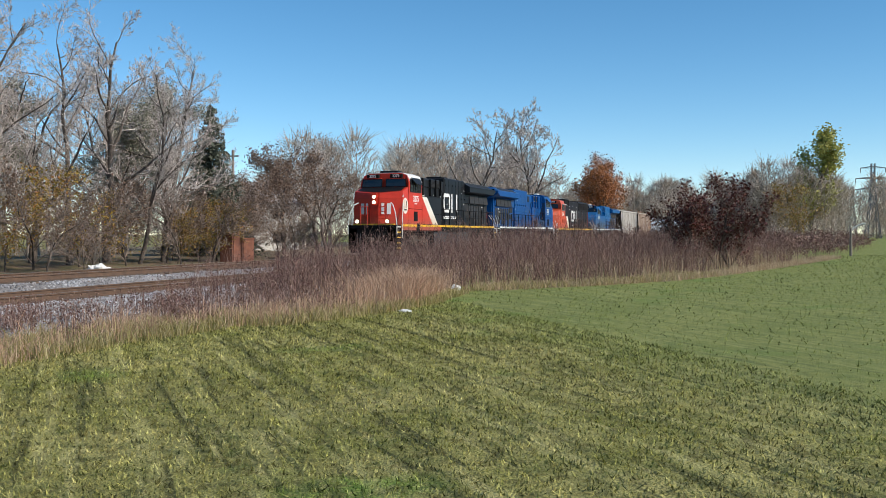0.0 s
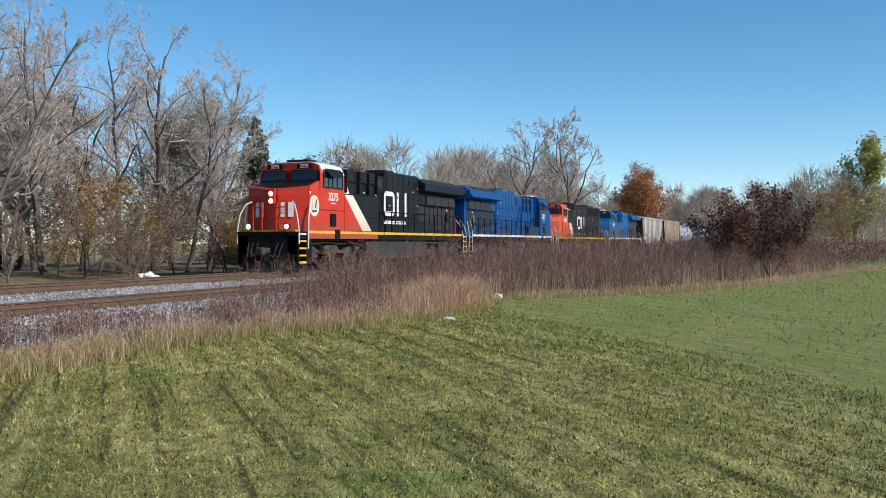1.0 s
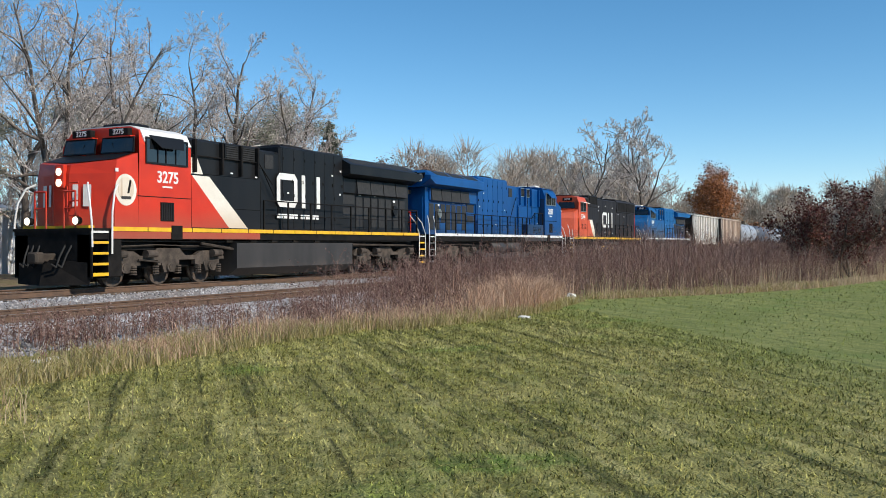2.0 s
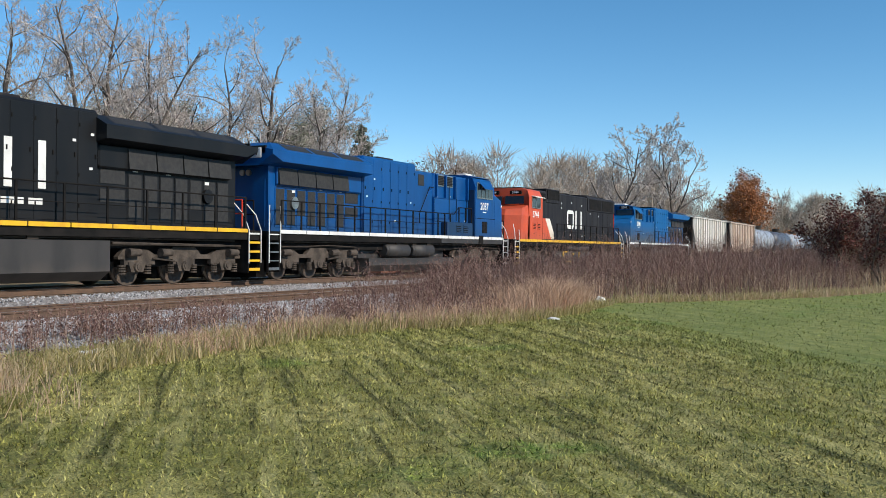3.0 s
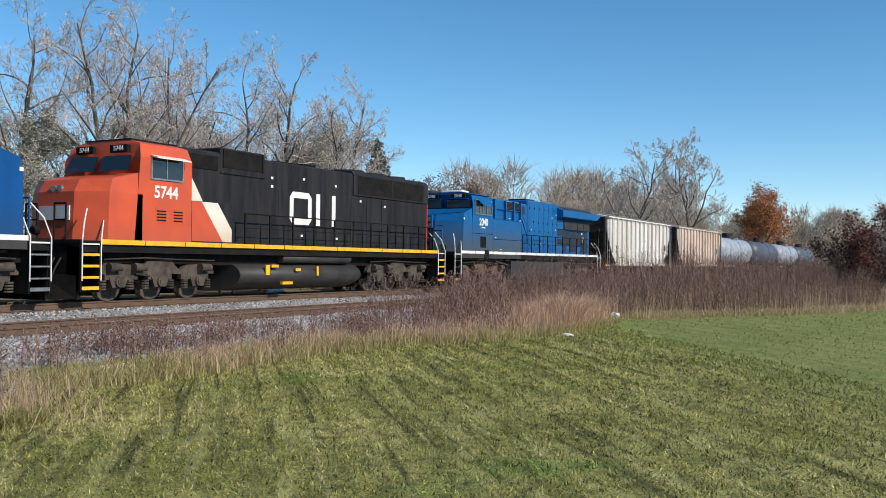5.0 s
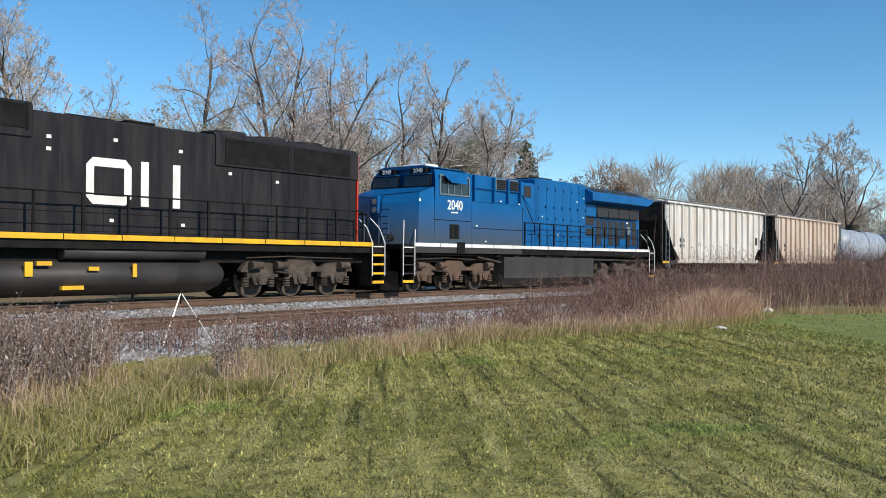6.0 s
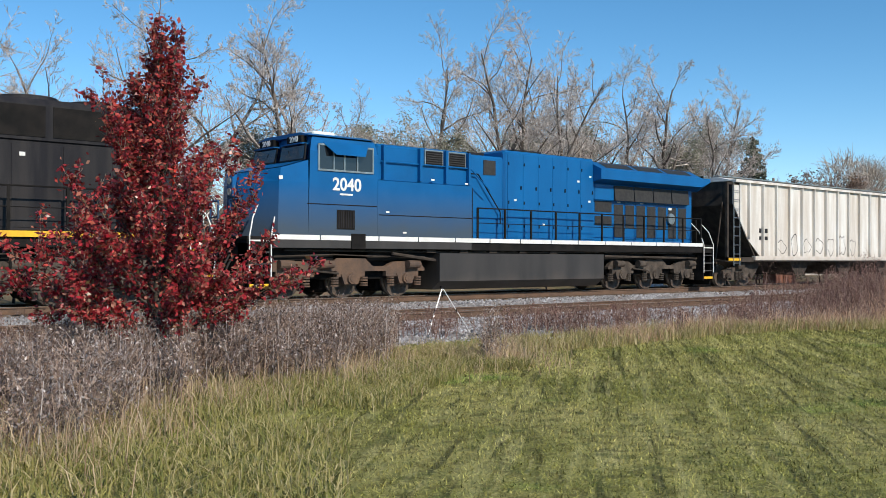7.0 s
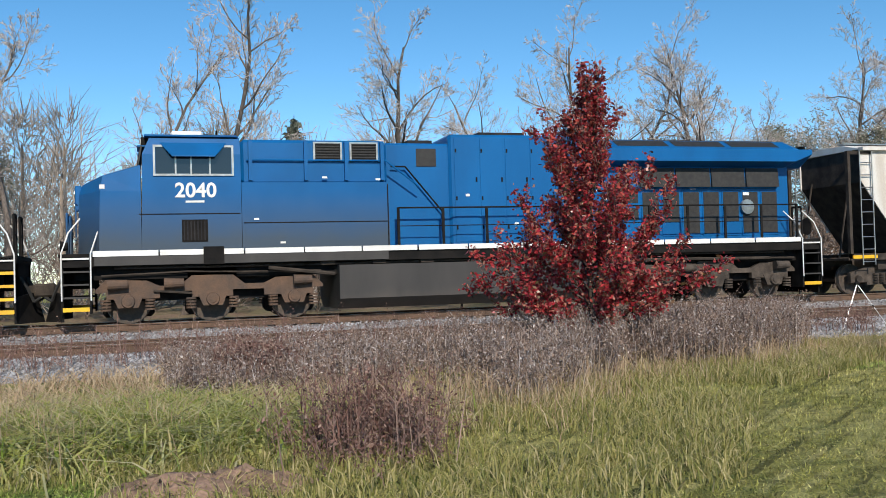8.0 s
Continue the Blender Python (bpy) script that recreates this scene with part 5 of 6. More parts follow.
def tank_car(name, label, length, paint):
    C = thing(name, label, "tank car", group="freight cars of the train")
    n = 24
    ring = lambda x, r: [(x, r * math.cos(2 * math.pi * k / n), 2.75 + r * math.sin(2 * math.pi * k / n)) for k in range(n)]
    a, b = 1.5, length - 1.5
    part("barrel", Geo().loft([ring(a, 0.4), ring(a + 0.12, 0.9), ring(a + 0.4, 1.28), ring(a + 0.9, 1.5), ring(b - 0.9, 1.5), ring(b - 0.4, 1.28), ring(b - 0.12, 0.9), ring(b, 0.4)]), paint, C, smooth=True)
    for x in (a + 3, length / 2, b - 3):
        part("band", Geo().loft([ring(x, 1.515), ring(x + 0.1, 1.515)]), paint, C)
    part("dome", Geo().cyl((length / 2, 0, 4.1), (length / 2, 0, 4.8), 0.62, 0.58, 18), "under", C)
    part("dome_platform", Geo().box(length / 2 - 1.1, length / 2 + 1.1, -0.9, 0.9, 4.2, 4.25).tube([(length / 2 - 1, -0.9, 4.25), (length / 2 - 1, -0.9, 4.9), (length / 2 + 1, -0.9, 4.9), (length / 2 + 1, -0.9, 4.25)], 0.02), "steel", C)
    part("stub_sill", Geo().box(0.3, 3.4, -0.3, 0.3, 0.85, 1.35).box(length - 3.4, length - 0.3, -0.3, 0.3, 0.85, 1.35), "under", C)
    for s in (-1, 1):
        part("ladder", Geo().tube([(length / 2 - 0.25, s * 1.5, 1.2), (length / 2 - 0.25, s * 1.45, 3.4), (length / 2 - 0.25, s * 0.9, 4.2)], 0.02).tube([(length / 2 + 0.25, s * 1.5, 1.2), (length / 2 + 0.25, s * 1.45, 3.4), (length / 2 + 0.25, s * 0.9, 4.2)], 0.02), "steel", C)
        part("end_rail", Geo().tube([(0.6, s * 1.4, 1.2), (0.6, s * 1.4, 2.2), (2.0, s * 1.48, 2.3)], 0.02).tube([(length - 0.6, s * 1.4, 1.2), (length - 0.6, s * 1.4, 2.2), (length - 2.0, s * 1.48, 2.3)], 0.02), "steel", C)
    car_truck(C, 2.0)
    car_truck(C, length - 2.0)
    return C


loco_a = ge_loco("locomotive_lead", "red and black diesel locomotive with cream stripe, number 3275", "3275", "red", "black", "black", "black", "yellow", "truck", cn=True)
loco_b = ge_loco("locomotive_reversed", "bright blue diesel locomotive running hood first, number 2037", "2037", "blue_deep", "blue_deep", "blue_deep", "blue_deep", "white", "truck", steps="steel")
loco_c = emd_loco("locomotive_older", "faded orange-red and black diesel locomotive, number 5744", "5744")
loco_d = ge_loco("locomotive_blue", "blue diesel locomotive with dusty grey lower cab, number 2040", "2040", "blue_dirty", "blue_dirty", "blue", "blue", "white", "truck_brown", steps="tank")
hop_1 = hopper_car("hopper_car", "weathered white ribbed covered hopper with sprayed marks", 18.9, "hopper", 2)
hop_2 = hopper_car("hopper_car", "rust-stained pinkish white covered hopper", 19.6, "hopper_pink", 5)
tank_1 = tank_car("tank_car", "silver grey cylindrical tank car with top dome", 18.6, "tank_car")
tank_2 = tank_car("tank_car", "dull blue-grey tank car with top dome", 18.6, "tank_dark")
tanks = [tank_1, tank_2]
for first in (tank_1, tank_2):
    t2 = copy_thing(first, Matrix.Identity(4))
    SPIN += [(o, 0.46) for o in t2.children if o.name.startswith("wheelset")]
    tanks.append(t2)
def taller(loco, k, sill=1.85):
    """Stretches what stands above the walkway."""
    done = set()
    for o in loco.children_recursive:
        if o.type != "MESH" or o.data.name in done:
            continue
        done.add(o.data.name)
        if o.name.startswith("number") and abs(o.matrix_local.translation.z) > 0.01:
            o.location.z = sill + (o.location.z - sill) * k
            continue
        for v in o.data.vertices:
            if v.co.z > sill:
                v.co.z = sill + (v.co.z - sill) * k


taller(loco_a, 1.07)
taller(loco_b, 1.08)
# place of each car's leading end along the train, and whether it runs reversed
CARS = [(loco_a, 52.76, False), (loco_b, 96.6, True), (loco_c, 97.0, False), (loco_d, 119.2, False), (hop_1, 141.3, False), (hop_2, 160.4, False)]
CARS += [(tk, 180.3 + 18.8 * i, False) for i, tk in enumerate(tanks)]


# ---- grass and weeds ----
def trodden(px, py):
    """True off the trodden path that leads up to the tripod."""
    a, d = np.array([4.2, 9.6]), np.array([3.1, 3.4])
    t = np.clip(((px - a[0]) * d[0] + (py - a[1]) * d[1]) / (d @ d), 0, 1)
    return np.hypot(px - a[0] - t * d[0], py - a[1] - t * d[1]) > 0.75


def loose_blades(name, label, category, mat, px, py, h, w, lean=0.5, seed=1, pz=None, seg=1):
    """Many grass blades as one object: leaning tapered strips at px, py with heights h."""
    if seg == 2:
        k = trodden(px, py) | (h < 0.3)
        px, py, h, w = px[k], py[k], h[k], w[k]
    rng = np.random.default_rng(seed)
    n = len(px)
    a, b = rng.uniform(0, 2 * np.pi, n), rng.uniform(0, 2 * np.pi, n)
    tilt = np.abs(rng.normal(0, lean, n)) * h
    base = np.stack([px, py, np.zeros(n) if pz is None else pz], -1)
    side = np.stack([np.cos(a), np.sin(a), np.zeros(n)], -1) * (w * rng.uniform(0.6, 1.4, n))[:, None] / 2
    over = np.stack([np.cos(b), np.sin(b), np.zeros(n)], -1) * tilt[:, None]
    up = np.array([0, 0, 1.0])
    if seg == 1:
        v = np.stack([base - side, base + side, base + over + up * h[:, None]], 1).reshape(-1, 3)
        f = np.arange(3 * n).reshape(n, 3)
    else:
        mid = base + over * 0.3 + up * (h * 0.62)[:, None]
        tip = base + over * 1.15 + up * (h * rng.uniform(0.8, 1.0, n))[:, None]
        v = np.stack([base - side, base + side, mid + side * 0.8, mid - side * 0.8, tip + side * 0.15, tip - side * 0.15], 1).reshape(-1, 3)
        k = (np.arange(n) * 6)[:, None]
        f = np.concatenate([k + [0, 1, 2, 3], k + [3, 2, 4, 5]], 0)
    return tagged(new(name, array_mesh(name, v, f, mat)), label, category, kind="stuff")


def weeds(name, label, mat, px, py, h, leaves, size, seed, pz=None, low=0.25, spread=0.10):
    """Upright withered stems with many small curled leaves and seed heads, as one object."""
    k = trodden(px, py)
    px, py, h = px[k], py[k], h[k]
    rng = np.random.default_rng(seed)
    n = len(px)
    base = np.stack([px, py, np.zeros(n) if pz is None else pz], -1)
    b = rng.uniform(0, 2 * np.pi, n)
    k = np.abs(rng.normal(0, 0.22, n)) * h
    tip = base + np.stack([np.cos(b) * k, np.sin(b) * k, h * rng.uniform(0.85, 1.0, n)], -1)

    def strips(p, q, w):
        a = rng.uniform(0, 2 * np.pi, len(p))
        side = np.stack([np.cos(a), np.sin(a), np.zeros(len(p))], -1) * w
        return np.stack([p - side, p + side, q + side * 0.4, q - side * 0.4], 1).reshape(-1, 3)

    # side twigs that fan out from each stem, and leaves along them
    nb = 4
    who = np.repeat(np.arange(n), nb)
    u = rng.uniform(low, 0.92, n * nb)[:, None]
    p0 = base[who] + (tip - base)[who] * u
    a = rng.uniform(0, 2 * np.pi, n * nb)
    r = (h[who] * rng.uniform(0.12, 0.34, n * nb) + spread * 0.5)[:, None]
    p1 = p0 + np.stack([np.cos(a), np.sin(a), rng.uniform(0.5, 1.6, n * nb)], -1) * r * 0.7
    v1 = np.concatenate([strips(base, tip, 0.0065), strips(p0, p1, 0.004)])
    m = n * leaves
    pick = rng.integers(0, nb, m) + np.repeat(np.arange(n), leaves) * nb
    t = rng.random((m, 1)) ** 0.6
    c = p0[pick] + (p1 - p0)[pick] * t + rng.normal(0, spread * 0.3, (m, 3))
    d1 = rng.normal(0, 1, (m, 3))
    d1 /= np.linalg.norm(d1, axis=1, keepdims=True)
    d2 = np.cross(d1, rng.normal(0, 1, (m, 3)))
    d2 /= np.linalg.norm(d2, axis=1, keepdims=True)
    s = size * rng.uniform(0.5, 1.5, (m, 1))
    v2 = np.stack([c - d1 * s, c + d2 * s * 0.45, c + d1 * s, c - d2 * s * 0.45], 1).reshape(-1, 3)
    v = np.concatenate([v1, v2])
    f = np.arange(len(v)).reshape(-1, 4)
    return tagged(new(name, array_mesh(name, v, f, mat)), label, "weeds", kind="stuff")


def patch(rng, n, x0, x1, lo, hi):
    """n places between x0 and x1, between the lines lo(x) and hi(x)."""
    x = rng.uniform(x0, x1, n)
    a, b = np.array([lo(t) for t in x]), np.array([hi(t) for t in x])
    return x, a + (b - a) * rng.random(n)


def clumped(rng, x, y, cell, keep):
    """Thins places out in patches."""
    k = np.array([noise.noise(Vector((a / cell, b / cell, 3.3))) for a, b in zip(x, y)])
    m = k + rng.normal(0, 0.12, len(x)) > keep
    return x[m], y[m]


def grassland():
    rng = np.random.default_rng(11)
    # mown lawn
    n = 460000
    x = -9 + 89 * rng.random(n) ** 1.85
    low = -1.5 - 0.4 * np.maximum(0, x - 8)
    y = low + (12 - low) * rng.random(n) ** 0.95
    e = np.interp(x, np.arange(-30, 80), [edge_y(t) for t in range(-30, 80)])
    m = (y < e + 0.4) & ((0.573 * x - 0.819 * y < 6.2) | (rng.random(n) < 0.08))
    x, y = x[m], y[m]
    dist = np.minimum(np.hypot(x + 5, y + 2), np.hypot(x, y - 1.4))
    h = rng.uniform(0.015, 0.042, len(x)) * (1 + 0.02 * dist)
    loose_blades("lawn_grass", "short mown green and yellow lawn grass", "grass", "blade", x, y, h, 0.008 + 0.0009 * dist, 1.0, 2)
    # longer uncut fringe before the weeds
    n = 46000
    x, y = patch(rng, n, -12, 40, lambda t: edge_y(t) - (1.2 if t < 5 else 0.3), lambda t: edge_y(t) + (3.2 if t < 5 else 1.3))
    x, y = clumped(rng, x, y, 1.1, -0.2)
    loose_blades("fringe_grass", "long uncut yellow-green grass beside the weeds", "grass", "tall_green", x, y, rng.uniform(0.08, 0.27, len(x)), np.full(len(x), 0.012), 0.85, 3, seg=2)
    n = 42000
    x, y = patch(rng, n, -11, 6, lambda t: edge_y(t) - float(np.interp(t, [-2, 5], [4.6, 1.2])), lambda t: edge_y(t))
    x, y = clumped(rng, x, y, 1.3, -0.06)
    loose_blades("uncut_grass", "knee-low uncut grass, green and straw", "grass", "uncut", x, y, rng.uniform(0.05, 0.2, len(x)), np.full(len(x), 0.011), 1.0, 51, seg=2)
    n = 24000
    x = rng.uniform(-8, 7, n)
    y = np.array([edge_y(t) for t in x]) + rng.normal(0.25, 0.85, n)
    x, y = clumped(rng, x, y, 0.6, 0.02)
    loose_blades("dry_grass", "dry tan grass stalks among the weeds", "grass", "tan", x, y, rng.uniform(0.1, 0.6, len(x)) ** 1.3, np.full(len(x), 0.007), 0.75, 4, seg=2)
    n = 9000
    x = np.where(rng.random(n) < 0.72, rng.normal(23.8, 1.25, n), rng.uniform(13, 24, n))
    y = np.array([edge_y(t) for t in x]) + 0.15 + np.abs(rng.normal(0, 0.9, n))
    tuft = np.array([noise.noise(Vector((a / 0.7, b / 0.7, 5.0))) for a, b in zip(x, y)])
    loose_blades("pink_grass", "clump of tall reddish dry grass", "grass", "pink", x, y, rng.uniform(0.3, 0.9, n) * (1 + 0.8 * tuft) * np.interp(x, [12, 19, 22], [0.45, 0.6, 1]), np.full(n, 0.011), 0.55, 5, seg=2)
    n = 9500
    x = rng.normal(-5.8, 0.9, n)
    y = rng.normal(7.2, 0.75, n)
    loose_blades("green_tussock", "lush bright green tussock of long grass", "grass", "tussock", x, y, rng.uniform(0.12, 0.36, n), np.full(n, 0.024), 2.1, 6, seg=2)
    n = 9000
    x, y = rng.uniform(-11, -3.5, n), rng.uniform(8.4, 13.2, n)
    x, y = clumped(rng, x, y, 0.8, -0.15)
    loose_blades("flattened_straw", "flattened pale straw grass before the ballast", "grass", "tan", x, y, rng.uniform(0.08, 0.34, len(x)), np.full(len(x), 0.014), 1.5, 41, seg=2)
    # tall dark weeds along the line
    n = 19000
    x, y = patch(rng, n, 20, 62, lambda t: max(edge_y(t) + 0.4 + 0.5 * math.sin(t * 0.9), 12.2 if t < 27 else -9), lambda t: 16.2)
    keep = rng.random(len(x)) < np.clip((x - 21.0 + rng.normal(0, 1.0, len(x))) / 4, 0.10, 1)
    x, y = x[keep], y[keep]
    x, y = clumped(rng, x, y, 0.9, -0.10)
    lump = np.array([noise.noise(Vector((a / 1.3, b / 1.3, 8.0))) for a, b in zip(x, y)])
    h = (1 + 0.9 * lump) * np.interp(x, [20, 23, 26, 30, 45, 70], [0.55, 0.9, 1.2, 1.45, 1.75, 1.85]) * rng.uniform(0.45, 1.15, len(x)) * np.interp(y - np.array([edge_y(t) for t in x]), [0, 1.2, 3], [0.4, 0.8, 1])
    weeds("tall_weeds", "dense tall withered reddish-brown weeds beside the track", "weed", x, y, h, 15, 0.021, 7, spread=0.12)
    n = 3600
    x, y = patch(rng, n, 60, 128, lambda t: edge_y(t) + 0.5, lambda t: 15)
    weeds("far_weeds", "tall brown weeds along the field's edge", "weed", x, y, rng.uniform(1.0, 1.9, n), 18, 0.075, 8, spread=0.2)
    n = 2600
    x, y = patch(rng, n, 28, 62, lambda t: edge_y(t) + 0.1, lambda t: edge_y(t) + 4)
    loose_blades("pale_stalks", "pale dry stalks standing above the weeds", "grass", "tan", x, y, rng.uniform(0.3, 1.2, n), np.full(n, 0.011), 0.45, 21, seg=2)
    n = 9000
    x, y = patch(rng, n, 28, 70, lambda t: edge_y(t) - 0.5, lambda t: edge_y(t) + 0.7)
    loose_blades("weed_foot_grass", "pale dry grass at the foot of the weeds", "grass", "tan", x, y, rng.uniform(0.06, 0.32, n), np.full(n, 0.014), 0.9, 22, seg=2)
    # low weeds before the ballast
    n = 3000
    x, y = patch(rng, n, 5.5, 22, lambda t: edge_y(t) + 0.7, lambda t: 14.6)
    x, y = clumped(rng, x, y, 1.2, 0.0)
    weeds("low_weeds", "sparse low brown weeds on the ballast slope", "weed", x, y, rng.uniform(0.3, 0.7, len(x)) * np.interp(x, [8, 18, 22], [1, 0.9, 1.4]), 18, 0.02, 9)
    n = 5000
    x, y = patch(rng, n, 10, 23, lambda t: edge_y(t) - 0.1, lambda t: edge_y(t) + (1.2 if t < 15 else 2.4))
    x, y = clumped(rng, x, y, 0.7, -0.05)
    loose_blades("brown_fringe_grass", "low reddish-brown withered grass before the ballast", "grass", "pink", x, y, rng.uniform(0.08, 0.42, len(x)), np.full(len(x), 0.009), 0.7, 31, seg=2)
    n = 9000
    x, y = patch(rng, n, 5, 23, lambda t: edge_y(t) - 0.3, lambda t: edge_y(t) + 1.6)
    x, y = clumped(rng, x, y, 0.6, -0.1)
    loose_blades("mixed_fringe_grass", "ragged green and straw-coloured grass tufts", "grass", "tall_green", x, y, rng.uniform(0.06, 0.34, len(x)), np.full(len(x), 0.013), 0.9, 33, seg=2)
    # grey seed heads round the red tree
    n = 11000
    x, y = patch(rng, n, -5.5, 6.6, lambda t: edge_y(t) + (-0.5 if t > -2 else 2.0), lambda t: 13.9)
    x, y = clumped(rng, x, y, 1.1, -0.06)
    weeds("seed_weeds", "grey-brown weeds with pale dry seed heads", "weed_grey", x, y, rng.uniform(0.3, 0.95, len(x)) * np.interp(x, [-5, -2, 0], [0.6, 0.75, 1]), 22, 0.019, 10, spread=0.08)
    n = 900
    x, y = patch(rng, n, -10, 7, lambda t: 13.6, lambda t: 16.2)
    weeds("slope_weeds", "thin brown weeds growing in the ballast", "weed", x, y, rng.uniform(0.3, 0.9, n), 16, 0.018, 12)
    n = 300
    x, y = rng.normal(-3.9, 0.32, n), rng.normal(5.4, 0.36, n)
    weeds("dark_weed_clump", "dark withered weed clump at the lawn's edge", "weed", x, y, rng.uniform(0.15, 0.8, n), 22, 0.018, 13, low=0.15)
    n = 380
    x, y = rng.normal(-4.3, 0.3, n), rng.normal(10.8, 0.3, n)
    weeds("dark_shrub", "low dark maroon shrub", "weed", x, y, rng.uniform(0.3, 0.7, n), 30, 0.022, 14, low=0.1)


grassland()


# ---- trees ----
def skeleton_of(rng, height, radius, levels, lean=(0, 0), up=0.25, wob=0.12, straight=None):
    """Branches of a tree as segments (start, end, radius, radius, level); levels: (children, length share, angle in degrees, first place)."""
    out = []

    def grow(p, d, length, r, lev):
        n = (9, 6, 5, 3, 2)[min(lev, 4)]
        pts, q, dd = [p.copy()], p.copy(), d.copy()
        for i in range(n):
            w = straight if straight is not None and lev == 0 else wob
            dd = dd + np.array([rng.gauss(0, w), rng.gauss(0, w), rng.gauss(0, w) + up * (0.35 if lev else 0.1)])
            dd /= np.linalg.norm(dd)
            q = q + dd * length / n
            pts.append(q.copy())
        rad = lambda t: max(0.004, r * (1 - 0.82 * t))
        for i in range(n):
            out.append((*pts[i], *pts[i + 1], rad(i / n), rad((i + 1) / n), lev))
        if lev >= len(levels):
            return
        k, share, ang, first = levels[lev]
        for j in range(k):
            t = first + (1 - first) * (j + rng.random()) / k
            i = min(n - 1, int(t * n))
            base = pts[i] + (pts[i + 1] - pts[i]) * (t * n - i)
            axis = pts[i + 1] - pts[i]
            axis /= np.linalg.norm(axis)
            s = np.cross(axis, np.array([rng.gauss(0, 1), rng.gauss(0, 1), rng.gauss(0, 1)]))
            s /= np.linalg.norm(s) + 1e-9
            a = radians(ang * rng.uniform(0.7, 1.25))
            grow(base, axis * math.cos(a) + s * math.sin(a), length * share * rng.uniform(0.65, 1.2) * (1.15 - 0.65 * t), rad(t) * 0.62, lev + 1)

    d0 = np.array([lean[0], lean[1], 1.0])
    grow(np.zeros(3), d0 / np.linalg.norm(d0), height, radius, 0)
    return np.array(out)


def tubes(segs, sides):
    """Vertices and faces of thin prisms along segments."""
    p, q = segs[:, 0:3], segs[:, 3:6]
    d = q - p
    d /= np.linalg.norm(d, axis=1, keepdims=True) + 1e-9
    ref = np.where(np.abs(d[:, 2:3]) < 0.9, np.array([[0, 0, 1.0]]), np.array([[1.0, 0, 0]]))
    a = np.cross(d, ref)
    a /= np.linalg.norm(a, axis=1, keepdims=True)
    b = np.cross(d, a)
    ang = np.arange(sides) * 2 * np.pi / sides
    ring = a[:, None] * np.cos(ang)[None, :, None] + b[:, None] * np.sin(ang)[None, :, None]
    v = np.concatenate([p[:, None] + ring * segs[:, 6][:, None, None], q[:, None] + ring * segs[:, 7][:, None, None]], 1)
    k = (np.arange(len(segs)) * 2 * sides)[:, None, None]
    j = np.arange(sides)
    quad = np.stack([j, (j + 1) % sides, (j + 1) % sides + sides, j + sides], -1)[None]
    return v.reshape(-1, 3), (quad + k).reshape(-1, 4)


def leaf_quads(rng, c, size, flat=0.6):
    m = len(c)
    d1 = rng.normal(0, 1, (m, 3))
    d1[:, 2] *= flat
    d1 /= np.linalg.norm(d1, axis=1, keepdims=True)
    d2 = np.cross(d1, rng.normal(0, 1, (m, 3)))
    d2 /= np.linalg.norm(d2, axis=1, keepdims=True)
    s = size * rng.uniform(0.55, 1.35, (m, 1))
    return np.stack([c - d1 * s, c + d2 * s * 0.55, c + d1 * s, c - d2 * s * 0.55], 1).reshape(-1, 3), np.arange(4 * m).reshape(-1, 4)


def tree(name, label, height, radius, levels, seed, bark="bark", twig="twig", leaf=None, leaves=0, leaf_size=0.06, thick=2, leaf_lev=2, min_twig=0.0095, up=0.2, wob=0.16, spread=0.15, lean=(0, 0), category="tree"):
    rng = random.Random(seed)
    nr = np.random.default_rng(seed)
    s = skeleton_of(rng, height, radius, levels, lean, up, wob)
    s[:, 6:8] = np.maximum(s[:, 6:8], min_twig)
    T = thing(name, label, category, group="trees along the line")
    part("trunk", array_mesh("trunk", *tubes(s[s[:, 8] < thick], 7), bark), None, T)
    fine = s[s[:, 8] >= thick]
    if len(fine):
        part("crown", array_mesh("crown", *tubes(fine, 3), twig), None, T)
    if leaves:
        src = s[s[:, 8] >= leaf_lev]
        i = nr.integers(0, len(src), leaves)
        c = src[i, 0:3] + (src[i, 3:6] - src[i, 0:3]) * nr.random((leaves, 1)) + nr.normal(0, spread, (leaves, 3))
        c[:, 2] = np.maximum(c[:, 2], 0.1)
        part("foliage", array_mesh("foliage", *leaf_quads(nr, c, leaf_size), leaf), None, T)
    return T


def stand(t, x, y, z=0.0, turn=0.0, scale=1.0):
    t.matrix_basis = pose(x, y, z, 0, 0, turn) @ Matrix.Scale(scale, 4)
    return t


def again(t, x, y, turn, scale, label=""):
    c = copy_thing(t, pose(x, y, 0, 0, 0, turn))
    c.matrix_basis = pose(x, y, 0, 0, 0, turn) @ Matrix.Scale(scale, 4)
    if label:
        c["label"] = label
    return c


TALL = [(16, 0.40, 50, 0.2), (9, 0.5, 46, 0.15), (7, 0.5, 46, 0.15), (4, 0.5, 46, 0.2)]
tall_1 = stand(tree("bare_tree", "tall leafless tree with pale grey twigs", 13.4, 0.22, TALL, 21), 30.9, 34.0, 0, 40, 0.93)
tall_2 = stand(tree("bare_tree", "tall leafless tree with forked trunk", 12.9, 0.25, [(14, 0.46, 44, 0.14), (9, 0.48, 45, 0.2), (7, 0.5, 45, 0.15), (4, 0.5, 45, 0.2)], 22, lean=(0.06, 0.0)), 42.4, 34.0, 0, 10, 0.93)
tall_3 = stand(tree("bare_tree", "slender leafless tree with upswept branches", 14.0, 0.17, [(14, 0.32, 40, 0.3), (8, 0.5, 42, 0.15), (7, 0.5, 45, 0.15), (4, 0.5, 45, 0.2)], 23, up=0.3), -4.5, 34.0, 0, 0, 0.91)
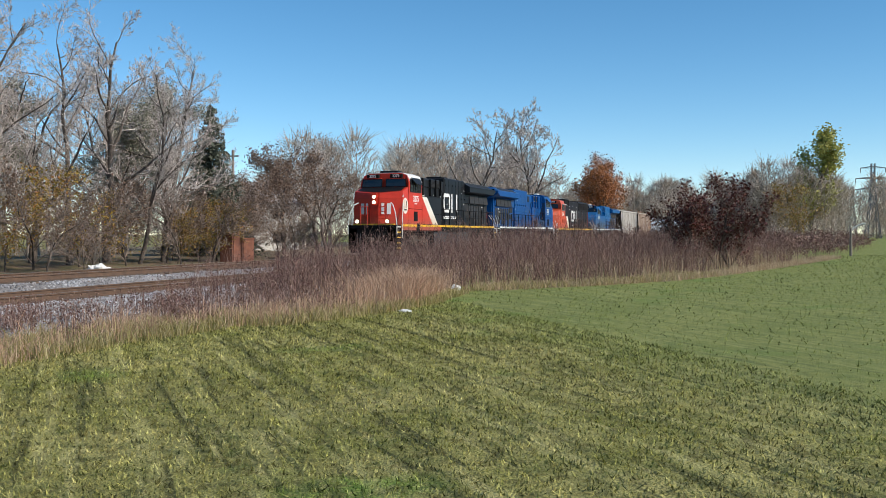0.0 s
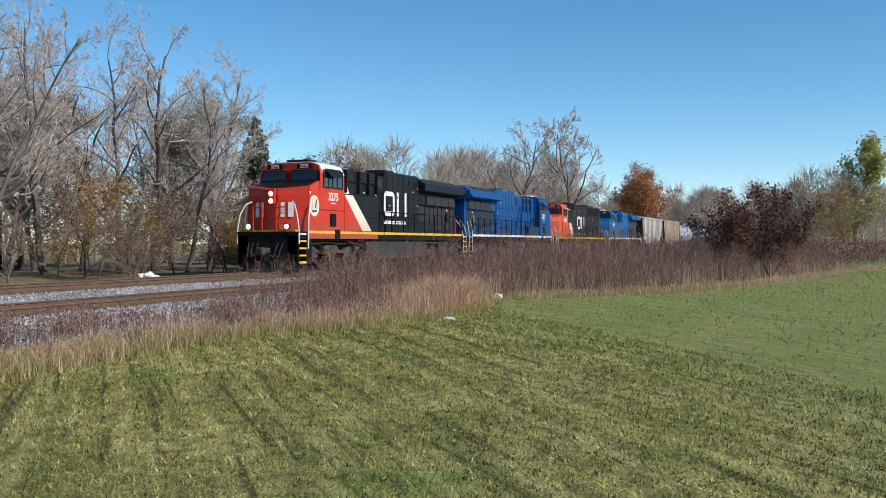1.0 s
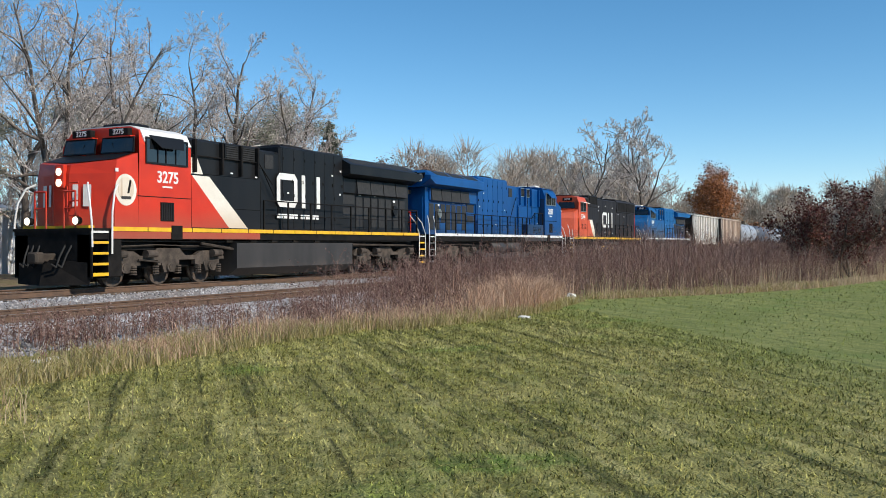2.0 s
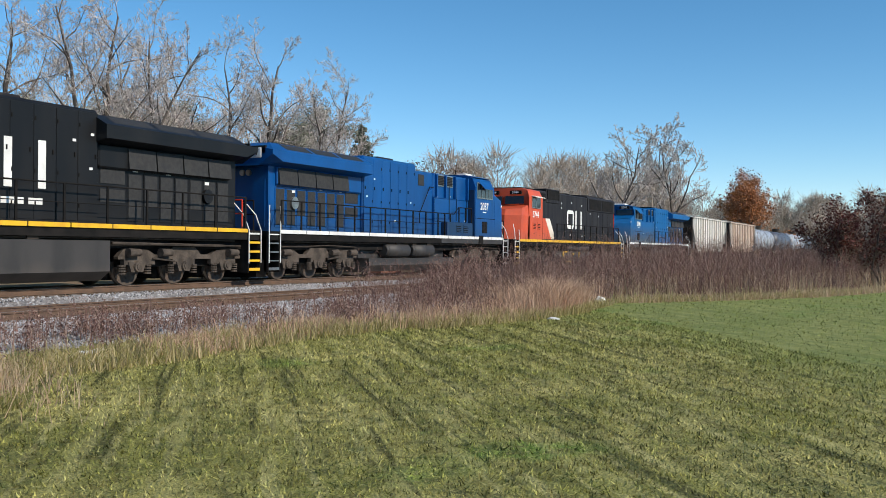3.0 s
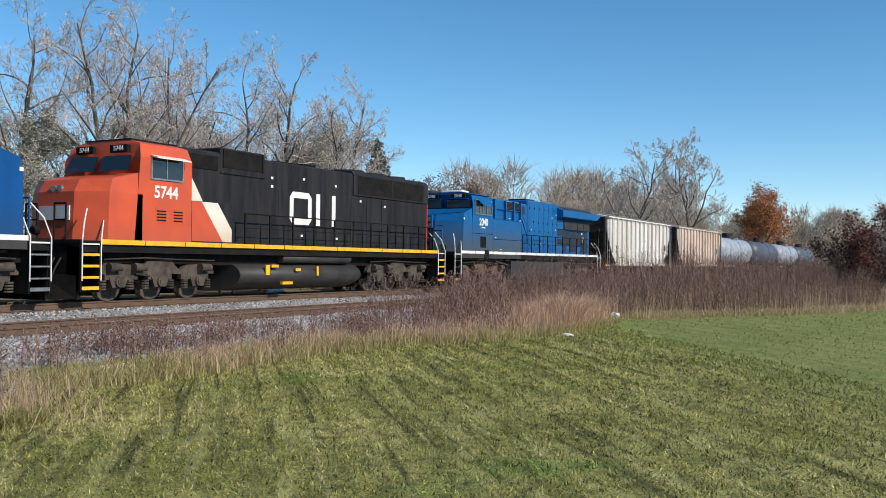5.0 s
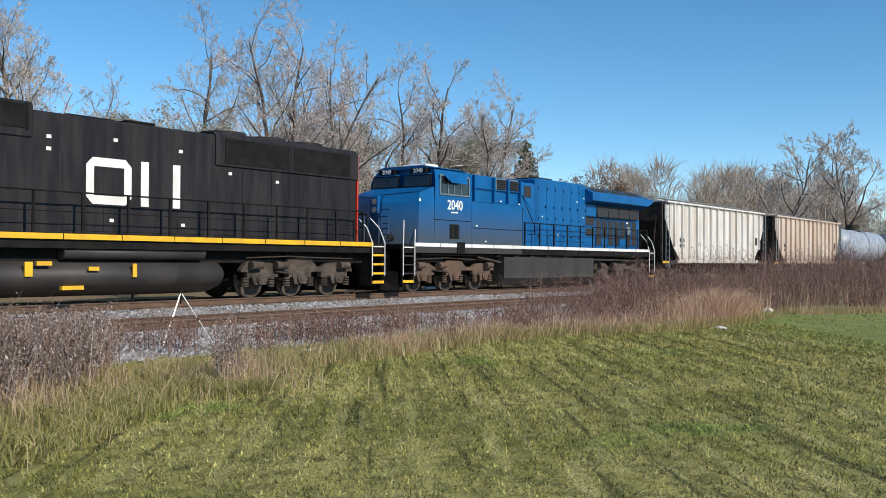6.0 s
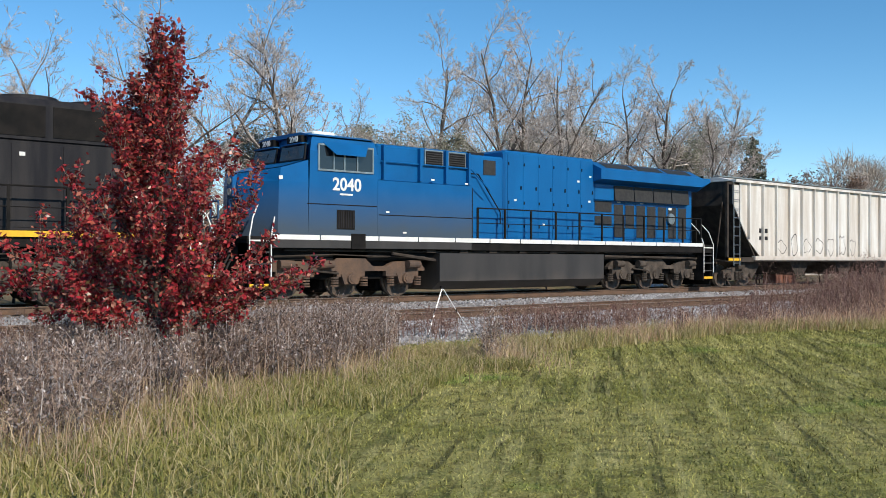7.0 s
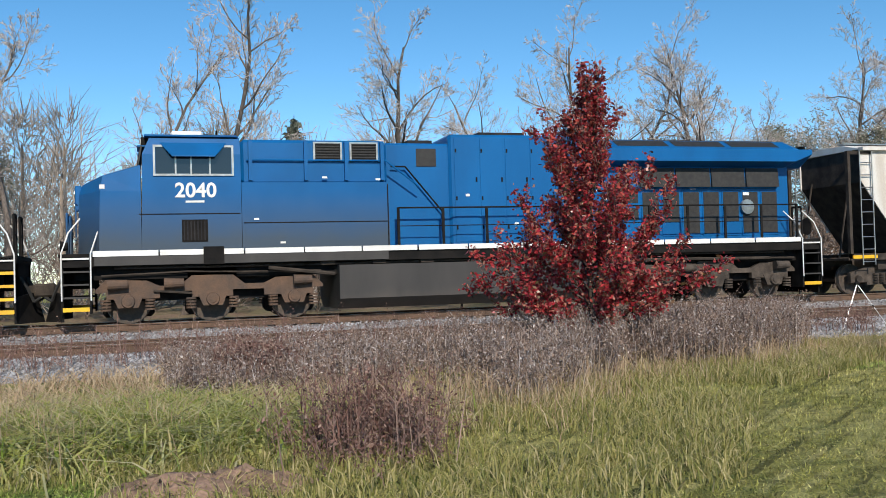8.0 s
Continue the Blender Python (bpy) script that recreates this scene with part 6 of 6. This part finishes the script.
grey_1 = stand(tree("grey_tree", "bushy tree with sparse pale grey-green leaves", 12.0, 0.2, [(15, 0.42, 48, 0.2), (9, 0.5, 45, 0.2), (6, 0.5, 45, 0.2)], 24, leaf="grey_leaf", leaves=14000, leaf_size=0.085, spread=0.28), 45.3, 37.5, 0, 0, 0.93)
for x, y, turn, sc in ((35.7, 35.0, 120, 0.86), (47.6, 34.2, 200, 0.83), (27.0, 37.0, 300, 0.88), (52.2, 41.0, 60, 0.83), (39.3, 39.0, 12, 0.78), (18.3, 34.5, 77, 0.83), (12.1, 34.2, 140, 0.79), (38.7, 33.2, 333, 0.84), (32.7, 36.5, 170, 0.92)):
    again(tall_1, x, y, turn, sc)
for x, y, turn, sc in ((34.3, 40.0, 100, 0.92), (46.0, 33.0, 250, 0.76), (23.9, 40.0, 190, 0.73), (3.8, 34.5, 45, 0.83), (15.3, 37.0, 150, 0.84), (8.7, 36.5, 260, 0.75), (-12.6, 36.0, 30, 0.72), (39.9, 36.5, 320, 0.87), (49.3, 38.0, 80, 0.79)):
    again(tall_2, x, y, turn, sc)
for x, y, turn, sc in ((-6.7, 36.0, 90, 0.86), (-9.9, 34.5, 160, 0.88), (-15.7, 36.0, 20, 0.89), (20.8, 35.0, 220, 0.83), (43.0, 32.4, 290, 0.74), (-0.5, 45.0, 100, 0.63), (28.8, 32.6, 10, 0.79)):
    again(tall_3, x, y, turn, sc)
for x, y, turn, sc in ((40.0, 41.0, 80, 0.92), (36.2, 38.0, 30, 0.87), (48.3, 38.5, 260, 0.79), (33.9, 44.0, 150, 0.87), (24.9, 35.5, 40, 0.72), (20.8, 38.5, 210, 0.66), (-7.8, 41.0, 10, 0.56), (-3.0, 43.0, 99, 0.54), (-12.5, 40.0, 300, 0.58), (12.2, 42.0, 120, 0.56), (56.6, 44.0, 330, 0.69)):
    again(grey_1, x, y, turn, sc)

brown_1 = stand(tree("brown_leaved_tree", "small tree with clinging brown leaves", 8.6, 0.15, [(12, 0.5, 45, 0.25), (8, 0.5, 45, 0.2), (6, 0.5, 45, 0.2)], 31, "bark_dark", "twig_brown", "brown_leaf", 5200, 0.085, spread=0.25), 63.5, 35.0, 0, 0, 0.93)
again(brown_1, 68.4, 34.6, 120, 0.93)
again(brown_1, 60.9, 37.5, 220, 0.67)
again(tall_1, 70.8, 35.0, 20, 0.60)
for x, y, sc in ((80.9, 40.0, 0.81), (107.4, 44.0, 1.01), (122.5, 50.0, 1.10)):
    again(brown_1, x, y, x * 7, sc)

broad_1 = stand(tree("bare_tree", "broad leafless tree with a wide fan crown", 12.0, 0.24, [(18, 0.5, 58, 0.16), (9, 0.5, 45, 0.2), (7, 0.45, 45, 0.2), (4, 0.5, 45, 0.2)], 41, min_twig=0.017, up=0.3), 93.8, 30.0, 0, 20, 1.02)
again(broad_1, 121.0, 29.8, 140, 1.36)
orange_1 = stand(tree("orange_tree", "round tree in orange autumn leaves", 13.5, 0.3, [(16, 0.56, 56, 0.15), (9, 0.5, 45, 0.2), (5, 0.5, 45, 0.2)], 42, "bark_dark", "twig_brown", "orange_leaf", 9000, 0.2, spread=0.6), 171.2, 30.0, 0, 0, 0.90)
again(orange_1, 189.8, 34.0, 70, 0.81)
green_1 = stand(tree("yellow_green_tree", "tall tree in yellow-green leaves", 13.0, 0.28, [(16, 0.34, 42, 0.15), (9, 0.5, 45, 0.2), (5, 0.5, 45, 0.2)], 43, "bark_dark", "twig_brown", "green_leaf", 7000, 0.2, spread=0.45), 128.0, -3.1, 0, 0, 1.00)
gold_1 = stand(tree("golden_shrub", "golden and orange leaved shrub", 3.6, 0.05, [(12, 0.6, 45, 0.05), (7, 0.5, 45, 0.1), (4, 0.5, 45, 0.2)], 44, "bark_dark", "twig_brown", "gold_leaf", 2600, 0.06, thick=1, spread=0.16, category="shrub"), 40.9, 31.6, 0, 0, 0.93)
for x, y, turn, sc in ((37.7, 31.8, 50, 1.17), (44.9, 31.4, 120, 0.75), (47.6, 31.0, 200, 0.89), (33.6, 32.3, 240, 0.83), (49.5, 31.8, 300, 0.93), (120.0, -1.6, 20, 1.80)):
    again(gold_1, x, y, turn, sc)
brush_1 = stand(tree("brown_shrub", "leafless brown undergrowth shrub", 3.0, 0.04, [(14, 0.7, 40, 0.03), (8, 0.5, 40, 0.1), (5, 0.5, 45, 0.2)], 45, "bark_dark", "twig_brown", "brown_leaf", 700, 0.05, thick=1, category="shrub"), 30.0, 31.5)
for i in range(48):
    x, y, turn, sc = -16 + i * 1.7 + random.uniform(-0.8, 0.8), random.uniform(30.0, 35.5), random.uniform(0, 360), random.uniform(0.6, 1.35)
    if not 24.5 < x < 33.5:              # the shed shows between the trunks there
        again(brush_1, x, y, turn, sc)


def conifer(height, seed):
    rng, nr = random.Random(seed), np.random.default_rng(seed)
    segs, c = [], []
    segs.append((0, 0, 0, 0, 0, height, 0.16, 0.02, 0))
    z = 0.8
    while z < height - 0.15:
        r = (height - z) / height * 4.0 * rng.uniform(0.75, 1.15) + 0.12
        for k in range(7):
            a = rng.uniform(0, 2 * math.pi)
            e = (r * math.cos(a), r * math.sin(a), z - 0.28 * r + rng.uniform(-0.1, 0.1))
            segs.append((0, 0, z, *e, 0.02, 0.006, 1))
            n = int(26 * r) + 6
            t = nr.random((n, 1)) ** 0.7
            p = np.array([[0, 0, z]]) * (1 - t) + np.array([e]) * t
            c.append(p + nr.normal(0, 0.12, (n, 3)) * (0.5 + r * 0.4) - np.array([[0, 0, 0.08]]))
        z += 0.24
    T = thing("conifer", "dark green spire-shaped spruce", "tree", group="trees along the line")
    part("trunk", array_mesh("trunk", *tubes(np.array(segs), 5), "bark_dark"), None, T)
    part("crown", array_mesh("crown", *leaf_quads(nr, np.concatenate(c), 0.14), "needle"), None, T)
    return T


spruce = stand(conifer(11.2, 3), 56.5, 36.6, 0, 0, 0.93)
again(spruce, 2.4, 52.0, 40, 0.95, "dark evergreen far behind the line")


def red_tree():
    """A young maple with rising limbs, clad to the ground in red leaves."""
    rng, nr = random.Random(77), np.random.default_rng(77)
    bits = [skeleton_of(rng, 4.25, 0.055, [(10, 0.12, 35, 0.5), (4, 0.4, 40, 0.2)], (-0.02, 0), 0.1, 0.05, straight=0.015)]
    for k in range(56):
        z0 = 0.3 + 3.3 * (k / 55) ** 1.25
        a, e = k * 2.4 + rng.uniform(-0.4, 0.4), radians(rng.uniform(8, 34) + 13 * z0)
        length = (0.45 + 1.6 * (1 - z0 / 4.2) ** 0.85) * rng.uniform(0.62, 1.18)
        q = skeleton_of(rng, length, 0.016, [(9, 0.30, 38, 0.25), (3, 0.5, 45, 0.2)], (math.cos(a) / math.tan(e), math.sin(a) / math.tan(e)), 0.22 + 0.1 * z0, 0.07)
        q[:, [2, 5]] += z0
        q[:, 8] += 1
        bits.append(q)
    s = np.concatenate(bits)
    s[:, 6:8] = np.maximum(s[:, 6:8], 0.004)
    T = thing("red_maple", "young tree thick with dark and bright red autumn leaves", "tree")
    part("trunk", array_mesh("trunk", *tubes(s[s[:, 8] < 2], 6), "bark_dark"), None, T)
    part("crown", array_mesh("crown", *tubes(s[s[:, 8] >= 2], 3), "twig_brown"), None, T)
    src = s[s[:, 8] >= 1]
    n = 31000
    wt = np.linalg.norm(src[:, 3:6] - src[:, 0:3], axis=1) * np.where(src[:, 8] > 1, 1.0, 0.5) * np.interp(src[:, 2], [0.8, 1.6, 3.2], [1.7, 1.2, 0.75])
    i = nr.choice(len(src), n, p=wt / wt.sum())
    c = src[i, 0:3] + (src[i, 3:6] - src[i, 0:3]) * nr.random((n, 1)) + nr.normal(0, 0.045, (n, 3))
    c[:, 2] = np.maximum(c[:, 2], 0.3)
    dark = c[:, 2] + nr.normal(0, 0.7, n) > 1.7
    part("foliage", array_mesh("foliage", *leaf_quads(nr, c[~dark], 0.034, 0.8), "red_leaf"), None, T, "glossy bright red leaves")
    part("foliage", array_mesh("foliage", *leaf_quads(nr, c[dark], 0.034, 0.8), "crimson_leaf"), None, T, "glossy dark crimson leaves")
    return T


maple = stand(red_tree(), 0.9, 11.2, 0, 0, 1.06)


def maroon_bush():
    rng, nr = random.Random(78), np.random.default_rng(78)
    T = thing("maroon_bush", "broad dark maroon shrub of many upright stems", "shrub")
    allseg = []
    for k in range(12):
        s = skeleton_of(rng, rng.uniform(2.3, 3.7), 0.05, [(14, 0.36, 36, 0.15), (7, 0.45, 42, 0.1), (3, 0.5, 45, 0.2)], (rng.uniform(-0.75, 0.75), rng.uniform(-0.75, 0.75)), 0.25, 0.08)
        off = np.array([rng.uniform(-0.6, 0.6), rng.uniform(-1.3, 1.3), 0])
        s[:, 0:3] += off
        s[:, 3:6] += off
        allseg.append(s)
    s = np.concatenate(allseg)
    s[:, 6:8] = np.maximum(s[:, 6:8], 0.006)
    part("trunk", array_mesh("trunk", *tubes(s[s[:, 8] < 1], 6), "bark_dark"), None, T)
    part("crown", array_mesh("crown", *tubes(s[s[:, 8] >= 1], 3), "twig_brown"), None, T)
    src = s[s[:, 8] >= 1]
    n = 9500
    i = nr.integers(0, len(src), n)
    c = src[i, 0:3] + (src[i, 3:6] - src[i, 0:3]) * nr.random((n, 1)) + nr.normal(0, 0.1, (n, 3))
    part("foliage", array_mesh("foliage", *leaf_quads(nr, c, 0.055, 0.8), "dark_leaf"), None, T, "dark maroon leaves")
    return T


bush = stand(maroon_bush(), 47.5, 4.9, 0, 0, 1.28)
again(bush, 60.2, 4.2, 100, 1.05, "round dark shrub in the weeds")


def thicket(name, label, mat, places, height, seed, per=260, size=0.12):
    """Far woods: many crowns of upswept twigs, as one object. places: (x, y, height factor, width)."""
    rng = np.random.default_rng(seed)
    segs = []
    for x, y, k, w in places:
        h = height * k
        n = per
        u = rng.random(n) ** 0.6
        a = rng.uniform(0, 2 * np.pi, n)
        r = w * np.sqrt(rng.random(n)) * np.sin(np.pi * np.clip(u * 0.9 + 0.08, 0, 1)) ** 0.7
        p = np.stack([x + r * np.cos(a), y + r * np.sin(a), h * u * 0.93], -1)
        d = np.stack([np.cos(a) * 0.5 + rng.normal(0, 0.45, n), np.sin(a) * 0.5 + rng.normal(0, 0.45, n), np.abs(rng.normal(0.8, 0.4, n))], -1) * (h * 0.11)
        segs.append(np.concatenate([p, p + d, np.full((n, 1), size * 0.42), np.full((n, 1), size * 0.1), np.ones((n, 1))], 1))
        segs.append(np.array([[x, y, 0, x, y, h * 0.8, 0.2, 0.05, 0]]))
    s = np.concatenate(segs)
    return tagged(new(name, array_mesh(name, *tubes(s, 3), mat)), label, "woods", kind="stuff")


def far_woods():
    rng = random.Random(9)
    A = [(rng.uniform(125, 165), -14 + 32 * rng.random(), rng.uniform(0.7, 1.1), rng.uniform(2, 3.5)) for _ in range(70)]
    A = [q for q in A if -6 < q[1] < 9]
    thicket("far_woods", "leafless grey-brown woods at the end of the field", "wood_haze", A, 10.2, 1, 420, 0.10)
    B = [(rng.uniform(95, 190), rng.uniform(36, 60), rng.uniform(0.7, 1.15), rng.uniform(2.5, 4.5)) for _ in range(52)]
    thicket("woods_beyond_track", "leafless grey-brown woods beyond the railway", "wood_haze", B, 13.5, 2, 460, 0.11)
    C = [(rng.uniform(-50, 30) if k < 75 else rng.uniform(30, 95), rng.uniform(43, 62), rng.uniform(0.5, 1.0), rng.uniform(2.0, 3.8)) for k in range(105)]
    C += [(rng.uniform(-42, 4), rng.uniform(40, 52), rng.uniform(0.8, 1.15), rng.uniform(1.6, 2.8)) for _ in range(14)]
    thicket("woods_behind_trees", "hazy leafless woods far behind the line", "wood_haze", C, 9.0, 3, 420, 0.055)
    E = [(rng.uniform(285, 380), rng.uniform(-45, 75), rng.uniform(0.7, 1.15), rng.uniform(4, 7)) for _ in range(90)]
    thicket("woods_at_line_end", "leafless brown woods where the line curves away", "wood_haze", E, 17.5, 6, 420, 0.24)
    D = [(rng.uniform(180, 420), rng.uniform(-120, 60), rng.uniform(0.8, 1.2), rng.uniform(4, 7)) for _ in range(60)]
    thicket("horizon_woods", "dark wooded horizon", "wood_haze", D, 10, 4, 260, 0.3)


far_woods()


# ---- buildings, poles and small things ----
def gable_house():
    H = thing("house", "off-white house with grey gable roof behind trees", "house", pose(76.7, 46.5, 0, 0, 0, -38) @ Matrix.Scale(0.96, 4))
    part("wall", Geo().box(-4.5, 4.5, -3.5, 3.5, 0, 4.6), "plaster", H)
    part("gable", Geo().prism_x([(-3.5, 4.6), (3.5, 4.6), (0, 6.4)], -4.48, 4.48), "plaster", H)
    for s in (-1, 1):
        part("roof", Geo().prism_x([(0, 6.45), (s * 3.9, 4.45), (s * 3.9, 4.6), (0, 6.62)], -4.9, 4.9), "roof", H)
    for x in (-3.2, -0.4, 2.4):
        for z in (0.9, 3.0):
            w = part("window", Geo().box(x - 0.6, x + 0.6, -3.56, -3.5, z, z + 1.2), "white", H)
            part("pane", Geo().box(x - 0.52, x + 0.52, -3.575, -3.555, z + 0.08, z + 1.12), "glass", w)
    for y in (-1.6, 1.6):
        w = part("window", Geo().box(-4.56, -4.5, y - 0.6, y + 0.6, 2.9, 4.0), "white", H)
        part("pane", Geo().box(-4.575, -4.555, y - 0.5, y + 0.5, 2.98, 3.92), "glass", w)


def steel_shed():
    S = thing("steel_shed", "long white corrugated steel shed behind trees", "shed", pose(28.2, 42.0, 0))
    part("wall", Geo().box(-6, 11.8, 0.06, 9, 0, 3.5), "metal_white", S)
    for i in range(46):
        x = -5.9 + i * 0.385
        part("corrugation", Geo().prism_y([(x, 0.0), (x + 0.14, 0.0), (x + 0.14, 3.5), (x, 3.5)], 0.0, 0.06), "metal_white", S)
    part("roof", Geo().prism_x([(-0.3, 3.5), (4.5, 4.1), (9.3, 3.5), (9.3, 3.6), (4.5, 4.22), (-0.3, 3.62)], -6.3, 12.1), "metal_white", S)
    part("end_trim", Geo().box(11.78, 11.86, -0.02, 0.1, 0, 3.5), "grime", S)


gable_house()
steel_shed()


def wood_pole(x, y, h):
    P = thing("utility_pole", "weathered wooden pole without wires", "pole", pose(x, y, 0))
    part("pole_shaft", Geo().cyl((0, 0, 0), (0.03, 0, h), 0.14, 0.09, 12), "wood", P)
    part("crossarm", Geo().box(-0.05, 0.05, -0.5, 0.5, h - 0.5, h - 0.4), "wood", P)


wood_pole(61.6, 38.0, 7.7)


def relay_box(x, y, w, h):
    B = thing("relay_cabinet", "rust-brown trackside equipment cabinet", "cabinet", pose(x, y, 0))
    part("cabinet_body", Geo().box(-w / 2, w / 2, -0.4, 0.4, 0.1, h, 0.02), "rust_box", B)
    part("cabinet_roof", Geo().box(-w / 2 - 0.05, w / 2 + 0.05, -0.45, 0.45, h, h + 0.06), "rust_box", B)
    part("cabinet_door", Geo().box(-w / 2 + 0.08, w / 2 - 0.08, -0.43, -0.4, 0.2, h - 0.1), "rust_box", B)
    part("plinth", Geo().box(-w / 2 + 0.05, w / 2 - 0.05, -0.35, 0.35, 0, 0.1), "roof", B)


relay_box(48.9, 30.6, 0.9, 1.7)
relay_box(50.9, 31.0, 1.3, 1.4)


def field_lamp():
    F = thing("field_post", "leaning wooden post with white lamp arm", "lamp post", pose(76.0, -3.85, 0, 0, 3, 0))
    part("post", Geo().cyl((0, 0, 0), (0, 0, 2.0), 0.10, 0.08, 10), "wood", F)
    part("arm", Geo().tube([(0, 0, 1.85), (0.02, -0.35, 2.15), (0.02, -0.75, 2.3)], 0.05, 8), "white", F)
    part("lamp_head", Geo().box(-0.1, 0.12, -1.0, -0.68, 2.26, 2.38, 0.03), "white", F)


field_lamp()


def pylon(x, y, h, sc=1.0):
    P = thing("pylon", "grey lattice power pylon on the horizon", "pylon", pose(x, y, 0, 0, 0, 12))
    w0, w1 = h * 0.085, h * 0.02
    lat = Geo()
    corner = lambda t, k: (((-1) ** (k // 2)) * (w0 + (w1 - w0) * min(1, t / 0.7)), ((-1) ** ((k + 1) // 2)) * (w0 + (w1 - w0) * min(1, t / 0.7)), t * h)
    for k in range(4):
        part("leg", Geo().tube([corner(0, k), corner(0.7, k), corner(1, k)], 0.16, 4), "pylon", P)
        for i in range(9):
            lat.tube([corner(i / 10, k), corner((i + 1) / 10, (k + 1) % 4)], 0.09, 4).tube([corner(i / 10, (k + 1) % 4), corner((i + 1) / 10, k)], 0.09, 4)
    part("lattice", lat, "pylon", P)
    for z, half in ((0.66, 0.19), (0.8, 0.22), (0.94, 0.16)):
        part("crossarm", Geo().tube([(0, -half * h, z * h), (0, 0, z * h + 0.5), (0, half * h, z * h)], 0.16, 4).tube([(0, -half * h, z * h), (0, half * h, z * h)], 0.14, 4), "pylon", P)
        for s in (-1, 1):
            part("insulator", Geo().cyl((0, s * half * h, z * h), (0, s * half * h, z * h - 1.3), 0.14, 0.14, 6), "pylon", P)


pylon(304, -26, 21.5)
pylon(400, -27.5, 19.0)


def camera_tripod():
    T = thing("tripod", "slim aluminium tripod standing on the ballast slope", "tripod", pose(8.75, 14.65, 0.0))
    part("head", Geo().box(-0.05, 0.05, -0.03, 0.03, 0.98, 1.04, 0.01).cyl((0, 0, 0.8), (0, 0, 1.0), 0.013, n=8), "dark", T)
    for k in range(3):
        a = radians(80 + 120 * k)
        ca, sa = math.cos(a), math.sin(a)
        leg = part("leg", Geo().cyl((0, 0, 1.0), (0.30 * ca, 0.30 * sa, 0.52), 0.009, 0.009, 8).cyl((0.29 * ca, 0.29 * sa, 0.54), (0.62 * ca, 0.62 * sa, 0.0), 0.007, 0.007, 8), "alu", T)
        part("clamp", Geo().cyl((0.285 * ca, 0.285 * sa, 0.55), (0.31 * ca, 0.31 * sa, 0.5), 0.014, 0.014, 8), "dark", leg)


camera_tripod()


def crumpled(name, label, category, x, y, sx, sy, sz, seed, mat="plastic_white"):
    rng = random.Random(seed)
    bm = bmesh.new()
    bmesh.ops.create_icosphere(bm, subdivisions=3, radius=1)
    for v in bm.verts:
        k = 1 + 0.5 * noise.noise(v.co * 2.2 + Vector((seed, 0, 0))) + rng.uniform(-0.08, 0.08)
        v.co = Vector((v.co.x * sx * k, v.co.y * sy * k, max(-0.3, v.co.z) * sz * k + 0.3 * sz))
    me = bpy.data.meshes.new(name)
    bm.to_mesh(me)
    bm.free()
    me.materials.append(M[mat])
    o = tagged(new(name, me), label, category)
    o.location = (x, y, 0)
    return o


crumpled("plastic_bag", "crumpled white plastic bag at the weeds' edge", "litter", 26.95, 10.1, 0.15, 0.17, 0.17, 4)
crumpled("litter_scrap", "small white scrap of litter on the lawn", "litter", 20.2, 9.06, 0.12, 0.14, 0.04, 6)
crumpled("white_rock", "pale rock beside the rails", "rock", 35.9, 29.3, 0.5, 0.45, 0.3, 8)


def white_board():
    B = thing("broken_board", "broken white-painted board in two pieces on grass", "board", pose(9.5, 12.15, 0.05, 0, 0, -28) @ Matrix.Scale(0.72, 4))
    part("board_piece", Geo().box(-0.30, 0.0, -0.05, 0.05, 0.0, 0.06, 0.01), "plastic_white", B)
    p = part("board_piece", Geo().box(0.03, 0.24, -0.05, 0.05, 0.01, 0.07, 0.01), "plastic_white", B)
    p.rotation_euler = (0.1, -0.12, 0.2)


white_board()


def soil_mound():
    rng = np.random.default_rng(8)
    n = 34
    xs = np.linspace(-1, 1, n)
    X, Y = np.meshgrid(xs, xs, indexing="ij")
    R = np.hypot(X, Y)
    Z = np.clip(1 - R ** 2, -0.05, None) * (0.11 + 0.05 * np.sin(5 * X + 2 * Y) * np.cos(7 * Y - X)) + rng.normal(0, 0.022, X.shape) * (R < 0.9)
    idx = np.arange(n * n).reshape(n, n)
    f = np.stack([idx[:-1, :-1], idx[1:, :-1], idx[1:, 1:], idx[:-1, 1:]], -1).reshape(-1, 4)
    v = np.stack([X * 0.75 * (1 + 0.12 * np.sin(6 * Y)), Y * 0.45 * (1 + 0.15 * np.cos(5 * X)), Z], -1).reshape(-1, 3)
    o = tagged(new("soil_mound", array_mesh("soil_mound", v, f, "soil")), "low mound of bare brown soil in the grass", "soil", kind="structure")
    o.location = (-5.3, 4.5, 0)


soil_mound()


def motions():
    """The train runs along the track; its wheels turn with it."""
    for car, x0, back in CARS:
        walk(car, [(t, pose(x0 - s, TRACK_Y, RAIL_Z + 0.003, 0, 0, 180 if back else 0)) for t, s in RUN])

    for w, r in SPIN:
        back = any(c is w.parent and b for c, _, b in CARS)
        at = w.location.copy()
        rows = []
        for i in range(241):
            t = i / 30
            a = -math.degrees(np.interp(t, [q[0] for q in RUN], [q[1] for q in RUN]) / r) * (-1 if back else 1)
            rows.append((t, pose(*at, 0, a % 360, 0)))
        walk(w, rows)


motions()
